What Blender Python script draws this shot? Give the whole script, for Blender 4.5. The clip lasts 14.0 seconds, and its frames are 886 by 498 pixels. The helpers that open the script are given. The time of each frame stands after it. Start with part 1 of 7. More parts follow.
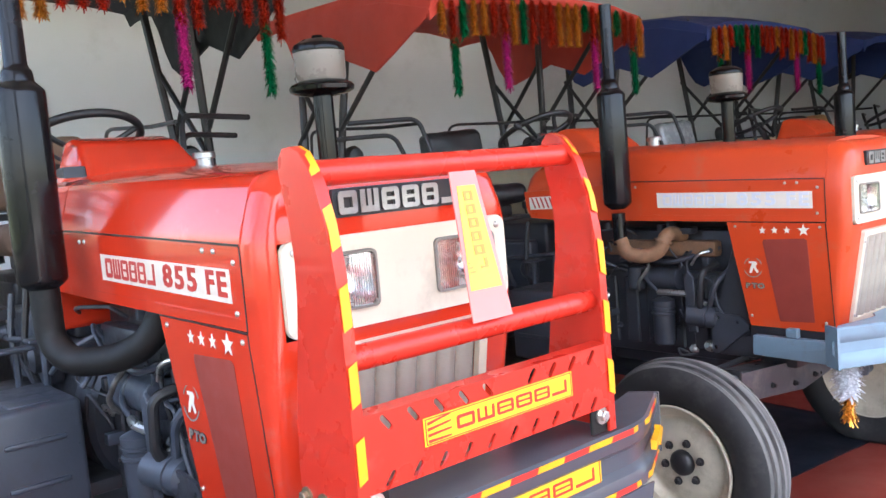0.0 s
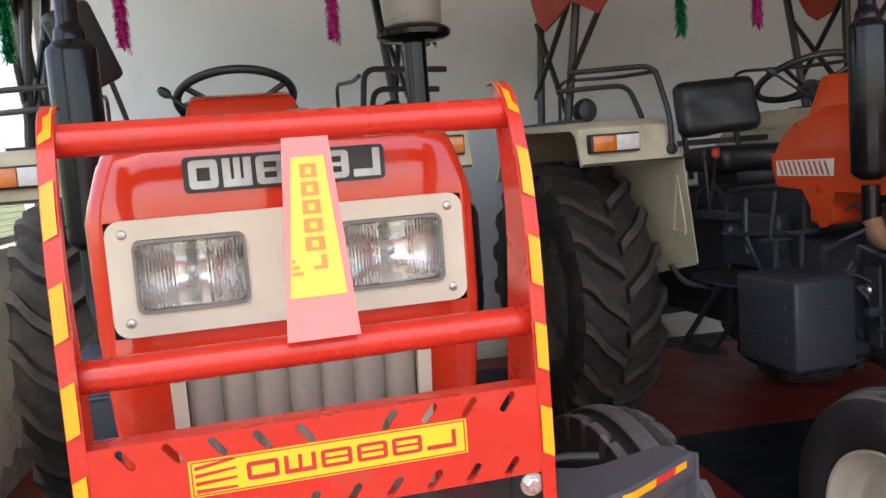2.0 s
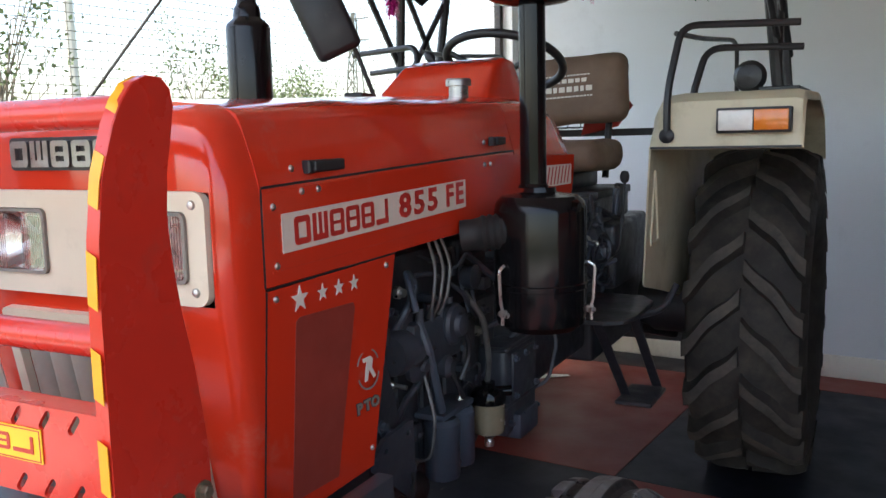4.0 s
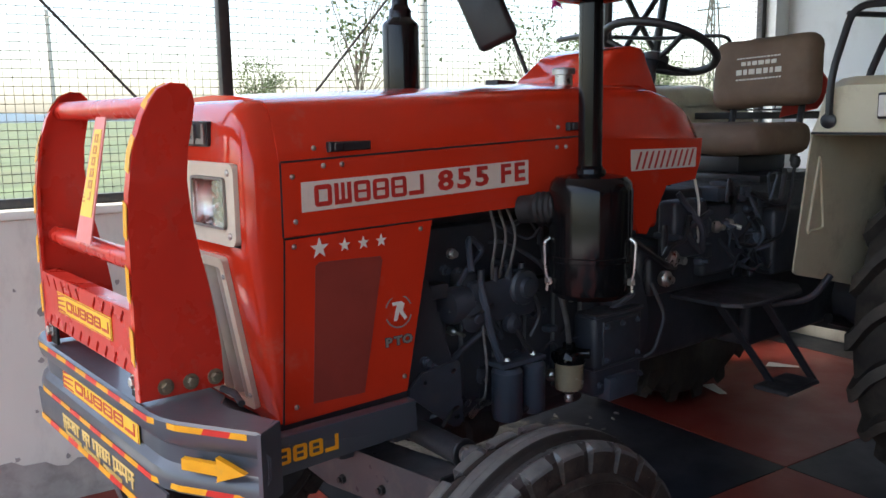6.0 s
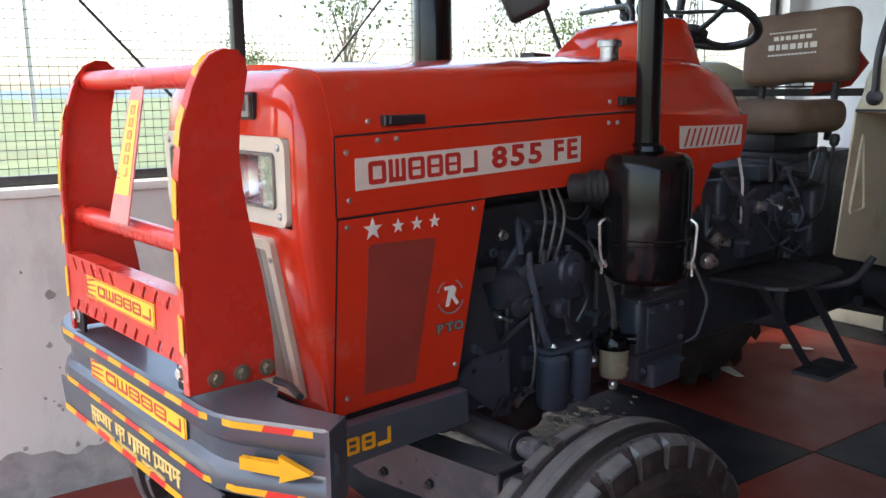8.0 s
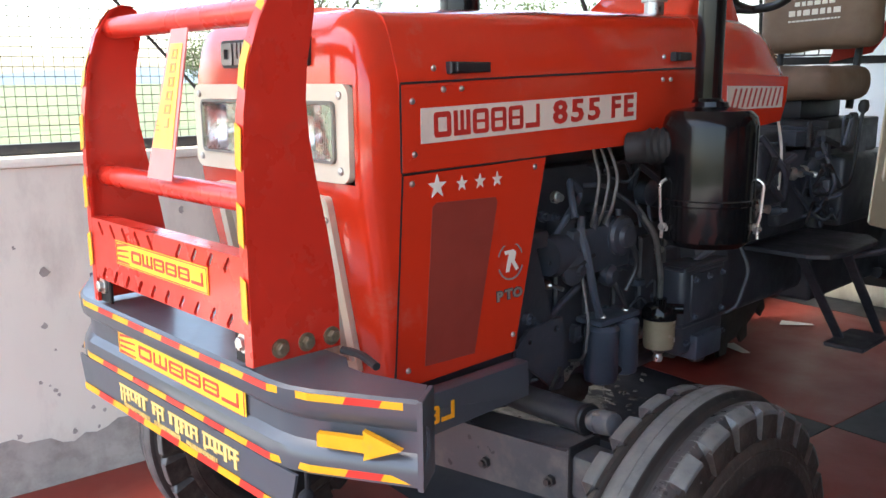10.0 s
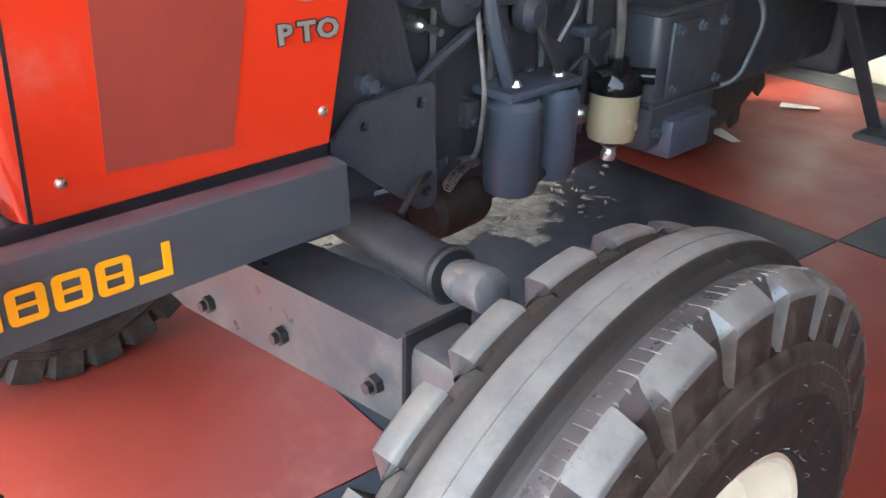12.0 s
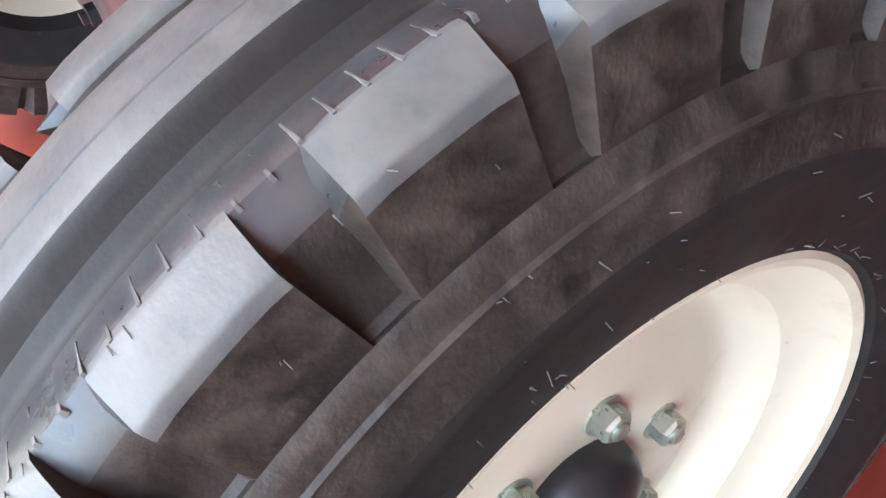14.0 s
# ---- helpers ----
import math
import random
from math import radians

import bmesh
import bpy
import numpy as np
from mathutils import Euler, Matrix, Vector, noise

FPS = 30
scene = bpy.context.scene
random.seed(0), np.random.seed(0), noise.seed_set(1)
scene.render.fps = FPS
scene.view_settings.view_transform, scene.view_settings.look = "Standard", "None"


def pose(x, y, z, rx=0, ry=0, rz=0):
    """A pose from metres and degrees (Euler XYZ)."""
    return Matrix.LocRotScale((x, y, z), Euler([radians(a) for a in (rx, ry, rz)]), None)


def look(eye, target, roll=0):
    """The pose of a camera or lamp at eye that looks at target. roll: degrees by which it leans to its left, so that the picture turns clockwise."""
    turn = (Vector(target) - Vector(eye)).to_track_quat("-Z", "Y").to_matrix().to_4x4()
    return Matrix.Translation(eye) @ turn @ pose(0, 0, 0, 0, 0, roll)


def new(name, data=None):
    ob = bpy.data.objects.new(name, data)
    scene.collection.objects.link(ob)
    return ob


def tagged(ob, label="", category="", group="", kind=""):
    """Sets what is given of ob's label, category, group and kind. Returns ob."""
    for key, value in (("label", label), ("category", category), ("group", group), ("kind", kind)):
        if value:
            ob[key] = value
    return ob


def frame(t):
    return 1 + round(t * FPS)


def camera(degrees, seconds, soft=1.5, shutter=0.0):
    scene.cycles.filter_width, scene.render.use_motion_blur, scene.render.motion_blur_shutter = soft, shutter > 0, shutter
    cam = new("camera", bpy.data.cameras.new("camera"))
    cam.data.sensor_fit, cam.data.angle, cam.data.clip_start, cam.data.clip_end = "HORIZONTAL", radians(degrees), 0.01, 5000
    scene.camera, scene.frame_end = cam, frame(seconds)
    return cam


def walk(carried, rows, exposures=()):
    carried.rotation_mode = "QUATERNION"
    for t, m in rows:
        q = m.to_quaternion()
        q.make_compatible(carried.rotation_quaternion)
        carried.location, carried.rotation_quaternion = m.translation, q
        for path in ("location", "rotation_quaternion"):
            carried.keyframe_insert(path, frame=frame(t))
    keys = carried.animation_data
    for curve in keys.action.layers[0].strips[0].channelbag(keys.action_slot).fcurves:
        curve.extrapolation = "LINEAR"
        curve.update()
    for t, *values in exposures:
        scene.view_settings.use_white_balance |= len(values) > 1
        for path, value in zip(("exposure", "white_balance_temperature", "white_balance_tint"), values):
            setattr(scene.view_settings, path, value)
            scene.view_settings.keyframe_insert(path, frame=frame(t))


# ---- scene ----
cam = camera(54.7, 14.0)
EXPOSURES = [(0, 2.96, 6550, 11), (0.5, 2.86, 6900, 15), (1.0, 2.70, 7100, 15), (1.5, 2.40, 7250, 13), (2.0, 2.29, 7250, 12), (2.2, 2.25, 7300, 11), (4.3, 2.28, 6700, 9), (4.6, 2.13, 6650, 9), (5.0, 1.90, 6600, 8), (5.5, 1.92, 6600, 8), (7.2, 2.42, 6600, 8), (9.3, 2.42, 6700, 7), (10, 2.80, 6750, 7), (10.5, 2.95, 6800, 7), (11, 3.32, 6650, 3), (11.5, 3.70, 6900, 3), (12, 4.32, 7050, 3), (12.5, 4.34, 7050, 4), (13, 4.34, 7000, 5), (14, 4.30, 6950, 5)]
PATH = [
    (0, (-1.016, -1.325, 1.464), (0.271, 0.196, 1.285), -4.9),
    (0.5, (-0.952, -1.286, 1.444), (0.2, 0.34, 1.272), -4.4),
    (1, (-0.705, -1.383, 1.426), (0.177, 0.403, 1.242), -5.1),
    (1.5, (-0.43, -1.446, 1.426), (0.23, 0.43, 1.213), -4.9),
    (2, (-0.113, -1.34, 1.424), (0.392, 0.584, 1.207), -4.4),
    (2.2, (0.006, -1.32, 1.424), (0.411, 0.627, 1.214), -4.3),
    (4.3, (1.216, -0.901, 1.44), (0.171, 0.787, 1.194), -2.7),
    (4.4, (1.235, -0.883, 1.408), (0.147, 0.782, 1.203), -2.7),
    (4.5, (1.315, -0.875, 1.449), (0.158, 0.735, 1.185), -2.2),
    (5, (1.511, -0.905, 1.445), (0.18, 0.563, 1.172), -1.2),
    (5.5, (1.714, -0.911, 1.456), (0.289, 0.463, 1.167), -0.9),
    (6, (1.892, -0.791, 1.458), (0.366, 0.464, 1.146), -0.9),
    (6.5, (1.943, -0.769, 1.458), (0.384, 0.434, 1.112), -1.4),
    (7, (1.872, -0.846, 1.461), (0.32, 0.364, 1.099), -0.6),
    (7.2, (1.836, -0.881, 1.462), (0.299, 0.346, 1.098), -0.5),
    (9.3, (1.516, -0.763, 1.412), (0.05, 0.549, 1.051), -0.7),
    (9.5, (1.5, -0.802, 1.414), (0.037, 0.513, 1.051), -0.7),
    (10, (1.464, -0.918, 1.371), (0.04, 0.432, 0.981), -0.5),
    (10.3, (1.42, -0.961, 1.325), (0.069, 0.44, 0.868), 0.3),
    (10.5, (1.41, -0.934, 1.308), (0.075, 0.471, 0.813), 0.1),
    (11, (1.328, -0.712, 1.236), (0.041, 0.691, 0.626), 1.0),
    (11.5, (1.224, -0.42, 1.211), (-0.088, 0.91, 0.497), 0.7),
    (12, (1.047, -0.156, 1.123), (-0.226, 1.109, 0.24), 1.4),
    (12.5, (0.984, 0.109, 1.025), (-0.187, 1.254, -0.123), 1.4),
    (12.9, (0.965, 0.24, 0.98), (-0.286, 1.105, -0.319), -5.3),
    (13.3, (0.969, 0.265, 0.962), (-0.316, 0.984, -0.392), -8.5),
    (13.6, (0.979, 0.265, 0.948), (-0.295, 0.925, -0.444), -9.5),
    (14, (0.995, 0.233, 0.932), (-0.275, 0.892, -0.466), -9.6),
]
walk(cam, [(t, look(e, g, r)) for t, e, g, r in PATH], EXPOSURES)

# ---- light ----
world = bpy.data.worlds.new("sky")
scene.world = world
world.use_nodes = True
wn = world.node_tree.nodes
sky = wn.new("ShaderNodeTexSky")
sky.sky_type, sky.sun_disc = "NISHITA", False
sky.sun_elevation, sky.sun_rotation = radians(67), radians(211)
sky.air_density, sky.dust_density, sky.ozone_density = 1.0, 2.6, 1.0
wn["Background"].inputs["Strength"].default_value = 0.15
world.node_tree.links.new(sky.outputs[0], wn["Background"].inputs["Color"])
sun = new("sun", bpy.data.lights.new("sun", "SUN"))
sun.data.energy, sun.data.angle, sun.data.color = 2.0, radians(12), (1.0, 0.97, 0.92)
sun.matrix_world = look((-1.5, -2.5, 7), (0, 0, 0))

# ---- materials ----


def mat(name, color, rough=0.5, metal=0.0, vary=0.15, scale=6.0, bump=0.0, bscale=60.0, dirt=None, dirt_amt=0.0, dirt_scale=3.0,
        coat=0.0, random_piece=0.0, stretch=(1, 1, 1), spec=0.5, rough_vary=0.12):
    """A surface: base colour broken up at two scales, uneven gloss, fine relief, and patches of dirt."""
    m = bpy.data.materials.new(name)
    m.use_nodes = True
    nt = m.node_tree
    n, l = nt.nodes, nt.links
    bs = n["Principled BSDF"]
    bs.inputs["Metallic"].default_value = metal
    bs.inputs["Coat Weight"].default_value = coat
    bs.inputs["Coat Roughness"].default_value = 0.04
    bs.inputs["Specular IOR Level"].default_value = spec
    tc = n.new("ShaderNodeTexCoord")
    mp = n.new("ShaderNodeMapping")
    mp.inputs["Scale"].default_value = stretch
    l.new(tc.outputs["Object"], mp.inputs["Vector"])

    def fog(s, detail=5.0, r=0.55):
        t = n.new("ShaderNodeTexNoise")
        t.inputs["Scale"].default_value, t.inputs["Detail"].default_value, t.inputs["Roughness"].default_value = s, detail, r
        l.new(mp.outputs[0], t.inputs["Vector"])
        return t.outputs["Fac"]

    def ramp(fac, lo, hi, a, b):
        r = n.new("ShaderNodeMapRange")
        r.inputs["From Min"].default_value, r.inputs["From Max"].default_value = lo, hi
        r.inputs["To Min"].default_value, r.inputs["To Max"].default_value = a, b
        l.new(fac, r.inputs["Value"])
        return r.outputs[0]

    def mix(fac, a, b):
        x = n.new("ShaderNodeMix")
        x.data_type = "RGBA"
        l.new(fac, x.inputs[0])
        for sock, v in ((x.inputs[6], a), (x.inputs[7], b)):
            if isinstance(v, tuple):
                sock.default_value = (*v, 1)
            else:
                l.new(v, sock)
        return x.outputs[2]

    dark = tuple(c * (1 - vary) for c in color)
    light = tuple(min(1, c * (1 + vary)) for c in color)
    big = fog(scale)
    fine = fog(scale * 9, 4.0)
    c = mix(ramp(big, 0.3, 0.7, 0, 1), dark, light)
    c = mix(ramp(fine, 0.35, 0.75, 0, 0.35), c, tuple(min(1, k * (1 + vary * 0.7)) for k in color))
    if random_piece:
        oi = n.new("ShaderNodeObjectInfo")
        hsv = n.new("ShaderNodeHueSaturation")
        l.new(ramp(oi.outputs["Random"], 0, 1, 1 - random_piece, 1 + random_piece), hsv.inputs["Value"])
        l.new(c, hsv.inputs["Color"])
        c = hsv.outputs[0]
    rv = ramp(fog(scale * 2.3), 0.25, 0.75, max(0.02, rough - rough_vary), min(1, rough + rough_vary))
    if dirt:
        d = ramp(fog(dirt_scale, 8.0, 0.68), 0.62 - dirt_amt * 0.4, 0.78, 0, min(1, 0.35 + dirt_amt))
        c = mix(d, c, dirt)
        r2 = n.new("ShaderNodeMath")
        r2.operation, r2.use_clamp = "ADD", True
        dd = ramp(d, 0, 1, 0, 0.35)
        l.new(rv, r2.inputs[0])
        l.new(dd, r2.inputs[1])
        rv = r2.outputs[0]
    l.new(c, bs.inputs["Base Color"])
    l.new(rv, bs.inputs["Roughness"])
    if bump:
        b = n.new("ShaderNodeBump")
        b.inputs["Strength"].default_value, b.inputs["Distance"].default_value = bump, 0.004
        l.new(fog(bscale, 6.0), b.inputs["Height"])
        l.new(b.outputs[0], bs.inputs["Normal"])
    return m


def glass(name, color=(1, 1, 1), rough=0.02):
    m = bpy.data.materials.new(name)
    m.use_nodes = True
    bs = m.node_tree.nodes["Principled BSDF"]
    bs.inputs["Base Color"].default_value = (*color, 1)
    bs.inputs["Transmission Weight"].default_value = 1
    bs.inputs["Roughness"].default_value = rough
    bs.inputs["IOR"].default_value = 1.45
    return m


RED = mat("hood_red", (0.61, 0.036, 0.013), 0.13, spec=0.45, rough_vary=0.05, vary=0.06, scale=2, coat=0.3, dirt=(0.42, 0.16, 0.11), dirt_amt=0.03, dirt_scale=9, bump=0.03, bscale=25)
RED2 = mat("worn_orange_red", (0.62, 0.062, 0.015), 0.34, spec=0.4, vary=0.08, scale=3, coat=0.12, dirt=(0.36, 0.16, 0.1), dirt_amt=0.12, dirt_scale=6, bump=0.03, bscale=25)
BARRED = mat("guard_red", (0.56, 0.030, 0.016), 0.30, spec=0.35, vary=0.06, scale=4, coat=0.22, dirt=(0.35, 0.1, 0.07), dirt_amt=0.08, dirt_scale=14, bump=0.05, bscale=40)
SCREEN = mat("screen_red", (0.26, 0.035, 0.022), 0.6, vary=0.1, scale=8, bump=0.1, bscale=300)
GUARDCREAM = mat("mudguard_cream", (0.60, 0.535, 0.365), 0.42, vary=0.08, scale=5, dirt=(0.26, 0.20, 0.12), dirt_amt=0.28, dirt_scale=6)
CREAM = mat("cream_paint", (0.70, 0.62, 0.47), 0.38, vary=0.05, scale=4, dirt=(0.34, 0.27, 0.18), dirt_amt=0.16, dirt_scale=7)
STRIPCREAM = mat("strip_off_white", (0.70, 0.61, 0.51), 0.4, vary=0.06, scale=14, dirt=(0.45, 0.33, 0.24), dirt_amt=0.12, dirt_scale=30)
WHITE = mat("white_sticker", (0.76, 0.70, 0.60), 0.45, vary=0.04, scale=12, dirt=(0.5, 0.42, 0.36), dirt_amt=0.08, dirt_scale=20)
STICKRED = mat("sticker_red", (0.48, 0.03, 0.02), 0.42, vary=0.08, scale=20)
FADEDY = mat("faded_sticker_yellow", (0.80, 0.54, 0.06), 0.4, vary=0.06, scale=14)
FADEDRED = mat("faded_sticker_red", (0.60, 0.24, 0.04), 0.45, vary=0.06, scale=14)
YELLOW = mat("sticker_yellow", (0.80, 0.50, 0.025), 0.4, vary=0.05, scale=14, dirt=(0.5, 0.33, 0.05), dirt_amt=0.08, dirt_scale=22)
TAPEY = mat("tape_yellow", (0.80, 0.36, 0.012), 0.38, vary=0.08, scale=18, dirt=(0.5, 0.3, 0.08), dirt_amt=0.12, dirt_scale=30)
TAPER = mat("tape_red", (0.62, 0.03, 0.02), 0.38, vary=0.08, scale=18)
PINK = mat("faded_pink_strip", (0.72, 0.22, 0.19), 0.45, vary=0.06, scale=10)
GREY = mat("bumper_grey", (0.062, 0.068, 0.080), 0.32, spec=0.45, vary=0.1, scale=3, coat=0.22, rough_vary=0.06, dirt=(0.15, 0.145, 0.14), dirt_amt=0.07, dirt_scale=8, bump=0.05, bscale=30)
BLUEGREY = mat("bumper_blue_grey", (0.16, 0.24, 0.30), 0.4, vary=0.1, scale=3, dirt=(0.12, 0.09, 0.07), dirt_amt=0.2, dirt_scale=10)
ENGINE = mat("engine_grey", (0.033, 0.035, 0.041), 0.42, vary=0.22, scale=9, dirt=(0.055, 0.045, 0.038), dirt_amt=0.22, dirt_scale=12, bump=0.25, bscale=90)
ENGLIGHT = mat("engine_blue_grey", (0.050, 0.060, 0.078), 0.38, vary=0.15, scale=10, dirt=(0.06, 0.05, 0.045), dirt_amt=0.18, dirt_scale=14, bump=0.15, bscale=90)
ENGMID = mat("engine_dusk_grey", (0.036, 0.040, 0.050), 0.42, vary=0.2, scale=12, dirt=(0.075, 0.06, 0.05), dirt_amt=0.25, dirt_scale=18, bump=0.2, bscale=100)
BLACK = mat("gloss_black", (0.005, 0.005, 0.0055), 0.11, vary=0.2, scale=6, spec=0.24, bump=0.02, bscale=20)
STOVE = mat("stove_black", (0.007, 0.007, 0.008), 0.2, vary=0.25, scale=5, spec=0.3, dirt=(0.05, 0.045, 0.04), dirt_amt=0.06, dirt_scale=9, bump=0.04, bscale=30)
SOOT = mat("sooty_black", (0.008, 0.008, 0.008), 0.55, vary=0.3, scale=9, spec=0.3, dirt=(0.04, 0.032, 0.028), dirt_amt=0.2, dirt_scale=14, bump=0.15, bscale=80)
MATTBLACK = mat("satin_black", (0.018, 0.018, 0.02), 0.42, vary=0.2, scale=8, dirt=(0.10, 0.09, 0.08), dirt_amt=0.1, dirt_scale=14)
PIPESTEEL = mat("dull_pipe_steel", (0.17, 0.165, 0.155), 0.45, metal=0.6, vary=0.2, scale=30, dirt=(0.06, 0.05, 0.045), dirt_amt=0.3, dirt_scale=40)
STEEL = mat("steel", (0.55, 0.54, 0.50), 0.32, metal=0.9, vary=0.12, scale=30, dirt=(0.2, 0.15, 0.09), dirt_amt=0.15, dirt_scale=40)
OLDBOLT = mat("tarnished_bolt", (0.30, 0.25, 0.17), 0.42, metal=0.8, vary=0.25, scale=40, dirt=(0.12, 0.08, 0.05), dirt_amt=0.35, dirt_scale=50)
CHROME = mat("dull_chrome", (0.36, 0.36, 0.36), 0.34, metal=1.0, vary=0.15, scale=20, dirt=(0.2, 0.2, 0.2), dirt_amt=0.2, dirt_scale=30)
REFLECT = mat("reflector", (0.62, 0.60, 0.57), 0.24, metal=1.0, vary=0.03, scale=10)
RUST = mat("rusty_pipe", (0.20, 0.10, 0.05), 0.75, vary=0.3, scale=14, dirt=(0.06, 0.04, 0.03), dirt_amt=0.3, dirt_scale=20, bump=0.3, bscale=120)
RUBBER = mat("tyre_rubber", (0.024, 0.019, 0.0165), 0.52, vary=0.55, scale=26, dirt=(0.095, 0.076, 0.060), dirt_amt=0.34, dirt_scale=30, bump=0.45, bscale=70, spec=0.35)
# Paler copy of the tyre rubber: dust plus sky light painted on the tops.
TREADLIT = mat("tread_rubber_lit_dusty", (0.088, 0.091, 0.092), 0.45, vary=0.34, scale=18, dirt=(0.150, 0.142, 0.122), dirt_amt=0.5, dirt_scale=26, bump=0.16, bscale=90, spec=0.4, random_piece=0.10)
RUBBERDK = mat("old_tyre_rubber", (0.022, 0.022, 0.023), 0.6, vary=0.2, scale=5, dirt=(0.10, 0.095, 0.09), dirt_amt=0.3, dirt_scale=6, bump=0.12, bscale=160, spec=0.35)
# Groove slope and upper end walls, with sky light in the base colour.
GROOVELIT = mat("groove_rubber_lit", (0.034, 0.034, 0.036), 0.34, vary=0.5, scale=26, dirt=(0.070, 0.055, 0.042), dirt_amt=0.30, dirt_scale=34, bump=0.12, bscale=80, spec=0.55)
# Dark bead band; doubles as painted shade in the grooves beside the rib.
BEADGROOVE = mat("bead_and_shaded_groove_rubber", (0.013, 0.012, 0.0115), 0.6, vary=0.25, scale=12, dirt=(0.06, 0.05, 0.042), dirt_amt=0.1, dirt_scale=16, bump=0.1, bscale=160, spec=0.35)
WORNTREAD = mat("worn_tread_rubber", (0.04, 0.04, 0.041), 0.7, vary=0.3, scale=6, dirt=(0.32, 0.31, 0.29), dirt_amt=0.6, dirt_scale=2.4, stretch=(1, 1, 28), bump=0.1, bscale=60, spec=0.35)
GROOVEDUST = mat("groove_dust", (0.30, 0.29, 0.27), 0.85, vary=0.35, scale=9, dirt=(0.05, 0.05, 0.05), dirt_amt=0.4, dirt_scale=8)
LUGSIDE = mat("tractor_tyre_rubber", (0.030, 0.027, 0.024), 0.72, vary=0.3, scale=7, dirt=(0.105, 0.090, 0.070), dirt_amt=0.42, dirt_scale=6, bump=0.2, bscale=90, spec=0.3)
LUGTOP = mat("lug_rubber_dusty", (0.056, 0.051, 0.044), 0.75, vary=0.35, scale=8, dirt=(0.165, 0.142, 0.11), dirt_amt=0.5, dirt_scale=7, bump=0.2, bscale=90, spec=0.3)
RIM = mat("rim_cream", (0.54, 0.48, 0.375), 0.36, vary=0.05, scale=6, dirt=(0.30, 0.22, 0.14), dirt_amt=0.14, dirt_scale=9)
RIMOLD = mat("rim_dusty_beige", (0.50, 0.45, 0.35), 0.5, vary=0.1, scale=6, dirt=(0.18, 0.14, 0.10), dirt_amt=0.3, dirt_scale=8)
# Dusty cream rim with deep shade put into its colour.
RIMSHADE = mat("rim_dusty_shaded", (0.16, 0.14, 0.11), 0.6, vary=0.2, scale=6, dirt=(0.05, 0.042, 0.035), dirt_amt=0.4, dirt_scale=7)
NUT = mat("plated_nut", (0.46, 0.50, 0.44), 0.34, metal=0.8, vary=0.12, scale=40, dirt=(0.14, 0.10, 0.06), dirt_amt=0.25, dirt_scale=50)
SEATBROWN = mat("seat_cover_brown", (0.175, 0.110, 0.072), 0.72, vary=0.16, scale=10, bump=0.5, bscale=40, dirt=(0.2, 0.15, 0.11), dirt_amt=0.15, dirt_scale=8)
SEATBLACK = mat("seat_black_vinyl", (0.02, 0.02, 0.021), 0.4, vary=0.2, scale=10, bump=0.4, bscale=35)
SEATGREY = mat("seat_grey_wrapped", (0.34, 0.35, 0.36), 0.25, vary=0.15, scale=12, bump=0.5, bscale=30, coat=0.3)
SEATTAN = mat("seat_tan", (0.42, 0.24, 0.10), 0.6, vary=0.15, scale=12, bump=0.4, bscale=35)
CLOTHBLACK = mat("canopy_black_cloth", (0.012, 0.013, 0.016), 0.7, vary=0.2, scale=5, bump=0.3, bscale=30)
CLOTHRED = mat("canopy_red_cloth", (0.50, 0.05, 0.03), 0.6, vary=0.12, scale=4, bump=0.3, bscale=20)
CLOTHBLUE = mat("canopy_blue_cloth", (0.012, 0.03, 0.13), 0.6, vary=0.12, scale=4, bump=0.3, bscale=20)
ORANGE = mat("indicator_orange", (0.75, 0.20, 0.02), 0.2, vary=0.1, scale=30, coat=0.3)
CLEAR = mat("indicator_clear", (0.72, 0.70, 0.64), 0.2, vary=0.08, scale=40, coat=0.3)
HOSEBLACK = mat("hose_rubber", (0.012, 0.012, 0.012), 0.6, vary=0.25, scale=20, dirt=(0.05, 0.045, 0.04), dirt_amt=0.2, dirt_scale=16)
HOSEBROWN = mat("dusty_hose_rubber", (0.030, 0.023, 0.019), 0.7, vary=0.25, scale=20, dirt=(0.07, 0.055, 0.042), dirt_amt=0.3, dirt_scale=16)
BOWL = mat("bowl_translucent", (0.27, 0.215, 0.135), 0.22, vary=0.15, scale=12, coat=0.3)
MILKY = mat("dust_bowl_milky", (0.20, 0.185, 0.155), 0.3, vary=0.12, scale=8, dirt=(0.22, 0.19, 0.15), dirt_amt=0.3, dirt_scale=9)
WALLGREY = mat("wall_paint_grey", (0.69, 0.72, 0.735), 0.8, vary=0.05, scale=0.8, bump=0.1, bscale=25, dirt=(0.36, 0.36, 0.35), dirt_amt=0.1, dirt_scale=1.2)
WALLWHITE = mat("wall_lime_white", (0.74, 0.715, 0.62), 0.85, vary=0.06, scale=1.5, bump=0.25, bscale=18, dirt=(0.40, 0.36, 0.31), dirt_amt=0.3, dirt_scale=4.5, stretch=(1, 1, 0.45))
STAIN = mat("damp_plaster", (0.36, 0.335, 0.30), 0.9, vary=0.25, scale=7, bump=0.4, bscale=30, dirt=(0.16, 0.14, 0.12), dirt_amt=0.35, dirt_scale=8)
CEIL = mat("ceiling_white", (0.72, 0.72, 0.70), 0.85, vary=0.03, scale=1.0)
FLOORRED = mat("floor_red", (0.185, 0.029, 0.020), 0.40, spec=0.24, vary=0.14, scale=1.6, bump=0.1, bscale=30, dirt=(0.28, 0.105, 0.080), dirt_amt=0.14, dirt_scale=3.5, random_piece=0.05, rough_vary=0.14)
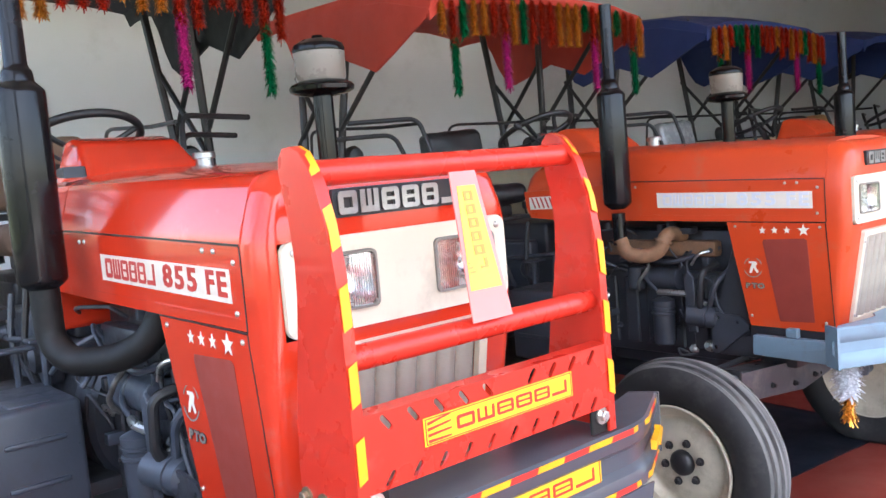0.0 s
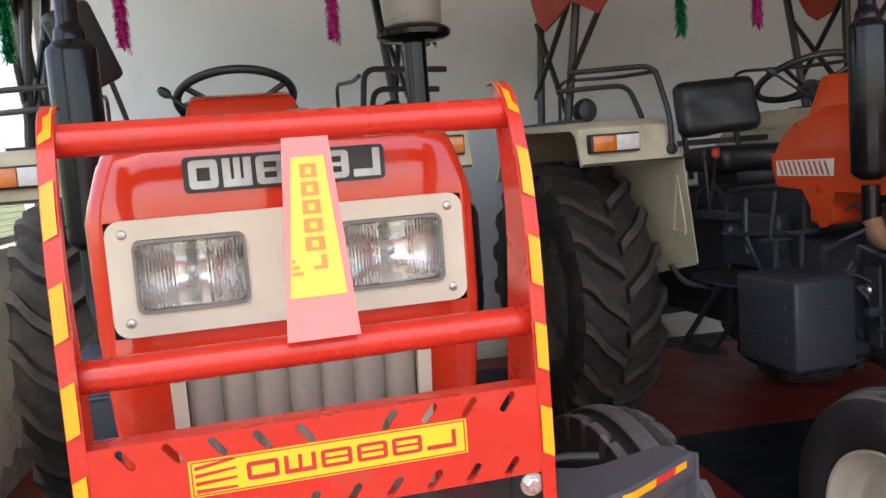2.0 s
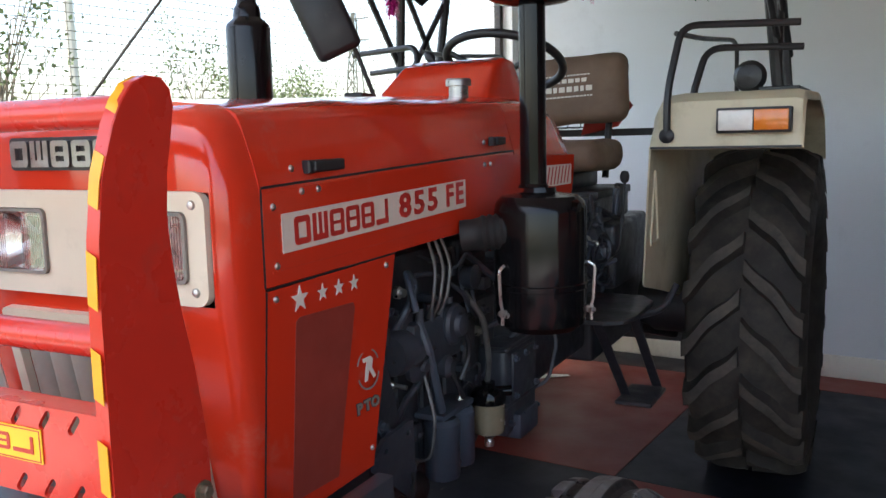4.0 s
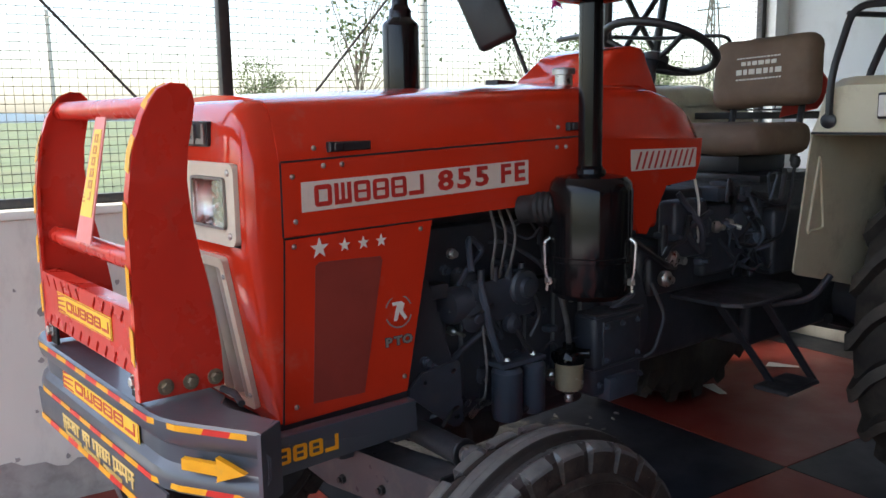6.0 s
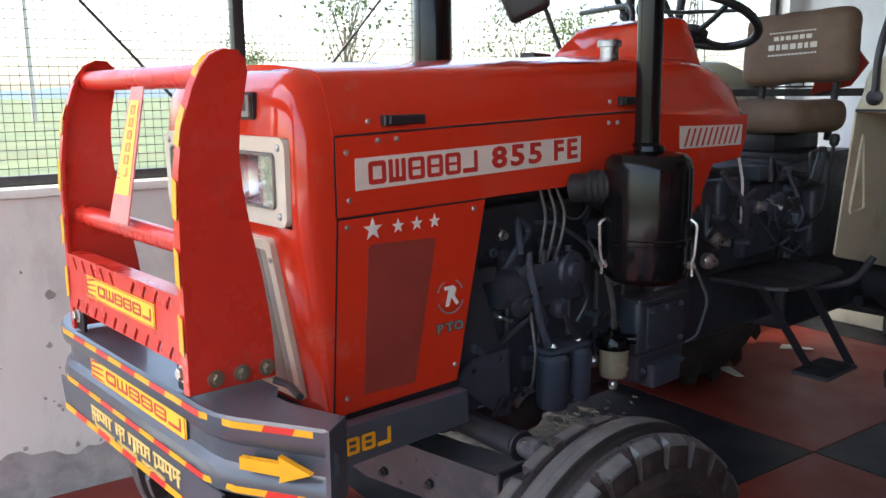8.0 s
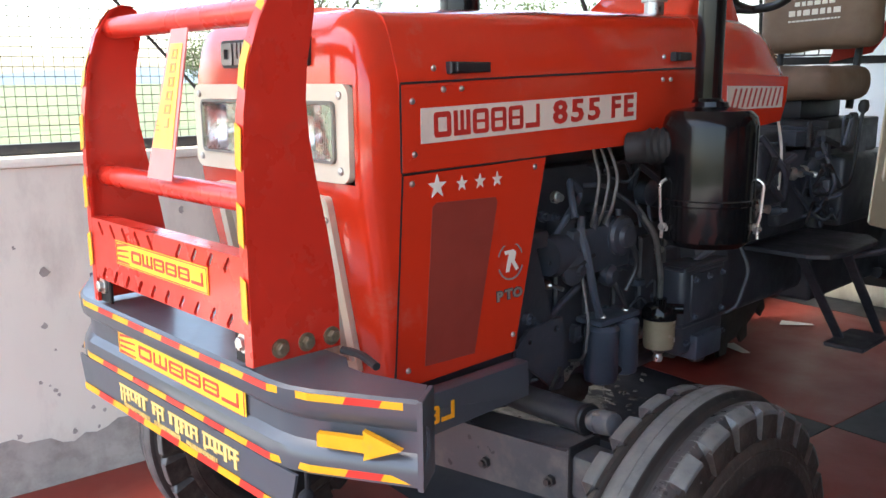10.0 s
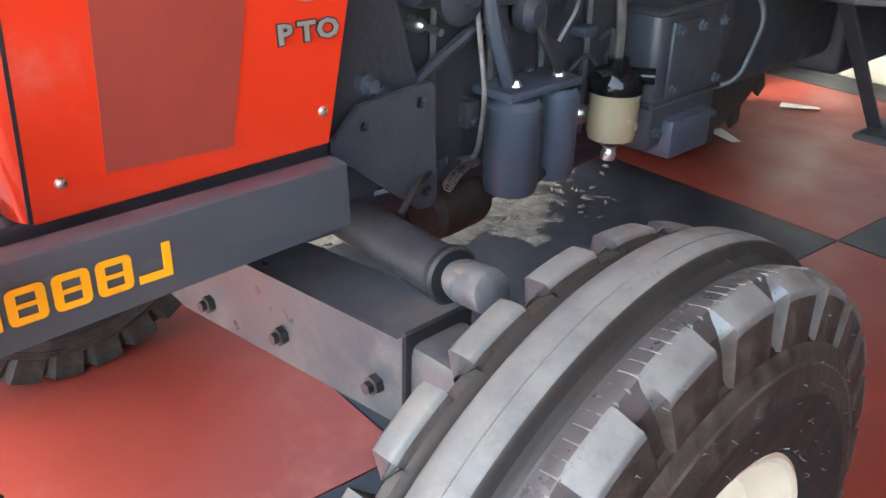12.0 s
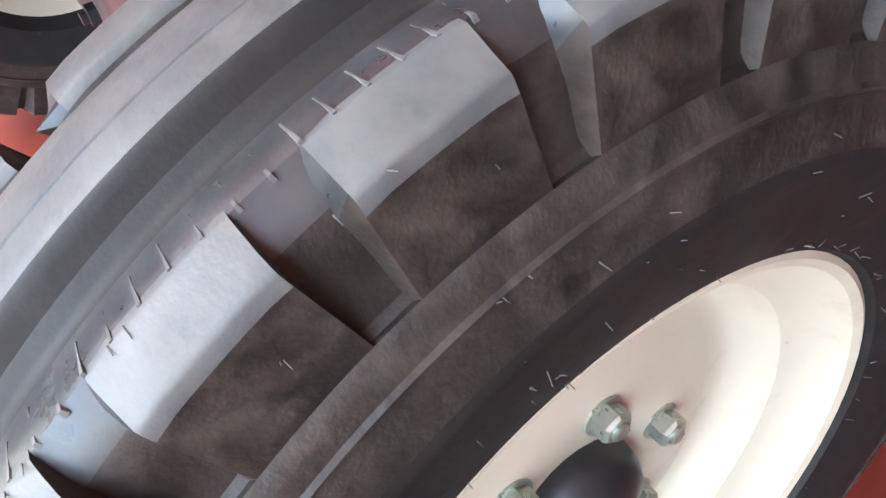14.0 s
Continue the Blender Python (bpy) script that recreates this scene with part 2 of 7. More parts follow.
FLOORBLK = mat("floor_black", (0.012, 0.014, 0.020), 0.44, spec=0.18, vary=0.3, scale=2.0, bump=0.12, bscale=30, dirt=(0.085, 0.08, 0.08), dirt_amt=0.16, dirt_scale=4, random_piece=0.05, rough_vary=0.14)
JOINT = mat("floor_joint", (0.10, 0.07, 0.06), 0.8, vary=0.2, scale=4)
IRON = mat("painted_iron", (0.03, 0.028, 0.028), 0.5, vary=0.2, scale=8, dirt=(0.12, 0.08, 0.05), dirt_amt=0.2, dirt_scale=18)
WIRE = mat("mesh_wire", (0.13, 0.125, 0.10), 0.5, metal=0.5, vary=0.2, scale=8)
GRASS = mat("field_green", (0.070, 0.092, 0.034), 0.9, vary=0.5, scale=0.45, dirt=(0.15, 0.12, 0.065), dirt_amt=0.35, dirt_scale=0.16)
# Yard colour raised so that it reflects more daylight into the showroom.
YARDBOUNCE = mat("pale_yard_bounce", (0.48, 0.45, 0.40), 0.9, vary=0.2, scale=0.6, bump=0.2, bscale=10)
LEAF = mat("leaf", (0.09, 0.12, 0.045), 0.7, vary=0.4, scale=2.0)
BARK = mat("bark", (0.14, 0.11, 0.08), 0.9, vary=0.3, scale=6)
CONCRETE = mat("concrete_pole", (0.45, 0.42, 0.36), 0.9, vary=0.1, scale=4)
PAPER = mat("paper", (0.75, 0.73, 0.68), 0.8, vary=0.05, scale=10)
TINSEL = {
    "green": mat("tinsel_green", (0.0, 0.30, 0.12), 0.25, metal=0.7, vary=0.5, scale=60, rough_vary=0.15),
    "pink": mat("tinsel_pink", (0.72, 0.05, 0.36), 0.25, metal=0.6, vary=0.4, scale=60, rough_vary=0.15),
    "gold": mat("tinsel_gold", (0.75, 0.30, 0.04), 0.25, metal=0.7, vary=0.4, scale=60, rough_vary=0.15),
    "red": mat("tinsel_red", (0.62, 0.05, 0.02), 0.25, metal=0.7, vary=0.4, scale=60, rough_vary=0.15),
    "silver": mat("tinsel_silver", (0.78, 0.80, 0.84), 0.25, metal=0.35, vary=0.3, scale=60, rough_vary=0.1),
    "black": mat("tassel_black", (0.012, 0.012, 0.016), 0.8, vary=0.3, scale=60),
}
GASKET = mat("lamp_rim_grey", (0.22, 0.20, 0.17), 0.45, vary=0.15, scale=20)
KNUCKLE = mat("joint_grey_paint", (0.072, 0.078, 0.088), 0.45, vary=0.15, scale=30, dirt=(0.20, 0.18, 0.15), dirt_amt=0.35, dirt_scale=40, bump=0.15, bscale=90)
CRUST = mat("dusty_crust", (0.12, 0.105, 0.09), 0.9, vary=0.4, scale=60, bump=0.6, bscale=120)
AXLE = mat("axle_grey", (0.052, 0.057, 0.066), 0.36, vary=0.15, scale=8, dirt=(0.19, 0.165, 0.145), dirt_amt=0.3, dirt_scale=10, bump=0.08, bscale=60)
CREAMTXT = mat("cream_lettering", (0.68, 0.47, 0.15), 0.5, vary=0.08, scale=30)
FADED = mat("faded_lettering", (0.66, 0.68, 0.71), 0.5, vary=0.08, scale=30)
LENS = glass("lamp_glass")

# ---- mesh helpers ----


def finish(bm, name, material, smooth=35.0):
    bmesh.ops.recalc_face_normals(bm, faces=bm.faces)
    me = bpy.data.meshes.new(name)
    for f in bm.faces:
        f.smooth = True
    lim = radians(smooth)
    for e in bm.edges:
        e.smooth = len(e.link_faces) == 2 and e.calc_face_angle(0.0) < lim
    bm.to_mesh(me)
    bm.free()
    for k in (material if isinstance(material, (list, tuple)) else [material]):
        me.materials.append(k)
    return me


def part(name, bm, material, parent=None, label="", m=None):
    """Links a bmesh as one mesh object, under a thing or a part if a parent is given."""
    ob = new(name, finish(bm, name, material) if isinstance(bm, bmesh.types.BMesh) else bm)
    if parent:
        ob.parent = parent
    if m is not None:
        ob.matrix_basis = m
    if label:
        ob["label"] = label
    return ob


def thing(name, label, category, m=None, group="", kind=""):
    ob = new(name)
    ob.empty_display_size = 0.1
    if m is not None:
        ob.matrix_basis = m
    return tagged(ob, label, category, group, kind)


def box(bm, x0, x1, y0, y1, z0, z1, bevel=0.0, seg=2, m=None):
    r = bmesh.ops.create_cube(bm, size=1)
    vs = r["verts"]
    t = Matrix.Translation(((x0 + x1) / 2, (y0 + y1) / 2, (z0 + z1) / 2)) @ Matrix.Diagonal((abs(x1 - x0), abs(y1 - y0), abs(z1 - z0), 1))
    bmesh.ops.transform(bm, matrix=(m @ t) if m is not None else t, verts=vs)
    if bevel:
        es = list({e for v in vs for e in v.link_edges})
        bmesh.ops.bevel(bm, geom=es, offset=bevel, segments=seg, affect="EDGES", profile=0.5)


def basis(d):
    d = Vector(d).normalized()
    a = d.orthogonal().normalized()
    return a, d.cross(a), d


def ring(bm, c, a, b, r, seg):
    return [bm.verts.new(Vector(c) + a * (r * math.cos(2 * math.pi * i / seg)) + b * (r * math.sin(2 * math.pi * i / seg))) for i in range(seg)]


def bridge(bm, r0, r1):
    n = len(r0)
    for i in range(n):
        bm.faces.new((r0[i], r0[(i + 1) % n], r1[(i + 1) % n], r1[i]))


def lathe(bm, profile, origin=(0, 0, 0), axis=(0, 0, 1), seg=32, close=True):
    """Turns a profile of (radius, height along the axis) round the axis."""
    a, b, d = basis(axis)
    rings = [ring(bm, Vector(origin) + d * h, a, b, max(r, 1e-4), seg) for r, h in profile]
    for r0, r1 in zip(rings, rings[1:]):
        bridge(bm, r0, r1)
    if close:
        bm.faces.new(rings[0])
        bm.faces.new(rings[-1])


def rod(bm, p0, p1, r, seg=12, r1=None):
    d = Vector(p1) - Vector(p0)
    lathe(bm, [(r, 0), (r if r1 is None else r1, d.length)], p0, d, seg)


def bent(pts, radius, n=5):
    """Rounds the corners of a line of points."""
    pts = [Vector(p) for p in pts]
    out = [pts[0]]
    for p, q, s in zip(pts, pts[1:], pts[2:]):
        k = min(radius, (p - q).length * 0.45, (s - q).length * 0.45)
        a, b = q + (p - q).normalized() * k, q + (s - q).normalized() * k
        for i in range(n + 1):
            t = i / n
            out.append(a * (1 - t) ** 2 + q * (2 * t * (1 - t)) + b * t * t)
    out.append(pts[-1])
    return out


def tube(bm, pts, r, seg=10, radius=0.05):
    line = bent(pts, radius)
    rings, a = [], None
    for i, p in enumerate(line):
        d = (line[min(i + 1, len(line) - 1)] - line[max(i - 1, 0)]).normalized()
        a = d.orthogonal().normalized() if a is None else (a - d * a.dot(d)).normalized()
        rings.append(ring(bm, p, a, d.cross(a), r, seg))
    for r0, r1 in zip(rings, rings[1:]):
        bridge(bm, r0, r1)
    bm.faces.new(rings[0])
    bm.faces.new(rings[-1])


def slab(bm, outline, axis, d0, d1, bevel=0.0, seg=2):
    """Extrudes a flat outline, given in the two other axes, from d0 to d1 along the axis."""
    def at(p, d):
        return {"x": (d, p[0], p[1]), "y": (p[0], d, p[1]), "z": (p[0], p[1], d)}[axis]
    v0 = [bm.verts.new(at(p, d0)) for p in outline]
    v1 = [bm.verts.new(at(p, d1)) for p in outline]
    fs = [bm.faces.new(v0), bm.faces.new(v1)]
    bridge(bm, v0, v1)
    if bevel:
        es = list({e for f in fs for e in f.edges})
        bmesh.ops.bevel(bm, geom=es, offset=bevel, segments=seg, affect="EDGES", profile=0.5)


def loft(bm, loops, caps=True):
    rs = [[bm.verts.new(p) for p in lp] for lp in loops]
    for r0, r1 in zip(rs, rs[1:]):
        bridge(bm, r0, r1)
    if caps:
        bm.faces.new(rs[0])
        bm.faces.new(rs[-1])


def rounded(x0, x1, y0, y1, r, n=4):
    out = []
    for cx, cy, a0 in ((x1 - r, y1 - r, 0), (x0 + r, y1 - r, 90), (x0 + r, y0 + r, 180), (x1 - r, y0 + r, 270)):
        for i in range(n + 1):
            a = radians(a0 + 90 * i / n)
            out.append((cx + r * math.cos(a), cy + r * math.sin(a)))
    return out


def rim_frame(bm, outer, inner, axis, d0, d1):
    """A flat frame between two outlines with the same number of points."""
    def at(p, d):
        return {"x": (d, p[0], p[1]), "y": (p[0], d, p[1]), "z": (p[0], p[1], d)}[axis]
    rs = [[bm.verts.new(at(p, d)) for p in o] for o, d in ((outer, d0), (outer, d1), (inner, d1), (inner, d0))]
    for i in range(4):
        bridge(bm, rs[i], rs[(i + 1) % 4])


def bolt_bm(r=0.009, h=0.008, axis=(1, 0, 0)):
    bm = bmesh.new()
    lathe(bm, [(r * 1.5, 0), (r * 1.5, h * 0.25)], (0, 0, 0), axis, 14)
    lathe(bm, [(r, h * 0.25), (r, h * 0.9), (r * 0.8, h)], (0, 0, 0), axis, 6)
    return bm


def star_outline(r, n=5, turn=90, inner=0.4):
    return [(math.cos(radians(turn + 180 * i / n)) * r * (1 if i % 2 == 0 else inner), math.sin(radians(turn + 180 * i / n)) * r * (1 if i % 2 == 0 else inner)) for i in range(2 * n)]


def letters(text, size, depth, name, bold=0.02, wide=1.0):
    """A mesh of raised lettering, upright in its own x-y plane, centred."""
    cu = bpy.data.curves.new(name, "FONT")
    cu.body, cu.size, cu.extrude, cu.align_x, cu.align_y = text, size, depth, "CENTER", "CENTER"
    cu.resolution_u, cu.offset = 2, size * bold
    tmp = bpy.data.objects.new(name, cu)
    me = bpy.data.meshes.new_from_object(tmp)
    bpy.data.objects.remove(tmp)
    me.name = name
    me.transform(Matrix.Diagonal((wide, 1, 1, 1)))
    return me


def word(parent, text, size, depth, material, m, bold=0.02, wide=1.0, pitch=0.62):
    """Raised lettering, each character a part, upright in the x-y plane of m and centred."""
    n = len(text)
    for i, ch in enumerate(text):
        if ch == " ":
            continue
        key = ("char", ch, size, material.name)
        if key not in CHARS:
            CHARS[key] = letters(ch, size, depth, "lettering", bold, wide)
            CHARS[key].materials.append(material)
        part("lettering", CHARS[key], None, parent, "", m @ Matrix.Translation(((i - (n - 1) / 2) * size * pitch * wide, 0, 0)))


CHARS = {}


def plate(bm, outline, holes, axis, d0, d1):
    """A flat plate with holes right through it."""
    def at(p, d):
        return {"x": (d, p[0], p[1]), "y": (p[0], d, p[1]), "z": (p[0], p[1], d)}[axis]
    loops = []
    for d in (d0, d1):
        es, lp = [], []
        for o in [outline] + holes:
            vs = [bm.verts.new(at(p, d)) for p in o]
            es += [bm.edges.new((vs[i], vs[(i + 1) % len(vs)])) for i in range(len(vs))]
            lp.append(vs)
        bmesh.ops.triangle_fill(bm, edges=es, use_beauty=True)
        loops.append(lp)
    for v0, v1 in zip(*loops):
        bridge(bm, v0, v1)


def marks(parent, width, height, depth, material, m, stroke=0.24, label=""):
    """Plain hollow blocks in a row, that stand for a maker's mark, each a part. In the x-y plane of m, raised along z."""
    count = 6
    pitch = width / count
    w, s = pitch * 0.86, height * stroke
    for i in range(count):
        bm = bmesh.new()
        x0, x1, y0, y1 = -w / 2, w / 2, -height / 2, height / 2
        if i == count - 1:
            slab(bm, [(x0, y0), (x1, y0), (x1, y1), (x1 - s, y1), (x1 - s, y0 + s), (x0, y0 + s)], "z", 0, depth)
        elif i == 1:
            mid = s * 0.42
            slab(bm, [(x0, y0), (x1, y0), (x1, y1), (x1 - s, y1), (x1 - s, y0 + s), (mid, y0 + s), (mid, y1), (-mid, y1), (-mid, y0 + s), (x0 + s, y0 + s), (x0 + s, y1), (x0, y1)], "z", 0, depth)
        else:
            q = s * 0.55
            out = rounded(x0, x1, y0, y1, min(w, height) * 0.16, 2)
            h1 = [(x0 + s, q * 0.5), (x1 - s, q * 0.5), (x1 - s, y1 - s * 0.8), (x0 + s, y1 - s * 0.8)]
            h2 = [(x0 + s, y0 + s * 0.8), (x1 - s, y0 + s * 0.8), (x1 - s, -q * 0.5), (x0 + s, -q * 0.5)]
            plate(bm, out, [h1, h2] if i != 0 else [[(x0 + s, y0 + s), (x1 - s, y0 + s), (x1 - s, y1 - s), (x0 + s, y1 - s)]], "z", 0, depth)
        part("mark", bm, material, parent, label, m @ Matrix.Translation((-width / 2 + pitch * (i + 0.5), 0, 0)))


def facing(x, y, z, yaw=0, pitch=0, roll=0):
    """A pose whose own x-y plane stands upright: yaw 0 faces -y, yaw 90 faces +x."""
    return Matrix.Translation((x, y, z)) @ Matrix.Rotation(radians(yaw), 4, "Z") @ Matrix.Rotation(radians(90 + pitch), 4, "X") @ Matrix.Rotation(radians(roll), 4, "Z")

# ---- the place ----
B = Matrix.Translation((0.2, 2.41, 0)) @ Matrix.Rotation(radians(-5.5), 4, "Z")
SQ = 1.66
WALL_L, WALL_B, WALL_R, FRONT, TOP = -1.43, 1.97, 11.2, -3.45, 3.25


def structure(name, bm, material, label, category, m=B):
    return tagged(part(name, bm, material, None, label, m), label, category, "", "structure")


bm = bmesh.new()
slab(bm, [(-900, -900), (900, -900), (900, 900), (-900, 900)], "z", -0.5, -0.06)
structure("ground", bm, GRASS, "flat green field reaching the horizon", "ground", None)
# Pale yard, added as a daylight reflector in front of the showroom.
bm = bmesh.new()
slab(bm, [(-3.5, -16), (16, -16), (16, 3), (-3.5, 3)], "z", -0.2, -0.03)
structure("pavement", bm, YARDBOUNCE, "pale yard round the showroom that bounces daylight inside", "ground")
bm = bmesh.new()
box(bm, WALL_L - 0.2, WALL_R + 0.2, -5 * SQ, WALL_B + 0.2, -0.15, -0.006)
floor = structure("floor", bm, JOINT, "showroom floor painted in red and black squares", "floor")

bm = bmesh.new()
box(bm, WALL_L - 0.2, WALL_R + 0.2, WALL_B, WALL_B + 0.2, 0, TOP)
structure("wall_north", bm, WALLGREY, "plain pale grey painted back wall", "wall")
bm = bmesh.new()
box(bm, WALL_L, WALL_R, WALL_B - 0.022, WALL_B - 0.002, 0, 0.13, 0.004)
structure("baseboard", bm, WALLWHITE, "dusty white skirting along the back wall", "skirting")
bm = bmesh.new()
box(bm, WALL_R, WALL_R + 0.2, FRONT, WALL_B, 0, TOP)
structure("wall_east", bm, WALLGREY, "plain grey side wall", "wall")
# Assumed slab; its height and front edge are set to shape the sky light.
bm = bmesh.new()
box(bm, WALL_L - 0.2, WALL_R + 0.2, FRONT - 0.5, WALL_B + 0.2, TOP + 0.003, TOP + 0.18)
structure("ceiling", bm, CEIL, "plain whitewashed ceiling slab", "ceiling")
bm = bmesh.new()
box(bm, WALL_L - 0.18, WALL_L, FRONT, WALL_B, 0, 1.10)
structure("wall_west", bm, WALLWHITE, "low white plastered wall, stained and peeling at its foot", "wall")
bm = bmesh.new()
box(bm, WALL_L - 0.2, WALL_L + 0.015, FRONT, WALL_B - 0.004, 1.102, 1.135, 0.006)
structure("window_sill", bm, WALLWHITE, "white cement coping on the low wall", "coping")
# damp foot of the low wall: an uneven skim of bare plaster
bm = bmesh.new()
rnd = random.Random(4)
N = 160
top = [0.15 + 0.13 * noise.noise((i * 0.09, 3.3, 0)) + 0.05 * noise.noise((i * 0.41, 7.1, 0)) + 0.02 * rnd.random() for i in range(N + 1)]
foot = [bm.verts.new((WALL_L + 0.004, -4.2 + 6.1 * i / N, 0.0)) for i in range(N + 1)]
head = [bm.verts.new((WALL_L + 0.004, -4.2 + 6.1 * i / N, max(0.05, top[i]))) for i in range(N + 1)]
for i in range(N):
    bm.faces.new((foot[i], foot[i + 1], head[i + 1], head[i]))
for k in range(190):
    cy, cz, r = rnd.uniform(-3.6, 1.2), rnd.uniform(0.12, 0.85) * rnd.random() + 0.15, rnd.uniform(0.003, 0.012) if k % 6 else rnd.uniform(0.008, 0.02)
    f = [bm.verts.new((WALL_L + 0.0045 + 0.00002 * k, cy + math.cos(a) * r * rnd.uniform(0.5, 1.3), cz + math.sin(a) * r * rnd.uniform(0.5, 1.5))) for a in [j * math.pi / 4 for j in range(8)]]
    bm.faces.new(f)
structure("trim", bm, STAIN, "damp grey patches where the limewash has peeled", "wall stain")
# Unseen lintel; its lower edge sets how much sky light gets in.
bm = bmesh.new()
box(bm, WALL_L - 0.2, WALL_R + 0.2, FRONT - 0.2, FRONT, 3.0, TOP)
structure("lintel", bm, WALLGREY, "unseen beam over the open front, set to limit sky light", "beam")
for k, u in enumerate((WALL_L - 0.1, WALL_R + 0.05)):
    bm = bmesh.new()
    box(bm, u - 0.15, u + 0.15, FRONT - 0.19, FRONT - 0.01, -0.02, 2.998, 0.01)
    structure("pillar", bm, WALLGREY, "square grey pillar of the open front", "pillar")

# Unseen wall, added to keep daylight off the far side of the room.
bm = bmesh.new()
box(bm, 6.2, WALL_R - 0.1, FRONT - 0.2, FRONT, 0, 2.999)
structure("wall_south", bm, WALLGREY, "unseen grey wall added to cut daylight at the far front", "wall")

# wire mesh screen on the low wall
W0, W1, H0, H1 = FRONT + 0.05, WALL_B - 0.14, 1.137, 3.05
win = thing("window_1", "wire mesh screen in an iron frame above the low wall", "mesh window", B, "", "structure")
bm = bmesh.new()
u = WALL_L - 0.09
box(bm, u - 0.02, u + 0.02, W0, W1, H0, H0 + 0.035, 0.003)
box(bm, u - 0.02, u + 0.02, W0, W1, H1, H1 + 0.04, 0.003)
for v in (W0, W1 - 0.04):
    box(bm, u - 0.02, u + 0.02, v, v + 0.04, H0 + 0.036, H1 - 0.001)
part("window_frame", bm, IRON, win)
for v in (-1.74,):
    bm = bmesh.new()
    box(bm, u - 0.020, u + 0.028, v - 0.023, v + 0.023, H0 + 0.037, H1 - 0.002, 0.004)
    part("post", bm, IRON, win)
    for s in (-1, 1):
        bm = bmesh.new()
        rod(bm, (u + 0.034, v + s * 0.045, H0 + 0.037), (u + 0.034, v + s * 1.60, H0 + 1.76), 0.006, 8)
        part("brace", bm, IRON, win)
bm = bmesh.new()
y = W0 + 0.06
while y < W1 - 0.05:
    box(bm, u - 0.0008, u + 0.0008, y - 0.00095, y + 0.00095, H0 + 0.03, H1 + 0.01)
    y += 0.032
z = H0 + 0.06
while z < H1:
    box(bm, u + 0.0009, u + 0.0028, W0 + 0.01, W1 - 0.01, z - 0.00135, z + 0.00135)
    z += 0.032
part("wire_mesh", bm, WIRE, win)
bm = bmesh.new()
box(bm, WALL_L - 0.18, WALL_L, WALL_B - 0.137, WALL_B - 0.001, 1.137, TOP)
structure("pier", bm, WALLGREY, "narrow grey pier between the screen and the back wall", "wall")
bm = bmesh.new()
box(bm, WALL_L - 0.18, WALL_L, FRONT, WALL_B - 0.138, H1 + 0.042, TOP)
structure("beam", bm, WALLGREY, "plain beam above the mesh screen", "beam")

# ---- tractors ----


def wheel_pose(x, y, z, side):
    """Own z points outwards along the axle."""
    return Matrix.Translation((x, y, z)) @ Matrix.Rotation(radians(90 * side), 4, "Y")


def polar(t, a, r):
    return (r * math.cos(t), r * math.sin(t), a)


_cache = {}


def shared(key, make):
    if key not in _cache:
        _cache[key] = make()
    return _cache[key]


LUGS = 26
PITCH = 2 * math.pi / LUGS
LUG_LEN = 0.683 * PITCH
SIDEWALL = [(0.062, 0.205), (0.078, 0.2195), (0.0838, 0.2240), (0.0868, 0.2252), (0.0880, 0.229), (0.0945, 0.250), (0.0985, 0.276), (0.0998, 0.2815), (0.0998, 0.2855), (0.0985, 0.290), (0.0965, 0.304), (0.0942, 0.3165), (0.0956, 0.3180), (0.0956, 0.3196), (0.0935, 0.3215), (0.0915, 0.329), (0.0892, 0.3345), (0.0868, 0.3372)]
NOTCH = [(0.0840, 0.3366), (0.0785, 0.3380), (0.0755, 0.344), (0.0735, 0.354), (0.0712, 0.365), (0.0695, 0.3712), (0.0670, 0.3760), (0.0635, 0.3810), (0.0605, 0.3865), (0.0588, 0.3925)]
NOTCH_OUT = [(0.0840, 0.3366), (0.0800, 0.3388), (0.0780, 0.346), (0.0763, 0.356), (0.0748, 0.365), (0.0727, 0.3735), (0.0698, 0.3802), (0.0662, 0.3858), (0.0625, 0.3897), (0.0597, 0.3926)]
GROOVE = [(0.0572, 0.3952), (0.053, 0.3957), (0.048, 0.3951), (0.043, 0.3938), (0.038, 0.3923), (0.034, 0.3916), (0.030, 0.3919), (0.0275, 0.3936), (0.0245, 0.3972), (0.0215, 0.3990), (0.0, 0.4000), (-0.0300, 0.3975), (-0.034, 0.3950), (-0.039, 0.3912), (-0.045, 0.3897), (-0.052, 0.3902), (-0.058, 0.3920)]


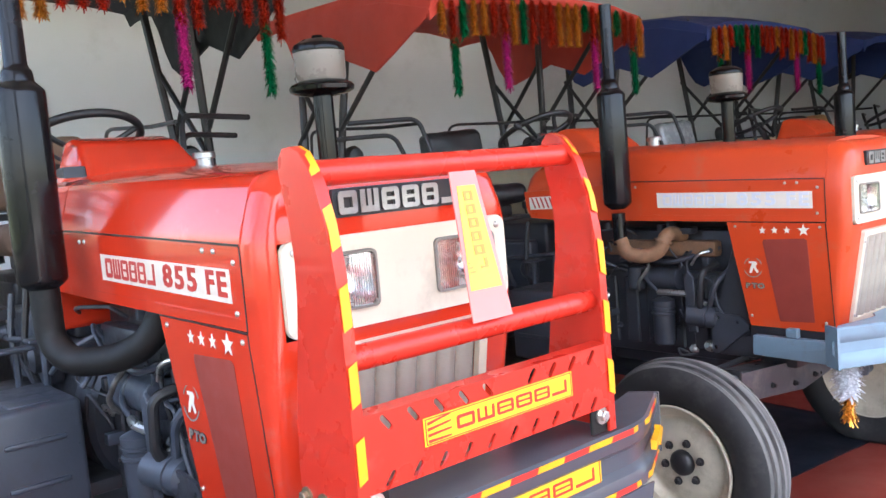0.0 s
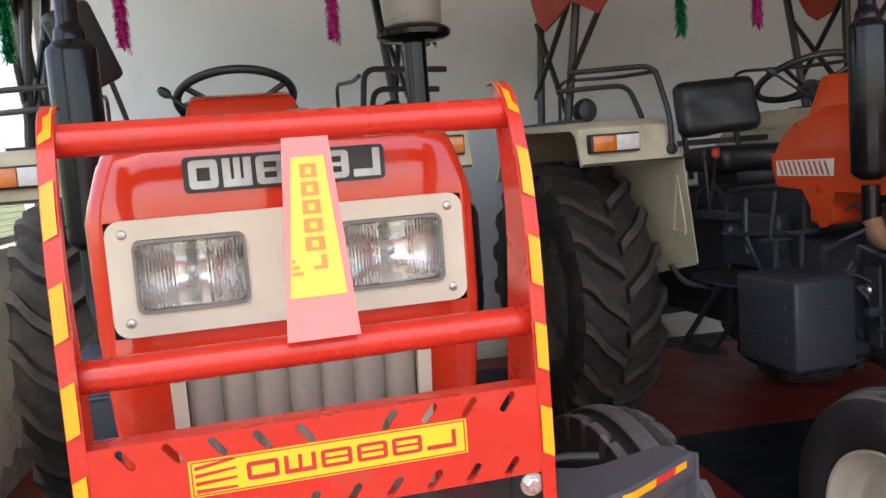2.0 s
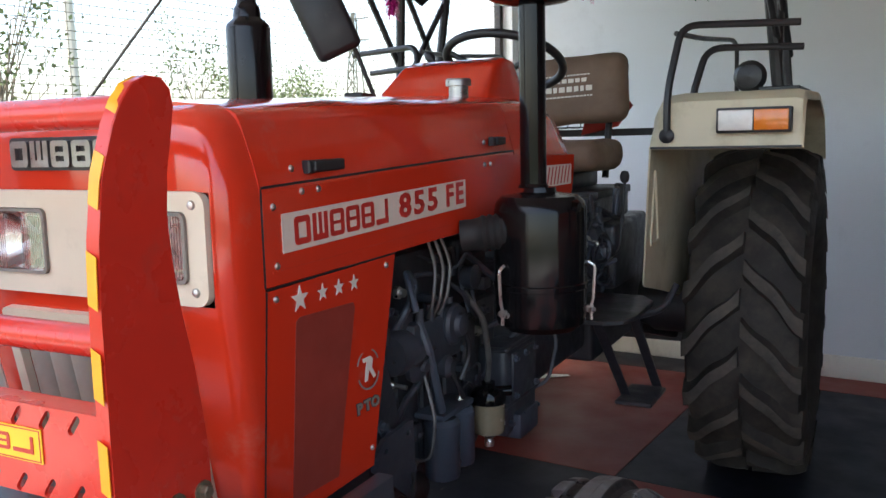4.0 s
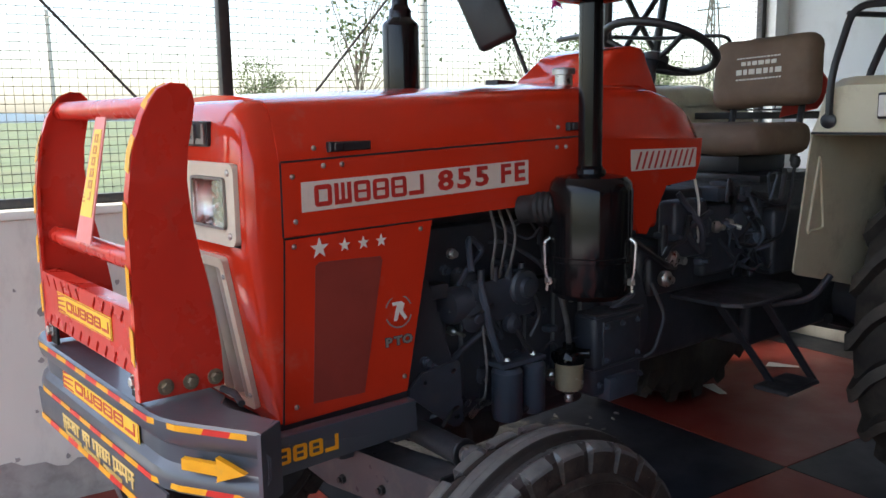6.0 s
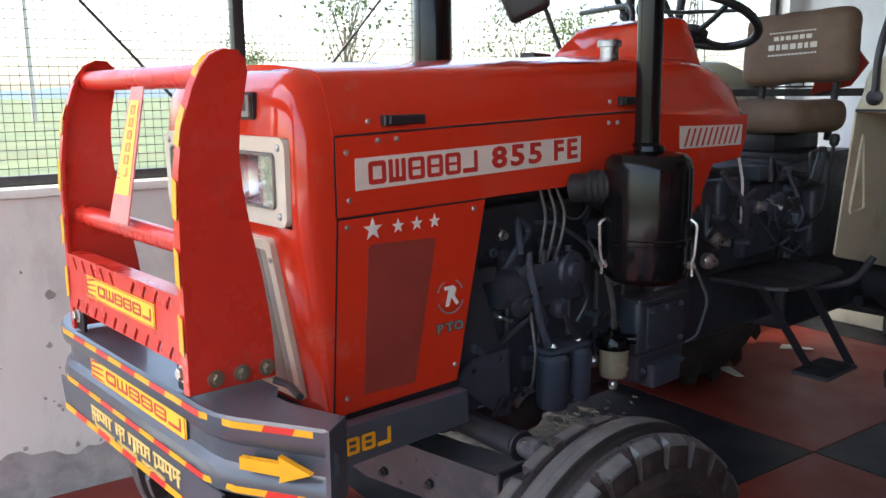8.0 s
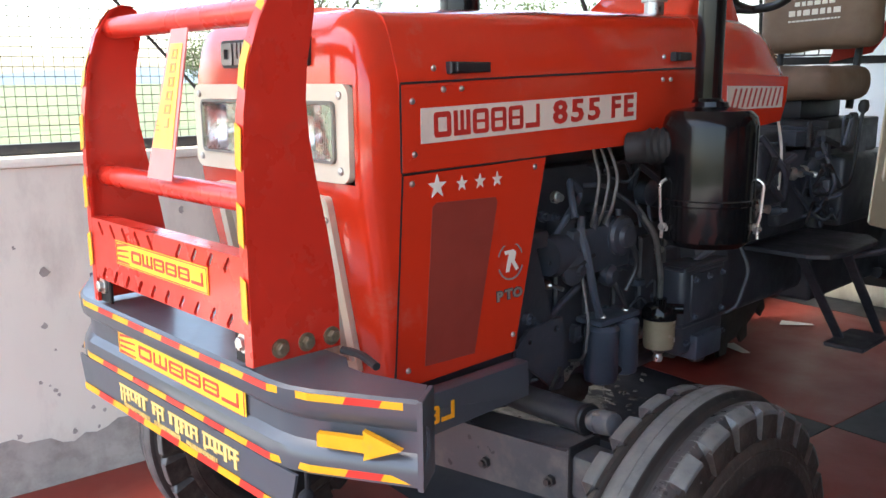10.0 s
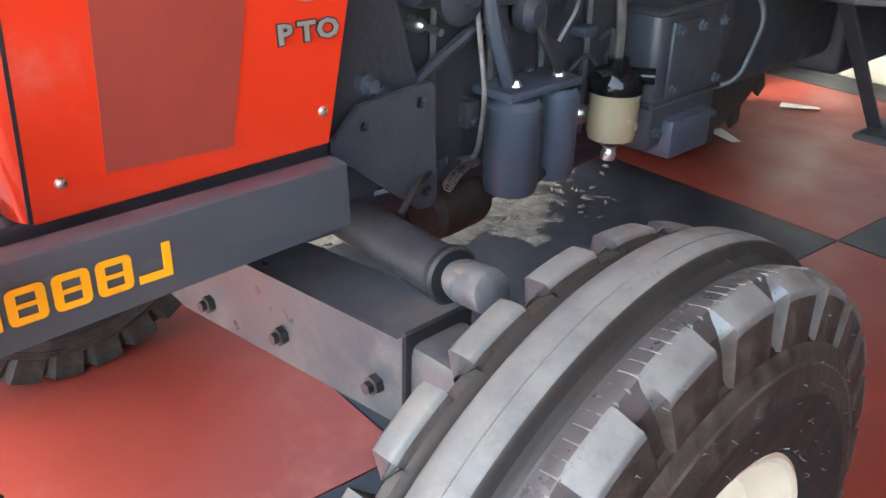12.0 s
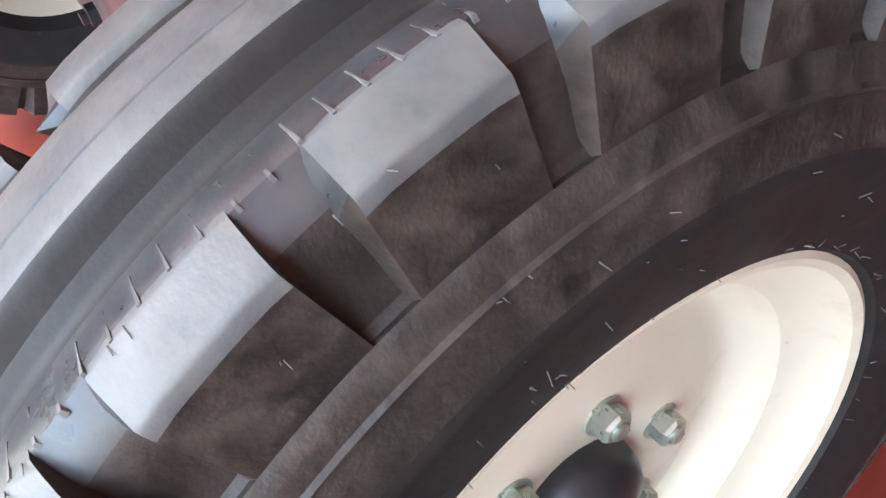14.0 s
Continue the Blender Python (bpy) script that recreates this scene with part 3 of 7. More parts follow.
def tyre_front_mesh(ribbed):
    """Carcass: bulged side walls, the floor of the notches between the lugs, and the grooves beside the rib."""
    bm = bmesh.new()
    if ribbed:
        half = [(0.052, 0.215), (0.072, 0.235), (0.086, 0.272), (0.089, 0.305), (0.082, 0.338), (0.066, 0.362), (0.058, 0.368), (0.056, 0.360), (0.042, 0.362), (0.040, 0.374), (0.023, 0.377), (0.021, 0.366), (0.013, 0.367), (0.011, 0.384), (0.0, 0.386)]
        half = [(a, r * 0.985) for a, r in half]
        prof = half + [(-a, r) for a, r in reversed(half[:-1])]
    else:
        far = [(-a, r + max(0.0, r - 0.36) * 0.2) for a, r in reversed(SIDEWALL + NOTCH[:-1])]
        prof = SIDEWALL + NOTCH_OUT + GROOVE + far
    lathe(bm, [(r, a) for a, r in prof], (0, 0, 0), (0, 0, 1), LUGS * 6, close=False)
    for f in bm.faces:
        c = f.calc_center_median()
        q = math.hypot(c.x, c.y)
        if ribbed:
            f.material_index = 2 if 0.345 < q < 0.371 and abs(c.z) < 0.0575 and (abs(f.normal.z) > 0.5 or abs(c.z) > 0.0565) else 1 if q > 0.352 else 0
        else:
            # Painted light: outer groove slope paler, groove beside the rib darkened for shade.
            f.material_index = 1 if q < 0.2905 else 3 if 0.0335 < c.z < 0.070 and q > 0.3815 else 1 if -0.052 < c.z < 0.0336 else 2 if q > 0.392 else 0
    if ribbed:
        # the loaded tyre flattens and bulges where it stands on the floor
        for v in bm.verts:
            if v.co.x > 0.25:
                v.co.z *= 1 + 0.10 * min(1.0, (v.co.x - 0.25) / 0.09)
            v.co.x = min(v.co.x, 0.3445)
    return finish(bm, "tyre", [RUBBER, BEADGROOVE, TREADLIT, GROOVELIT] if not ribbed else [RUBBERDK, WORNTREAD, GROOVEDUST], 30)


def tread_block_mesh(inner=False):
    """One shoulder lug: it rises softly out of the groove and drops sharply at the side flank."""
    bm = bmesh.new()
    if inner:
        prof = [(0.050, 0.388), (0.0535, 0.3915), (0.0562, 0.3958), (0.0590, 0.3990), (0.0610, 0.3998), (0.068, 0.3998), (0.078, 0.3990), (0.0815, 0.3980), (0.083, 0.3965), (0.0842, 0.380)]
    else:
        prof = [(0.0470, 0.3925), (0.0530, 0.3951), (0.0575, 0.3966), (0.0600, 0.3970), (0.0660, 0.3947), (0.0730, 0.3914), (0.0790, 0.3886), (0.0806, 0.3877), (0.0817, 0.3862), (0.0826, 0.3800)]
    prof += [(0.0842, 0.364), (0.0858, 0.348), (0.0869, 0.3378), (0.0862, 0.334), (0.076, 0.334)]
    n = 7
    lead = 0 if inner else n - 1

    # foot of the sloping end wall: how far on round the tyre, and where in the section
    toes = [(0, 0.0470, 0.3925), (0, 0.0530, 0.3951), (0.5, 0.0575, 0.3930), (1, 0.0595, 0.3885), (1, 0.0635, 0.3835), (1, 0.0670, 0.3790), (1, 0.0695, 0.3755), (1, 0.0705, 0.3738), (1, 0.0715, 0.3712), (1, 0.0728, 0.3660),
            (1, 0.0750, 0.3540), (0.9, 0.0775, 0.3445), (0.5, 0.0845, 0.3370), (0.3, 0.0840, 0.334), (0, 0.076, 0.334)]
    if inner:
        toes = [(d, a, q + (0.009 if 2 < j < 9 else 0.0)) for j, (d, a, q) in enumerate(toes)]
    else:
        toes = [(0, 0.0470, 0.3925), (0, 0.0530, 0.3951), (0.1, 0.0575, 0.3945), (0.25, 0.0602, 0.3915), (0.40, 0.0645, 0.3870), (0.48, 0.0685, 0.3815), (0.50, 0.0715, 0.3755), (0.50, 0.0728, 0.3722), (0.48, 0.0737, 0.3690), (0.45, 0.0750, 0.3610),
                (0.40, 0.0766, 0.3500), (0.32, 0.0785, 0.3430), (0.22, 0.0840, 0.3370), (0.1, 0.0840, 0.334), (0, 0.076, 0.334)]
    swing = -0.036 if inner else 0.036

    rows = []
    for i in range(n):
        k = i / (n - 1)
        row, toe = [], []
        for (a, q), (d, ta, tq) in zip(prof, toes):
            low = max(0.0, min(1.0, (0.3862 - q) / 0.048)) if a > 0.0815 else 0.0
            t = LUG_LEN * k + low * (0.0092 * k - 0.0045 * (1 - k))
            if i in (0, n - 1) and i != lead:
                t += (0.0035 if i == 0 else -0.0035) * max(0.0, min(1.0, (a - 0.055) / 0.02))
            edge = 0.0009 if i in (0, n - 1) and 0.056 < a < 0.083 else 0.0
            row.append(bm.verts.new(polar(t, a, q - edge)))
            if i == lead:
                toe.append(bm.verts.new(polar(t + swing * d, ta, tq)))
        rows += [toe, row] if i == lead == 0 else [row, toe] if toe else [row]
    ends = {v for v in (rows[0] if inner else rows[-1])}
    for r0, r1 in zip(rows, rows[1:]):
        for j in range(len(r0) - 1):
            bm.faces.new((r0[j], r1[j], r1[j + 1], r0[j + 1]))
        bm.faces.new((r0[-1], r1[-1], r1[0], r0[0]))
    bm.faces.new(rows[0])
    bm.faces.new(rows[-1])
    # End walls lit above, shaded below, inner slopes shaded: all by material.
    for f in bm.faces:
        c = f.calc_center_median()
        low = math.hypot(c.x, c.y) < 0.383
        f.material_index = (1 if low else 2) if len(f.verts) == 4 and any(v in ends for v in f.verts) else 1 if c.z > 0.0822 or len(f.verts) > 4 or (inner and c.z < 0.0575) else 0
    return finish(bm, "tread_block", [TREADLIT, RUBBER, GROOVELIT], 32)


def sipes_mesh():
    """Thin rubber fins across the slope of the outer groove, seven to a lug."""
    bm = bmesh.new()
    n = LUGS * 7
    rnd = random.Random(8)
    for i in range(n):
        t = 2 * math.pi * (i + 0.74) / n
        w = 0.0028 * rnd.uniform(0.8, 1.15)
        k = rnd.uniform(-0.0012, 0.0012)
        d = 0.0 if (t / PITCH) % 1.0 < 0.70 else -0.0012
        q = [polar(t + dt, a + k, r) for dt, a, r in ((-w, 0.0385, 0.3900), (w, 0.0385, 0.3900), (w, 0.0592, 0.3935), (-w, 0.0592, 0.3935))]
        h = [polar(t + dt, a + k, r) for dt, a, r in ((-w * 0.3, 0.0400, 0.3934), (w * 0.3, 0.0400, 0.3934), (w * 0.7, 0.0580, 0.3973 + d), (-w * 0.7, 0.0580, 0.3973 + d))]
        loft(bm, [q, h])
    return finish(bm, "groove_fin", TREADLIT)


def rib_mesh():
    bm = bmesh.new()
    prof = [(0.3960, -0.0335), (0.4060, -0.0290), (0.4092, -0.0258), (0.4108, -0.0125), (0.4110, -0.0012), (0.4102, -0.0006), (0.4102, 0.0006), (0.4110, 0.0012), (0.4101, 0.0130), (0.4090, 0.0168), (0.4072, 0.0190), (0.4040, 0.0207), (0.3985, 0.0232), (0.3950, 0.0252)]
    lathe(bm, prof, (0, 0, 0), (0, 0, 1), LUGS * 6, close=False)
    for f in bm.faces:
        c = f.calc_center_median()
        # Rib walls get the dark rubber as painted shade.
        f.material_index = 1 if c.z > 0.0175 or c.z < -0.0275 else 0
    return finish(bm, "tread_rib", [TREADLIT, BEADGROOVE], 40)


def hair_mesh():
    """Moulding hairs left on the side walls and shoulders."""
    rnd = random.Random(17)
    bm = bmesh.new()
    for i in range(340):
        t = rnd.uniform(0, 6.283)
        a, r = rnd.choice(((0.0992, 0.2835), (0.0975, 0.300), (0.0956, 0.319), (0.0945, 0.250), (0.0968, 0.262), (0.088, 0.229), (0.088, 0.2285), (0.0845, 0.362), (0.0815, 0.3868), (0.023, 0.3985), (0.060, 0.397)))
        s = rnd.choice((1, 1, 1, -1))
        p = Vector(polar(t, s * a, r))
        d = Vector(polar(t + rnd.uniform(-0.8, 0.8), s * rnd.uniform(0.2, 1.2), rnd.uniform(-0.3, 1.0))).normalized()
        rod(bm, p - d * 0.001, p + d * rnd.uniform(0.002, 0.006), 0.00045, 4, 0.0002)
    return finish(bm, "rubber_hair", TREADLIT)


def rim_mesh(scale=1.0):
    bm = bmesh.new()
    prof = [(0.2195, 0.068), (0.2222, 0.075), (0.2218, 0.0795), (0.2175, 0.0815), (0.2110, 0.0785), (0.2065, 0.068), (0.199, 0.056), (0.186, 0.050), (0.179, 0.046), (0.175, 0.030), (0.166, 0.016), (0.155, 0.012), (0.140, 0.016), (0.125, 0.024), (0.095, 0.031), (0.062, 0.032), (0.056, 0.028), (0.0, 0.028)]
    lathe(bm, [(r * scale, a) for r, a in prof], (0, 0, 0), (0, 0, 1), 72, close=False)
    back = [(0.0, -0.02), (0.10, -0.02), (0.16, -0.035), (0.174, -0.05), (0.199, -0.062), (0.219, -0.07), (0.222, -0.078)]
    lathe(bm, [(r * scale, a) for r, a in back], (0, 0, 0), (0, 0, 1), 72, close=False)
    return finish(bm, "rim", RIM if scale == 1.0 else RIMOLD, 40)


def nut_mesh(dark=False):
    bm = bmesh.new()
    lathe(bm, [(0.0155, 0), (0.0155, 0.003)], (0, 0, 0), (0, 0, 1), 18)
    lathe(bm, [(0.0125, 0.003), (0.0125, 0.014), (0.0105, 0.0165)], (0, 0, 0), (0, 0, 1), 6)
    lathe(bm, [(0.007, 0.0166), (0.007, 0.0185), (0.0055, 0.0195)], (0, 0, 0), (0, 0, 1), 12)
    return finish(bm, "wheel_nut", MATTBLACK if dark else NUT, 30)


def front_wheel(parent, x, y, z, side, ribbed=False, turn=0.0):
    spin = Matrix.Rotation(turn, 4, "Z")
    stand = wheel_pose(x, y, z, side) if ribbed else Matrix.Translation((x, y, z)) @ Matrix.Rotation(0.0177, 4, "Z") @ Matrix.Rotation(-0.015 * (side > 0), 4, "Y") @ wheel_pose(0, 0, 0, side)
    w = part("front_wheel", shared(("tyre", ribbed), lambda: tyre_front_mesh(ribbed)), None, parent, "worn ribbed front tyre" if ribbed else "dusty lugged front tyre", stand @ spin)
    part("rim", shared(("rim", ribbed), lambda: rim_mesh(1.0 if not ribbed else 0.999)), None, w, "dusty beige steel rim" if ribbed else "cream painted steel rim", Matrix.Translation((0, 0, 0.002 if not ribbed else 0)))
    bm = bmesh.new()
    lathe(bm, [(0.048, 0.030), (0.0465, 0.044), (0.040, 0.054), (0.024, 0.061), (0.0, 0.062)], (0, 0, 0), (0, 0, 1), 24, close=False)
    part("hub_cap", bm, MATTBLACK, w)
    for i in range(6):
        t = 2 * math.pi * i / 6 + 0.757 - turn
        part("wheel_nut", shared(("nut", ribbed), lambda: nut_mesh(ribbed)), None, w, "", Matrix.Translation((0.076 * math.cos(t), 0.076 * math.sin(t), 0.032)))
    if not ribbed:
        part("tread_rib", shared("rib", rib_mesh), None, w)
        tagged(part("groove_fin", shared("sipe", sipes_mesh), None, w), kind="stuff")
        tagged(part("rubber_hair", shared("hair", hair_mesh), None, w), kind="stuff")
        for i, ch in enumerate("7.50-16"):
            word(w, ch, 0.0105, 0.0005, TREADLIT, Matrix.Rotation(math.pi + 0.1136 - turn - (i - 3) * 0.0140, 4, "Z") @ Matrix.Translation((0.4103, 0, 0.0098)) @ Matrix.Rotation(radians(90), 4, "Y") @ Matrix.Rotation(radians(-90), 4, "Z") @ Matrix.Rotation(radians(6), 4, "X"), 0.0, 1.1, 0.55)
        for s in (1, -1):
            for i in range(LUGS):
                t = PITCH * (i + (0.228 if s < 0 else 0))
                m = Matrix.Rotation(t, 4, "Z")
                if s < 0:
                    m = m @ Matrix.Rotation(math.pi, 4, "X")
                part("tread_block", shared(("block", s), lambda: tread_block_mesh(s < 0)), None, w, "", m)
    return w


RR, RW = 0.675, 0.185


def rear_tyre_mesh():
    bm = bmesh.new()
    half = [(0.15, 0.36), (0.175, 0.385), (0.205, 0.44), (0.217, 0.50), (0.212, 0.56), (0.195, 0.605), (0.155, 0.626), (0.07, 0.634), (0.0, 0.635)]
    prof = half + [(-a, r) for a, r in reversed(half[:-1])]
    lathe(bm, [(r, a) for a, r in prof], (0, 0, 0), (0, 0, 1), 72, close=False)
    return finish(bm, "tyre", LUGSIDE, 30)


def rear_lug_mesh():
    bm = bmesh.new()
    rows = []
    for k in range(9):
        q = k / 8
        a = 0.004 + q * 0.204
        t0 = 0.30 * (0.55 * q + 0.45 * q * q * (3 - 2 * q)) + 0.016 * math.sin(8.5 * q)
        r0 = 0.676 - 0.030 * max(0, q - 0.55) ** 2 / 0.2
        w = 0.084 + 0.030 * q ** 2 + (0.014 if k == 0 else 0)
        lo = r0 - 0.052 - 0.06 * max(0, q - 0.8)
        rows.append([bm.verts.new(polar(t0 - w * 0.72, a, lo)), bm.verts.new(polar(t0 - w * 0.42, a, r0)), bm.verts.new(polar(t0 + w * 0.42, a, r0)), bm.verts.new(polar(t0 + w * 0.72, a, lo))])
    q = [bm.verts.new(polar(0.30 + dt, 0.219, 0.555)) for dt in (-0.05, -0.03, 0.03, 0.05)]
    rows.append(q)
    for r0, r1 in zip(rows, rows[1:]):
        for j in range(3):
            bm.faces.new((r0[j], r1[j], r1[j + 1], r0[j + 1]))
    bm.faces.new(rows[0])
    bm.faces.new(rows[-1])
    bmesh.ops.recalc_face_normals(bm, faces=bm.faces)
    for f in bm.faces:
        c = f.calc_center_median()
        f.material_index = 1 if f.normal.dot(Vector((c.x, c.y, 0)).normalized()) > 0.75 else 0
    return finish(bm, "lug", [LUGSIDE, LUGTOP], 25)


def rear_rim_mesh(paint):
    bm = bmesh.new()
    prof = [(0.365, 0.145), (0.372, 0.150), (0.375, 0.140), (0.352, 0.12), (0.335, 0.05), (0.32, 0.02), (0.24, 0.035), (0.16, 0.0), (0.10, 0.0), (0.09, 0.04), (0.0, 0.045)]
    lathe(bm, prof, (0, 0, 0), (0, 0, 1), 48, close=False)
    return finish(bm, "rim", paint, 40)


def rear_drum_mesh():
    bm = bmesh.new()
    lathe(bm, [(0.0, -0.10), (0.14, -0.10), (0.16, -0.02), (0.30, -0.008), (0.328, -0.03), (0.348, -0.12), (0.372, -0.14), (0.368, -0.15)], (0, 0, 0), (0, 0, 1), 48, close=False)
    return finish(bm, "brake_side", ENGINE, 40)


def rear_wheel(parent, x, y, z, side, old=False):
    w = part("rear_wheel", shared("rtyre", rear_tyre_mesh), None, parent, "tall black rear tyre with chevron lugs", wheel_pose(x, y, z, side))
    part("rim", shared(("rrim", old), lambda: rear_rim_mesh(RIMSHADE if old else RIM)), None, w, "dusty steel rim darkened for shade" if old else "cream painted steel rim")
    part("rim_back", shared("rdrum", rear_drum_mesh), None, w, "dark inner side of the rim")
    for i in range(19):
        for s in (1, -1):
            t = 2 * math.pi * (i + (0 if s > 0 else 0.5)) / 19
            m = Matrix.Rotation(t, 4, "Z")
            if s < 0:
                m = m @ Matrix.Scale(-1, 4, (0, 0, 1))
            me = shared("lug", rear_lug_mesh) if s > 0 else shared("lug2", lambda: flipped("lug"))
            part("lug", me, None, w, "", Matrix.Rotation(t, 4, "Z"))
    return w


def flipped(key):
    me = _cache[key].copy()
    me.transform(Matrix.Scale(-1, 4, (0, 0, 1)))
    me.flip_normals()
    return me


def hood_section(y, k, grow=0.0):
    """Half outline of the bonnet at y: flat side, slanted shoulder, crowned top. k lifts the top."""
    side = [(0.304, 1.352), (0.304, 1.372), (0.300, 1.388), (0.274, 1.464), (0.266, 1.478), (0.250, 1.487), (0.20, 1.496), (0.10, 1.505), (0.0, 1.508)]
    pts = [(x + grow, y, z + k * (z - 1.352) / 0.15) for x, z in side]
    return pts + [(-x, yy, z) for x, yy, z in reversed(pts[:-1])]


def capsule(cx, cz, length, r, tilt, n=5):
    out = []
    for s, a0 in ((1, -90), (-1, 90)):
        for i in range(n + 1):
            a = radians(a0 + 180 * i / n)
            px, pz = s * length / 2 + r * math.cos(a), r * math.sin(a)
            c, q = math.cos(radians(tilt)), math.sin(radians(tilt))
            out.append((cx + px * c - pz * q, cz + px * q + pz * c))
    return out


def tape(parent, line, height, normal, step=0.075, lean=0.5, first=0):
    """Strips of red and yellow tape along a line; their ends are cut on the slant. normal: which way they face."""
    line = [Vector(p) for p in line]
    nrm = Vector(normal)
    run, k, spans = 0.0, first, []
    for p, q in zip(line, line[1:]):
        d = (q - p)
        L, d = d.length, d.normalized()
        up = nrm.cross(d).normalized()
        if up.z < 0 and abs(up.z) > 0.3:
            up = -up
        n = max(1, round(L / step))
        for i in range(n):
            a, b = p + d * (L * i / n), p + d * (L * (i + 1) / n)
            o = d * (height * lean)
            bm = bmesh.new()
            q4 = [a, b, b + up * height + o * (0 if i == n - 1 else 1), a + up * height + o * (0 if i == 0 else 1)]
            loft(bm, [q4, [v + nrm * 0.0012 for v in q4]])
            part("tape", bm, TAPEY if k % 2 == 0 else TAPER, parent)
            k += 1


PLATE_EDGE = [(y + 0.010, z) for y, z in [(-0.128, 1.522), (-0.155, 1.524), (-0.180, 1.513), (-0.198, 1.492), (-0.215, 1.462), (-0.236, 1.40), (-0.249, 1.32), (-0.254, 1.22), (-0.255, 1.07), (-0.255, 0.922)]]
PLATE_BACK = [(y + 0.010, z) for y, z in [(-0.082, 0.922), (-0.085, 1.0), (-0.092, 1.06), (-0.103, 1.13), (-0.120, 1.21), (-0.131, 1.28), (-0.135, 1.34), (-0.131, 1.40), (-0.118, 1.45), (-0.110, 1.485), (-0.114, 1.508)]]


def front_guard(T):
    for s in (1, -1):
        bm = bmesh.new()
        slab(bm, PLATE_EDGE + PLATE_BACK, "x", s * 0.307, s * 0.314, 0.0015, 1)
        g = part("guard_plate", bm, BARRED, T, "red steel side plate of the front guard")
        bm = bmesh.new()
        loft(bm, [[(s * 0.313, y, z), (s * 0.293, y - 0.001, z), (s * 0.293, y + 0.006, z - 0.001), (s * 0.313, y + 0.006, z - 0.001)] for y, z in PLATE_EDGE])
        part("flange", bm, BARRED, g)
        # yellow tape pieces down the flange
        edge = [Vector((s * 0.296, y - 0.0035, z)) for y, z in PLATE_EDGE[1:]]
        pts = []
        for p, q in zip(edge, edge[1:]):
            n = max(1, round((q - p).length / 0.011))
            pts += [p + (q - p) * (i / n) for i in range(n)]
        pts.append(edge[-1])
        i = 0
        while i < len(pts) - 5:
            bm = bmesh.new()
            seg = pts[i:i + 7]
            w, dn = Vector((s * 0.0165, 0, 0)), Vector((0, -0.0012, 0))
            sl = Vector((0, 0, 0.008))
            loft(bm, [[p, p + w - sl, p + w - sl + dn, p + dn] for p in seg])
            part("tape", bm, TAPEY, g)
            i += 11
        for y in (-0.194, -0.143, -0.092):
            part("bolt", shared(("gbolt", s), lambda: finish(bolt_bm(0.0108, 0.013, (s, 0, 0)), "bolt", OLDBOLT, 25)), None, g, "", Matrix.Translation((s * 0.314, y, 0.944)))
        # tab with a bolt below the cross panel, and the brace that ties the plate to the bumper
        bm = bmesh.new()
        box(bm, s * 0.250, s * 0.306, -0.238, -0.230, 0.920, 0.985, 0.002, 1)
        tb = part("tab", bm, SOOT, g, "black steel tab")
        part("bolt", shared("tab_bolt", lambda: finish(bolt_bm(0.0115, 0.013, (0, -1, 0)), "bolt", STEEL, 25)), None, tb, "", Matrix.Translation((s * 0.279, -0.238, 0.9555)))
        bm = bmesh.new()
        tube(bm, [(s * 0.345, -0.092, 0.925), (s * 0.385, -0.086, 0.926), (s * 0.445, -0.100, 0.922)], 0.0070, 10, 0.03)
        part("brace", bm, MATTBLACK, g, "bent dark grey brace")
    for y, z, n in ((-0.165, 1.478, "upper_rail"), (-0.200, 1.181, "middle_rail")):
        bm = bmesh.new()
        rod(bm, (-0.307, y, z), (0.307, y, z), 0.0215, 28)
        part(n, bm, BARRED, T, "red tubular rail of the front guard")
    bm = bmesh.new()
    holes = []
    for i in range(10):
        if i != 5:
            holes.append(capsule(-0.250 + 0.0555 * i, 1.0805, 0.022, 0.0052, 52 if i > 4 else 128))
        holes.append(capsule(-0.250 + 0.0555 * i, 0.9875, 0.022, 0.0052, 52))
    plate(bm, rounded(-0.2935, 0.2935, 0.973, 1.099, 0.004), holes, "y", -0.2455, -0.2405)
    box(bm, -0.306, 0.306, -0.2405, -0.205, 1.0945, 1.099)
    box(bm, -0.306, 0.306, -0.2405, -0.222, 0.973, 0.9765)
    pan = part("lower_panel", bm, BARRED, T, "slotted red cross panel of the front guard")
    sticker(pan, Matrix.Translation((0.005, -0.2465, 1.0432)) @ facing(0, 0, 0), 0.365, 0.0475)
    # slanted strip between the rails
    bm = bmesh.new()
    a, b = (-0.178, 1.472), (-0.236, 1.199)
    loft(bm, [[(-0.018, a[0], a[1]), (0.043, a[0], a[1]), (0.043, a[0] + 0.003, a[1]), (-0.018, a[0] + 0.003, a[1])],
              [(-0.039, b[0], b[1]), (0.057, b[0], b[1]), (0.057, b[0] + 0.003, b[1]), (-0.039, b[0] + 0.003, b[1])]])
    st = part("centre_strip", bm, PINK, T, "faded red strip with a yellow sticker")
    bm = bmesh.new()

    def on(u, v, lift):
        t = v
        x = (-0.018 + 0.061 * u) * (1 - t) + (-0.039 + 0.096 * u) * t
        return (x, a[0] * (1 - t) + b[0] * t - lift, a[1] * (1 - t) + b[1] * t)
    loft(bm, [[on(u, v, 0.0006) for u, v in ((0.18, 0.13), (0.84, 0.13), (0.90, 0.80), (0.06, 0.80))], [on(u, v, 0.0016) for u, v in ((0.18, 0.13), (0.84, 0.13), (0.90, 0.80), (0.06, 0.80))]])
    part("sticker", bm, FADEDY, st)
    for i in range(7):
        bm = bmesh.new()
        v0 = 0.165 + i * 0.088
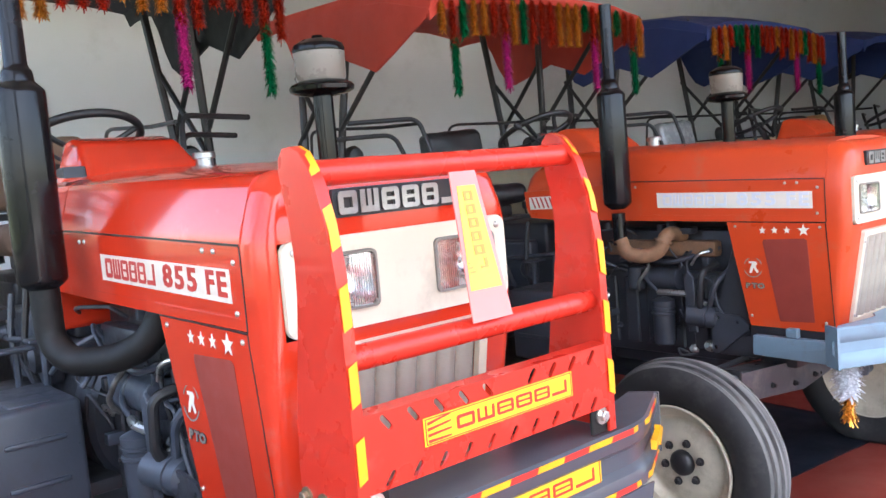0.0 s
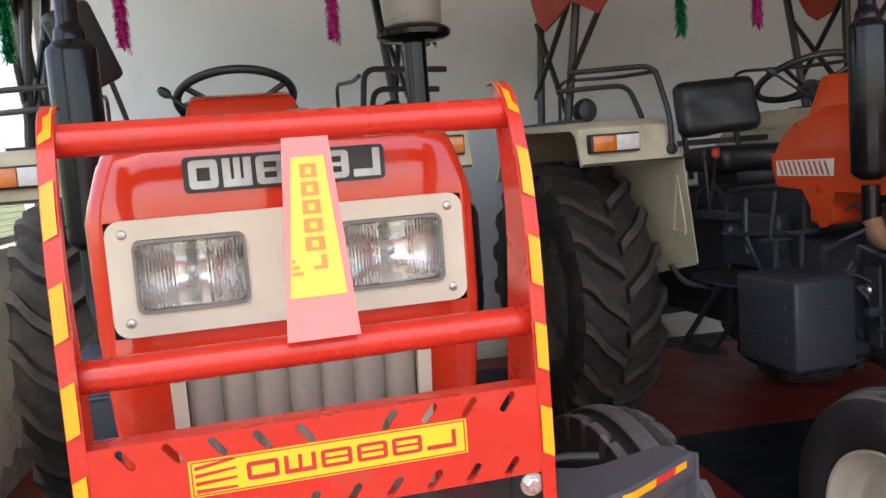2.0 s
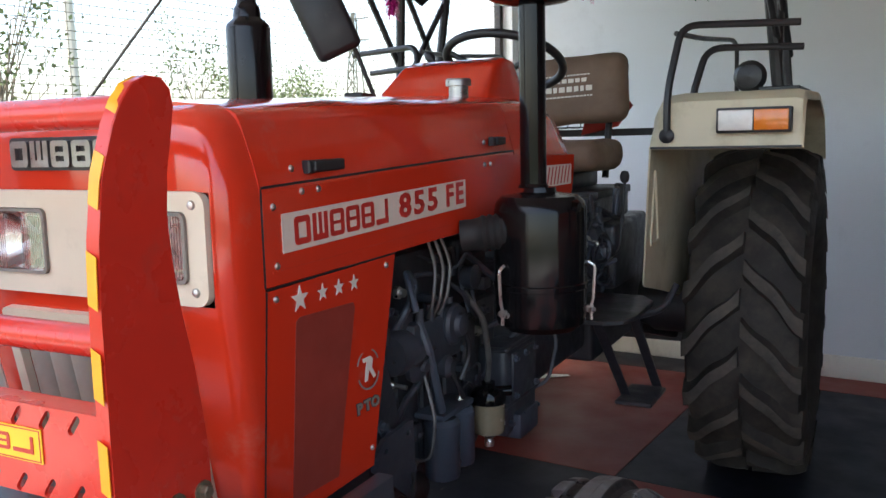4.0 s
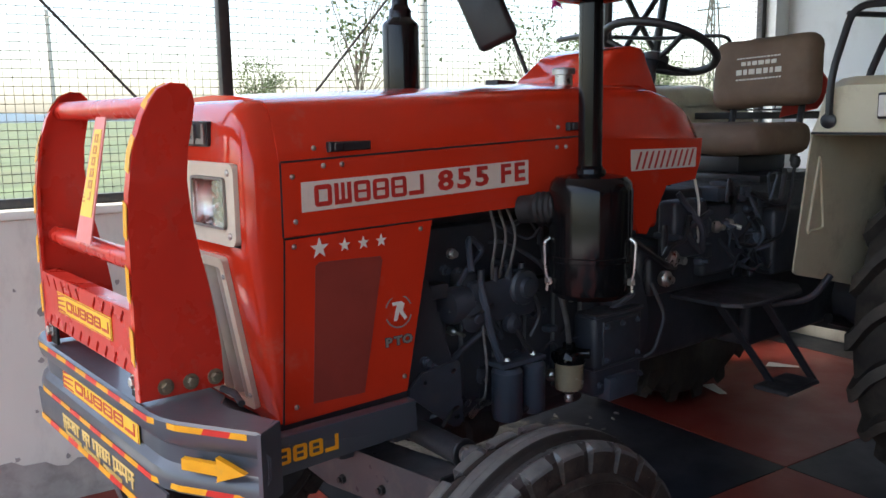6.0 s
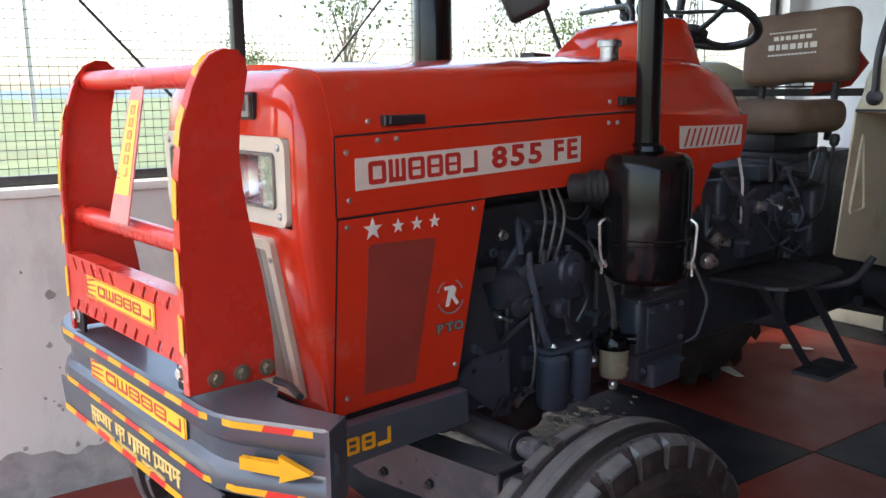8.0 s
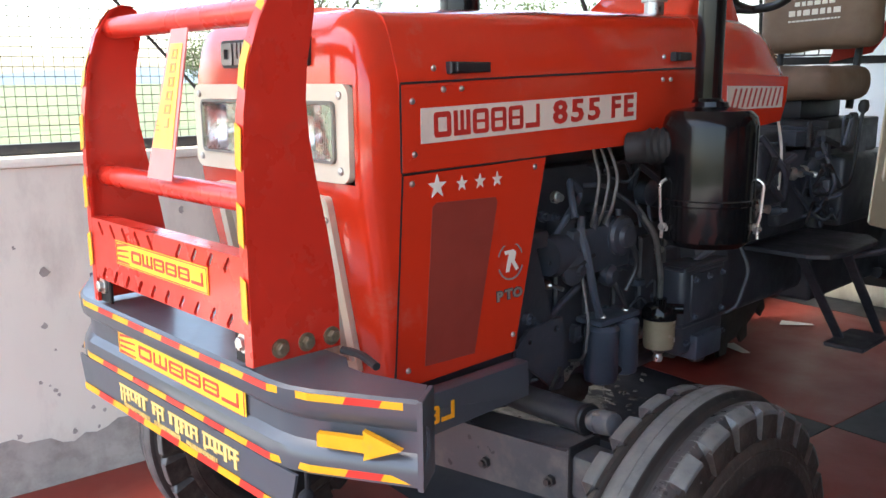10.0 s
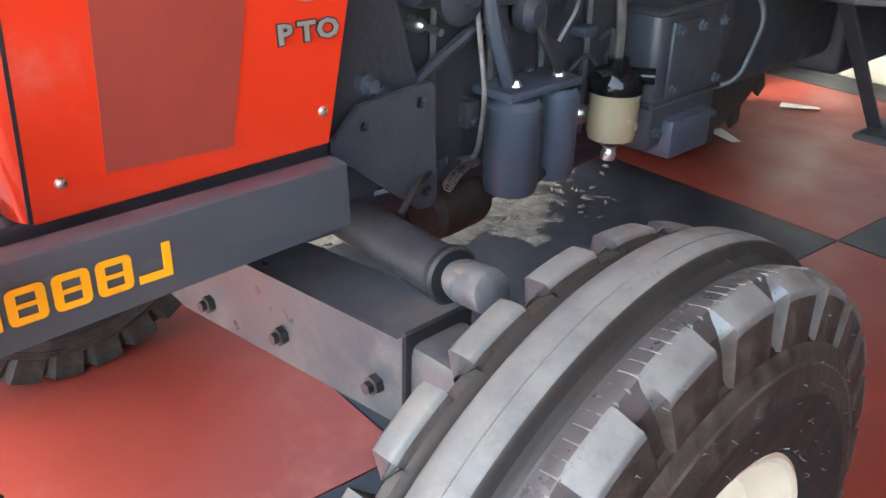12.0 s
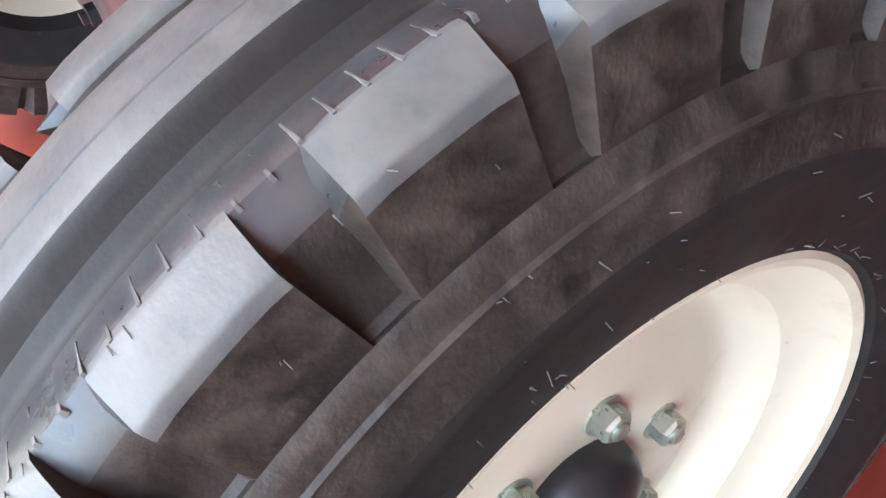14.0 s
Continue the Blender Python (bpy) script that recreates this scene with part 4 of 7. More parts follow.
        if i < 6:
            quads = [((0.34, v0), (0.66, v0 + 0.016)), ((0.34, v0 + 0.05), (0.66, v0 + 0.066)), ((0.34, v0 + 0.016), (0.44, v0 + 0.05)), ((0.56, v0 + 0.016), (0.66, v0 + 0.05))]
            if i == 5:
                quads = [((0.44, v0 + 0.05), (0.66, v0 + 0.066)), ((0.57, v0), (0.66, v0 + 0.05))]
        else:
            quads = [((0.10, v0 - 0.075 + 0.03 * j), (0.16 + 0.06 * j, v0 - 0.06 + 0.03 * j)) for j in range(3)]
        for (u0, w0), (u1, w1) in quads:
            c = ((u0, w0), (u1, w0), (u1, w1), (u0, w1))
            loft(bm, [[on(u, v, 0.0018) for u, v in c], [on(u, v, 0.0026) for u, v in c]])
        part("mark", bm, FADEDRED, st)


def sticker(parent, m, w, h):
    """A yellow maker's sticker: striped flag and a row of plain red blocks."""
    bm = bmesh.new()
    slab(bm, [(-w / 2, -h / 2), (w / 2, -h / 2), (w / 2, h / 2), (-w / 2, h / 2)], "z", 0.0, 0.0012)
    st = part("sticker", bm, YELLOW, parent, "yellow and red maker's sticker", m)
    bm = bmesh.new()
    rim_frame(bm, [(-w / 2 * 0.985, -h / 2 * 0.93), (w / 2 * 0.985, -h / 2 * 0.93), (w / 2 * 0.985, h / 2 * 0.93), (-w / 2 * 0.985, h / 2 * 0.93)],
              [(-w / 2 * 0.975, -h / 2 * 0.86), (w / 2 * 0.975, -h / 2 * 0.86), (w / 2 * 0.975, h / 2 * 0.86), (-w / 2 * 0.975, h / 2 * 0.86)], "z", 0.0013, 0.0019)
    for i in range(4):
        y0 = -h * 0.40 + i * h * 0.21
        q = [(-w * 0.48, y0), (-w * 0.34, y0 + h * (0.02 + 0.05 * i)), (-w * 0.34, y0 + h * (0.08 + 0.05 * i)), (-w * 0.48, y0 + h * 0.11)]
        slab(bm, q, "z", 0.0013, 0.0019)
    part("border", bm, STICKRED, st)
    marks(st, w * 0.78, h * 0.5, 0.001, STICKRED, Matrix.Translation((w * 0.075, 0, 0.0013)))
    return st


def bumper_bar(T, material):
    """Pressed bumper: straight in the middle, swept back at the ends, with a deeper apron."""
    sec = [(0.150, 0.916), (0.002, 0.916), (-0.004, 0.911), (-0.004, 0.892), (0.000, 0.874), (0.014, 0.862), (0.014, 0.828), (0.000, 0.816), (-0.004, 0.800), (-0.003, 0.780), (0.003, 0.779), (0.006, 0.81), (0.020, 0.826), (0.020, 0.866), (0.006, 0.880), (0.006, 0.908), (0.150, 0.910)]
    end = (0.592, -0.140) if material is GREY else (0.650, -0.105)
    stations = [(-end[0], end[1]), (-0.44, -0.225), (-0.40, -0.240), (-0.36, -0.245), (0.36, -0.245), (0.40, -0.240), (0.44, -0.225), end]
    bm = bmesh.new()
    loft(bm, [[(x if d < 0.1 or abs(x) < 0.5 else math.copysign(end[0] - 0.04, x), (min(y + d, -0.095 if abs(x) < 0.38 else -0.122 if abs(x) < 0.5 else -0.088) if d > 0.1 else y + d), z) for d, z in sec] for x, y in stations])
    b = part("bumper", bm, material, T, "dark grey pressed steel bumper with warning tape")
    for s in (1, -1):
        bm = bmesh.new()
        slab(bm, [(s * (end[0] + dx), end[1] + dy) for dx, dy in ((0.001, -0.007), (0.009, -0.003), (-0.031, 0.057), (-0.039, 0.053))], "z", 0.776, 0.9165, 0.0015, 1)
        part("end_cap", bm, material, b)
    bm = bmesh.new()
    slab(bm, [(-0.425, 0.778), (0.425, 0.778), (0.402, 0.700), (-0.402, 0.700)], "y", -0.247, -0.242)
    ap = part("apron", bm, material, b)
    # brackets back to the frame
    for s in (1, -1):
        bm = bmesh.new()
        drop = 0.0 if material is GREY else 0.022
        slab(bm, [(y, z - drop) for y, z in ((-0.06, 0.785), (0.400 - drop, 0.785), (0.404 - drop, 0.708), (0.0, 0.697), (-0.06, 0.78))], "x", s * 0.296, s * 0.334, 0.004, 2)
        k = part("side_rail", bm, material, T, "dark grey frame rail below the bonnet side" if material is GREY else "blue-grey frame rail below the bonnet side")
        if material is GREY:
            marks(k, 0.24, 0.036, 0.0012, TAPEY, facing(s * 0.3345, 0.062, 0.742, 90 * s))
    return b, ap


def bumper_signs(b, ap):
    top = [(-0.588, -0.1445, 0.8995), (-0.44, -0.2305, 0.8995), (-0.36, -0.2505, 0.8995), (0.36, -0.2505, 0.8995), (0.44, -0.2305, 0.8995), (0.588, -0.1445, 0.8995)]
    for p, q, n in zip(top, top[1:], (3, 1, 10, 1, 3)):
        d = Vector(q) - Vector(p)
        nr = Vector((d.y, -d.x, 0)).normalized()
        tape(b, [p, q], 0.0115, nr, d.length / n, 0.5, 0)
        lo = [Vector(v) + Vector((0, 0.0006, -0.1155)) for v in (p, q)]
        tape(b, lo, 0.0115, nr, d.length / n, 0.5, 0)
    tape(ap, [(-0.402, -0.2485, 0.702), (0.400, -0.2485, 0.702)], 0.0145, (0, -1, 0), 0.075, 0.5, 0)
    sticker(b, facing(0.018, -0.2350, 0.846), 0.50, 0.052)
    # two rows of unreadable cream lettering on the apron, as bars
    rnd = random.Random(8)
    for z, h, x0, words in ((0.7470, 0.041, -0.215, (0.130, 0.055, 0.115, 0.125)), (0.7210, 0.0125, -0.20, (0.12, 0.115, 0.115))):
        x = x0
        for w in words:
            if h > 0.02:
                bm = bmesh.new()
                box(bm, x, x + w, -0.2490, -0.2478, z + h * 0.26, z + h * 0.40)
                part("lettering_bar", bm, CREAMTXT, ap)
            u = x + 0.003
            while u < x + w - 0.004:
                ww = h * rnd.uniform(0.16, 0.34)
                bm = bmesh.new()
                box(bm, u, min(u + ww, x + w), -0.2490, -0.2478, z - h / 2 * rnd.uniform(0.35, 1.0), z + h * (0.259 if h > 0.02 else 0.4))
                part("lettering_bar", bm, CREAMTXT, ap)
                if h > 0.02 and rnd.random() < 0.6:
                    bm = bmesh.new()
                    zz = z + h * rnd.uniform(-0.30, 0.05)
                    box(bm, u, min(u + h * 0.45, x + w), -0.2494, -0.2482, zz, zz + h * 0.13)
                    part("lettering_bar", bm, CREAMTXT, ap)
                u += ww + h * rnd.uniform(0.14, 0.30)
            x += w + 0.016
    # arrow on the swept end
    d = Vector((0.592 - 0.44, -0.140 + 0.225, 0)).normalized()
    n = Vector((d.y, -d.x, 0))
    bm = bmesh.new()
    w0 = Vector((0.445, -0.2222, 0.845)) + n * 0.0035 - Vector((0, 0, 0))
    pts = [(0.010, 0.009), (0.086, 0.008), (0.084, 0.020), (0.144, -0.004), (0.084, -0.026), (0.086, -0.014), (0.010, -0.012)]
    q = [w0 + d * u + Vector((0, 0, v)) for u, v in pts]
    loft(bm, [q, [v + n * 0.012 for v in q]])
    part("arrow", bm, TAPEY, b, "yellow arrow sticker")


def headlight(T, x0, x1):
    z0, z1 = 1.226, 1.331
    bm = bmesh.new()
    o, i = rounded(x0 - 0.002, x1 + 0.002, z0 - 0.002, z1 + 0.002, 0.012), rounded(x0 + 0.003, x1 - 0.003, z0 + 0.003, z1 - 0.003, 0.010)
    rim_frame(bm, o, i, "y", -0.0165, -0.004)
    h = part("headlight", bm, GASKET, T, "rectangular headlight with fluted glass")
    cx, cz, hw, hh = (x0 + x1) / 2, (z0 + z1) / 2, (x1 - x0) / 2 - 0.004, (z1 - z0) / 2 - 0.004
    bm = bmesh.new()
    rows = [[(px, -0.008, pz) for px, pz in rounded(cx - hw, cx + hw, cz - hh, cz + hh, 0.011)]]
    for k in range(11):
        sq = 1 - k / 10.5
        rows.append([(cx + (px - cx) * sq, -0.004 + 0.048 * (1 - ((px - cx) * sq / hw) ** 2 * 0.5 - ((pz - cz) * sq / hh) ** 2 * 0.5), cz + (pz - cz) * sq) for px, pz in rounded(cx - hw, cx + hw, cz - hh, cz + hh, 0.011)])
    vs = [[bm.verts.new(p) for p in q] for q in rows]
    for r0, r1 in zip(vs, vs[1:]):
        bridge(bm, r0, r1)
    bm.faces.new(vs[-1])
    part("reflector", bm, REFLECT, h)
    bm = bmesh.new()
    lathe(bm, [(0.0, 0), (0.007, 0.003), (0.009, 0.010), (0.007, 0.022), (0.004, 0.034)], (cx, 0.006, cz), (0, 1, 0), 14, close=False)
    part("bulb", bm, CHROME, h)
    bm = bmesh.new()
    n = 56
    fr, bk = [], []
    for a in range(n + 1):
        x = cx - hw + 2 * hw * a / n
        edge = abs(a / n - 0.5) > 0.14
        wv = 0.0016 * (a % 2) if edge else 0.0007 * (a % 2)
        fr.append((x, -0.0145, wv))
        bk.append(x)
    f0 = [bm.verts.new((x, -0.0150, cz - hh)) for x in bk]
    f1 = [bm.verts.new((x, -0.0150, cz + hh)) for x in bk]
    b0 = [bm.verts.new((x, -0.0118 + w, cz - hh)) for x, _, w in fr]
    b1 = [bm.verts.new((x, -0.0118 + w, cz + hh)) for x, _, w in fr]
    for a in range(n):
        bm.faces.new((f0[a], f0[a + 1], f1[a + 1], f1[a]))
        bm.faces.new((b0[a], b1[a], b1[a + 1], b0[a + 1]))
        bm.faces.new((f0[a], b0[a], b0[a + 1], f0[a + 1]))
        bm.faces.new((f1[a], f1[a + 1], b1[a + 1], b1[a]))
    bm.faces.new((f0[0], f1[0], b1[0], b0[0]))
    bm.faces.new((f0[n], b0[n], b1[n], f1[n]))
    ln = part("lens", bm, LENS, h, "clear fluted headlight glass")
    ln.visible_shadow = False


def screw(parent, x, y, z, axis=(1, 0, 0), r=0.006):
    key = ("screw", axis, r)

    def make():
        bm = bmesh.new()
        lathe(bm, [(r, 0), (r, 0.0012), (r * 0.8, 0.0035), (r * 0.35, 0.0048), (0.0, 0.005)], (0, 0, 0), axis, 12, close=False)
        return finish(bm, "screw", STEEL)
    return part("screw", shared(key, make), None, parent, "", Matrix.Translation((x, y, z)))


def pane_on_side(bm, s, pts, x_top, x_low, z_top, z_low, lift, thick):
    """A flat piece on the leaning side panel."""
    def px(z):
        return x_low + (x_top - x_low) * (z - z_low) / (z_top - z_low)
    a = [(s * (px(z) + lift), y, z) for y, z in pts]
    b = [(s * (px(z) + lift + thick), y, z) for y, z in pts]
    loft(bm, [a, b])


def side_dress(T, red, s, ink=None):
    """Bonnet flank: upper skirt with its name strip, lower panel with screen, stars and badges."""
    bm = bmesh.new()
    slab(bm, [(0.082, 1.356), (0.082, 1.204), (0.49, 1.211), (0.86, 1.217), (1.235, 1.228), (1.27, 1.095), (1.315, 1.088), (1.405, 1.232), (1.555, 1.240), (1.582, 1.30), (1.588, 1.37), (1.0, 1.3855), (0.4, 1.3665)], "x", s * 0.296, s * 0.3045, 0.002, 1)
    sk = part("side_skirt", bm, red, T, "red upper side skirt")
    for y, z in ((0.108, 1.332), (0.112, 1.237), (0.185, 1.352), (0.232, 1.353), (0.95, 1.365), (0.915, 1.365)):
        screw(sk, s * 0.3045, y, z, (s, 0, 0))
    # raised swage along the lower edge
    bm = bmesh.new()
    slab(bm, [(0.10, 1.226), (0.9, 1.240), (0.9, 1.2425), (0.10, 1.2285)], "x", s * 0.3043, s * 0.3060)
    part("swage", bm, red, sk)
    # Black strips, added to stand for the shaded gaps between the panels.
    bm = bmesh.new()
    slab(bm, [(0.082, 1.3615), (0.4, 1.3715), (1.0, 1.3895), (1.10, 1.391), (1.10, 1.3945), (1.0, 1.3935), (0.4, 1.3755), (0.082, 1.3655)], "x", s * 0.3030, s * 0.3056)
    part("bonnet_seal", bm, MATTBLACK, sk, "black strip standing for the dark gap under the bonnet")
    bm = bmesh.new()
    slab(bm, [(0.084, 1.2010), (0.484, 1.2080), (0.484, 1.2110), (0.084, 1.2040)], "x", s * 0.3000, s * 0.3050)
    part("skirt_seal", bm, MATTBLACK, sk)
    bm = bmesh.new()
    slab(bm, [(0.0795, 1.205), (0.0830, 1.205), (0.0830, 1.362), (0.0795, 1.362)], "x", s * 0.3015, s * 0.3048)
    part("nose_seal", bm, MATTBLACK, sk)
    bm = bmesh.new()
    pane_on_side(bm, s, [(0.0735, 0.790), (0.0775, 0.790), (0.0855, 1.199), (0.0815, 1.199)], 0.304, 0.281, 1.2, 0.79, -0.003, 0.0036)
    part("nose_seal", bm, MATTBLACK, sk)
    # name strip
    bm = bmesh.new()
    slab(bm, [(0.128, 1.255), (0.806, 1.273), (0.806, 1.336), (0.128, 1.319)], "x", s * 0.3048, s * 0.3062)
    st = part("name_strip", bm, WHITE if ink else STRIPCREAM, sk, "white strip with red lettering")
    tilt = Matrix.Rotation(radians(1.52 * s), 4, "Z")
    ym, yt = (0.308, 0.660) if s > 0 else (0.626, 0.274)
    marks(st, 0.305, 0.047, 0.001, ink or STICKRED, facing(s * 0.3063, ym, 1.296 + (ym - 0.467) * 0.0265, 90 * s) @ tilt, 0.22)
    for text, off, wide in (("855", -0.076, 1.50), ("FE", 0.088, 1.25)):
        word(st, text, 0.066, 0.0007, ink or STICKRED, facing(s * 0.3068, yt, 1.296 + (yt - 0.467) * 0.0265, 90 * s) @ tilt @ Matrix.Translation((off, 0, 0)), 0.03, wide, 0.60)
    # louvre sticker
    bm = bmesh.new()
    slab(bm, [(1.232, 1.283), (1.552, 1.281), (1.556, 1.341), (1.228, 1.346)], "x", s * 0.3048, s * 0.3058)
    lv = part("louvre_sticker", bm, WHITE, sk)
    for i in range(10):
        bm = bmesh.new()
        y = 1.250 + 0.029 * i
        slab(bm, [(y, 1.287), (y + 0.010, 1.287), (y + 0.032, 1.338), (y + 0.022, 1.338)], "x", s * 0.3060, s * 0.3066)
        part("stripe", bm, STICKRED, lv)
    # bonnet latches
    for y0, y1, z in ((0.197, 0.305, 1.392), (0.955, 1.03, 1.420)) if s > 0 else ():
        bm = bmesh.new()
        slab(bm, [(y0, z - 0.012), (y1, z - 0.009), (y1, z + 0.010), (y0, z + 0.010)], "x", s * 0.297, s * 0.314, 0.003, 1)
        box(bm, s * 0.313, s * 0.320, y0 + 0.01, y0 + 0.03, z - 0.009, z + 0.009, 0.002, 1)
        part("latch", bm, MATTBLACK, T, "black bonnet latch")
        screw(T, s * 0.300, y0 - 0.032, z - 0.002, (s, 0, 0))
    # lower panel
    bm = bmesh.new()
    pane_on_side(bm, s, [(0.078, 0.788), (0.414, 0.792), (0.482, 1.207), (0.086, 1.1995)], 0.304, 0.281, 1.2, 0.79, -0.008, 0.008)
    lp = part("side_panel", bm, red, T, "red lower side panel with a dark mesh screen")
    bm = bmesh.new()
    pane_on_side(bm, s, [(0.150, 0.822), (0.288, 0.817), (0.336, 1.128), (0.330, 1.138), (0.168, 1.143), (0.158, 1.136)], 0.304, 0.281, 1.2, 0.79, 0.0005, 0.0012)
    part("screen", bm, SCREEN, lp, "dark red perforated screen")
    for y, z in ((0.106, 1.184), (0.447, 1.190), (0.107, 0.823), (0.405, 0.832)):
        screw(lp, s * (0.304 - 0.023 * (1.2 - z) / 0.41), y, z, (s, 0, 0))
    for y, r in ((0.168, 0.024), (0.233, 0.0155), (0.283, 0.0155), (0.332, 0.0155)):
        bm = bmesh.new()
        slab(bm, [(y + a, 1.174 + b) for a, b in star_outline(r, turn=90)], "x", s * 0.3035, s * 0.3050)
        part("star", bm, WHITE, lp, "white star")
    # round badge: two arcs and a plain slanted shape
    bm = bmesh.new()
    for a0 in (20, 200):
        pr = [(0.039, 0), (0.0345, 0)]
        pts = [(math.cos(radians(a0 + 140 * i / 14)), math.sin(radians(a0 + 140 * i / 14))) for i in range(15)]
        slab(bm, [(c * 0.040, d * 0.040) for c, d in pts] + [(c * 0.0365, d * 0.0365) for c, d in reversed(pts)], "z", 0, 0.001)
    bd = part("badge", bm, GASKET, lp, "round badge with a grey ring", facing(s * (0.2955 if s > 0 else 0.2972), 0.383, 0.998 if s > 0 else 1.028, 90 * s, -3.2))
    bm = bmesh.new()
    slab(bm, [(-0.016, -0.022), (-0.006, -0.022), (0.002, -0.002), (0.016, -0.022), (0.024, -0.018), (0.012, 0.0), (0.018, 0.016), (0.010, 0.023), (-0.018, 0.023), (-0.016, 0.015), (-0.004, 0.015), (-0.010, 0.0)], "z", 0, 0.001)
    part("mark", bm, WHITE, bd)
    at = facing(s * (0.2912 if s > 0 else 0.2930), 0.383, 0.925 if s > 0 else 0.953, 90 * s, -3.2)
    word(lp, "PTO", 0.0282, 0.0005, MATTBLACK, at, 0.085, 1.30, 0.76)
    word(lp, "PTO", 0.0280, 0.0012, GASKET, at, 0.035, 1.30, 0.766)


def nose(T, red):
    bm = bmesh.new()
    c = 0.045
    zs = [(0.790, 0.281, 0.064), (0.815, 0.2825, 0.061), (1.145, 0.301, 0.003), (1.188, 0.3035, 0.0), (1.362, 0.3035, 0.0), (1.39, 0.297, 0.001), (1.44, 0.281, 0.004), (1.468, 0.268, 0.012), (1.483, 0.252, 0.026)]
    vs = []
    for z, w, yf in zs:
        c = min(0.045, 0.079 - yf)
        half = [(w, 0.082), (w, yf + c), (w - 0.004, yf + c * 0.55), (w - 0.013, yf + c * 0.2), (w - 0.030, yf), (0.205, yf - 0.001)]
        vs.append([bm.verts.new((x, y, z)) for x, y in half] + [bm.verts.new((-x, y, z)) for x, y in reversed(half)])
    n = len(vs[0])
    for i, (r0, r1) in enumerate(zip(vs, vs[1:])):
        for j in range(n - 1):
            if (i == 1 and j == n // 2 - 1) or (i == 3 and 4 <= j <= n - 6):
                continue
            bm.faces.new((r0[j], r0[j + 1], r1[j + 1], r1[j]))
    crown = [bm.verts.new((v.co.x * 0.93, max(v.co.y, 0.045), 1.4935)) for v in vs[-1]]
    for j in range(n - 1):
        bm.faces.new((vs[-1][j], vs[-1][j + 1], crown[j + 1], crown[j]))
    bm.faces.new(crown)
    part("front_cowl", bm, red, T, "red pressed steel nose")
    # cream headlight surround with two openings
    bm = bmesh.new()
    hol = [rounded(-0.236, -0.072, 1.223, 1.334, 0.012), rounded(0.072, 0.236, 1.223, 1.334, 0.012)]
    plate(bm, rounded(-0.272, 0.272, 1.190, 1.364, 0.022), hol, "y", -0.0105, 0.004)
    bz = part("headlight_surround", bm, CREAM, T, "cream headlight surround")
    for x in (-0.248, 0.248):
        for z in (1.212, 1.344):
            screw(bz, x, -0.0105, z, (0, -1, 0), 0.0075)
    headlight(T, -0.234, -0.074)
    headlight(T, 0.074, 0.234)
    # maker's plate
    bm = bmesh.new()
    slab(bm, rounded(-0.153, 0.153, 1.396, 1.450, 0.008), "y", -0.006, 0.006)
    pl = part("name_plate", bm, MATTBLACK, T, "black plate with chromed marks")
    marks(pl, 0.296, 0.043, 0.006, CHROME, facing(0, -0.0062, 1.423), 0.27)
    # grille: cream frame and ribbed slats, leaning back at the foot
    lean = Matrix.Translation((0, 0.0, 1.15)) @ Matrix.Rotation(radians(10.2), 4, "X")
    bm = bmesh.new()
    o = rounded(-0.204, 0.204, -0.345, 0.012, 0.012)
    i = rounded(-0.182, 0.182, -0.325, -0.010, 0.008)
    rim_frame(bm, o, i, "y", -0.012, 0.004)
    gf = part("grille", bm, CREAM, T, "cream framed radiator grille", lean)
    bm = bmesh.new()
    rows = []
    for k in range(5):
        a = k / 4
        rows.append((-0.0259 + 0.0518 * a, -0.013 * math.sin(math.pi * a) ** 0.8 if 0 < k < 4 else 0.0))
    slab(bm, rows + [(x, y + 0.0015) for x, y in reversed(rows)], "z", -0.326, -0.008)
    me = finish(bm, "slat", mat_slat(), 60)
    for k in range(7):
        part("slat", me, None, gf, "", Matrix.Translation((-0.156 + 0.052 * k, 0.006, 0)))
    for x in (-0.193, 0.193):
        for z in (-0.03, -0.31):
            screw(gf, x, -0.012, z, (0, -1, 0), 0.006)
    bm = bmesh.new()
    box(bm, -0.23, 0.23, 0.085, 0.16, 0.80, 1.44)
    part("radiator", bm, MATTBLACK, T)


_slat = []


def mat_slat():
    if not _slat:
        _slat.append(mat("grille_slat", (0.36, 0.32, 0.26), 0.5, vary=0.12, scale=10, dirt=(0.2, 0.16, 0.12), dirt_amt=0.2, dirt_scale=12))
    return _slat[0]


def cushion(bm, x0, x1, y0, y1, z0, z1, bevel, seed):
    """A padded block with a sagging, wrinkled cover."""
    box(bm, x0, x1, y0, y1, z0, z1, bevel, 4)
    big = [e for e in bm.edges if e.calc_length() > 0.09]
    bmesh.ops.subdivide_edges(bm, edges=big, cuts=9, use_grid_fill=True)
    bm.normal_update()
    for v in bm.verts:
        p = v.co * 9 + Vector((seed * 3.1, 0, 0))
        v.co += v.normal * (0.007 * noise.noise(p) + 0.003 * noise.noise(p * 3.3))


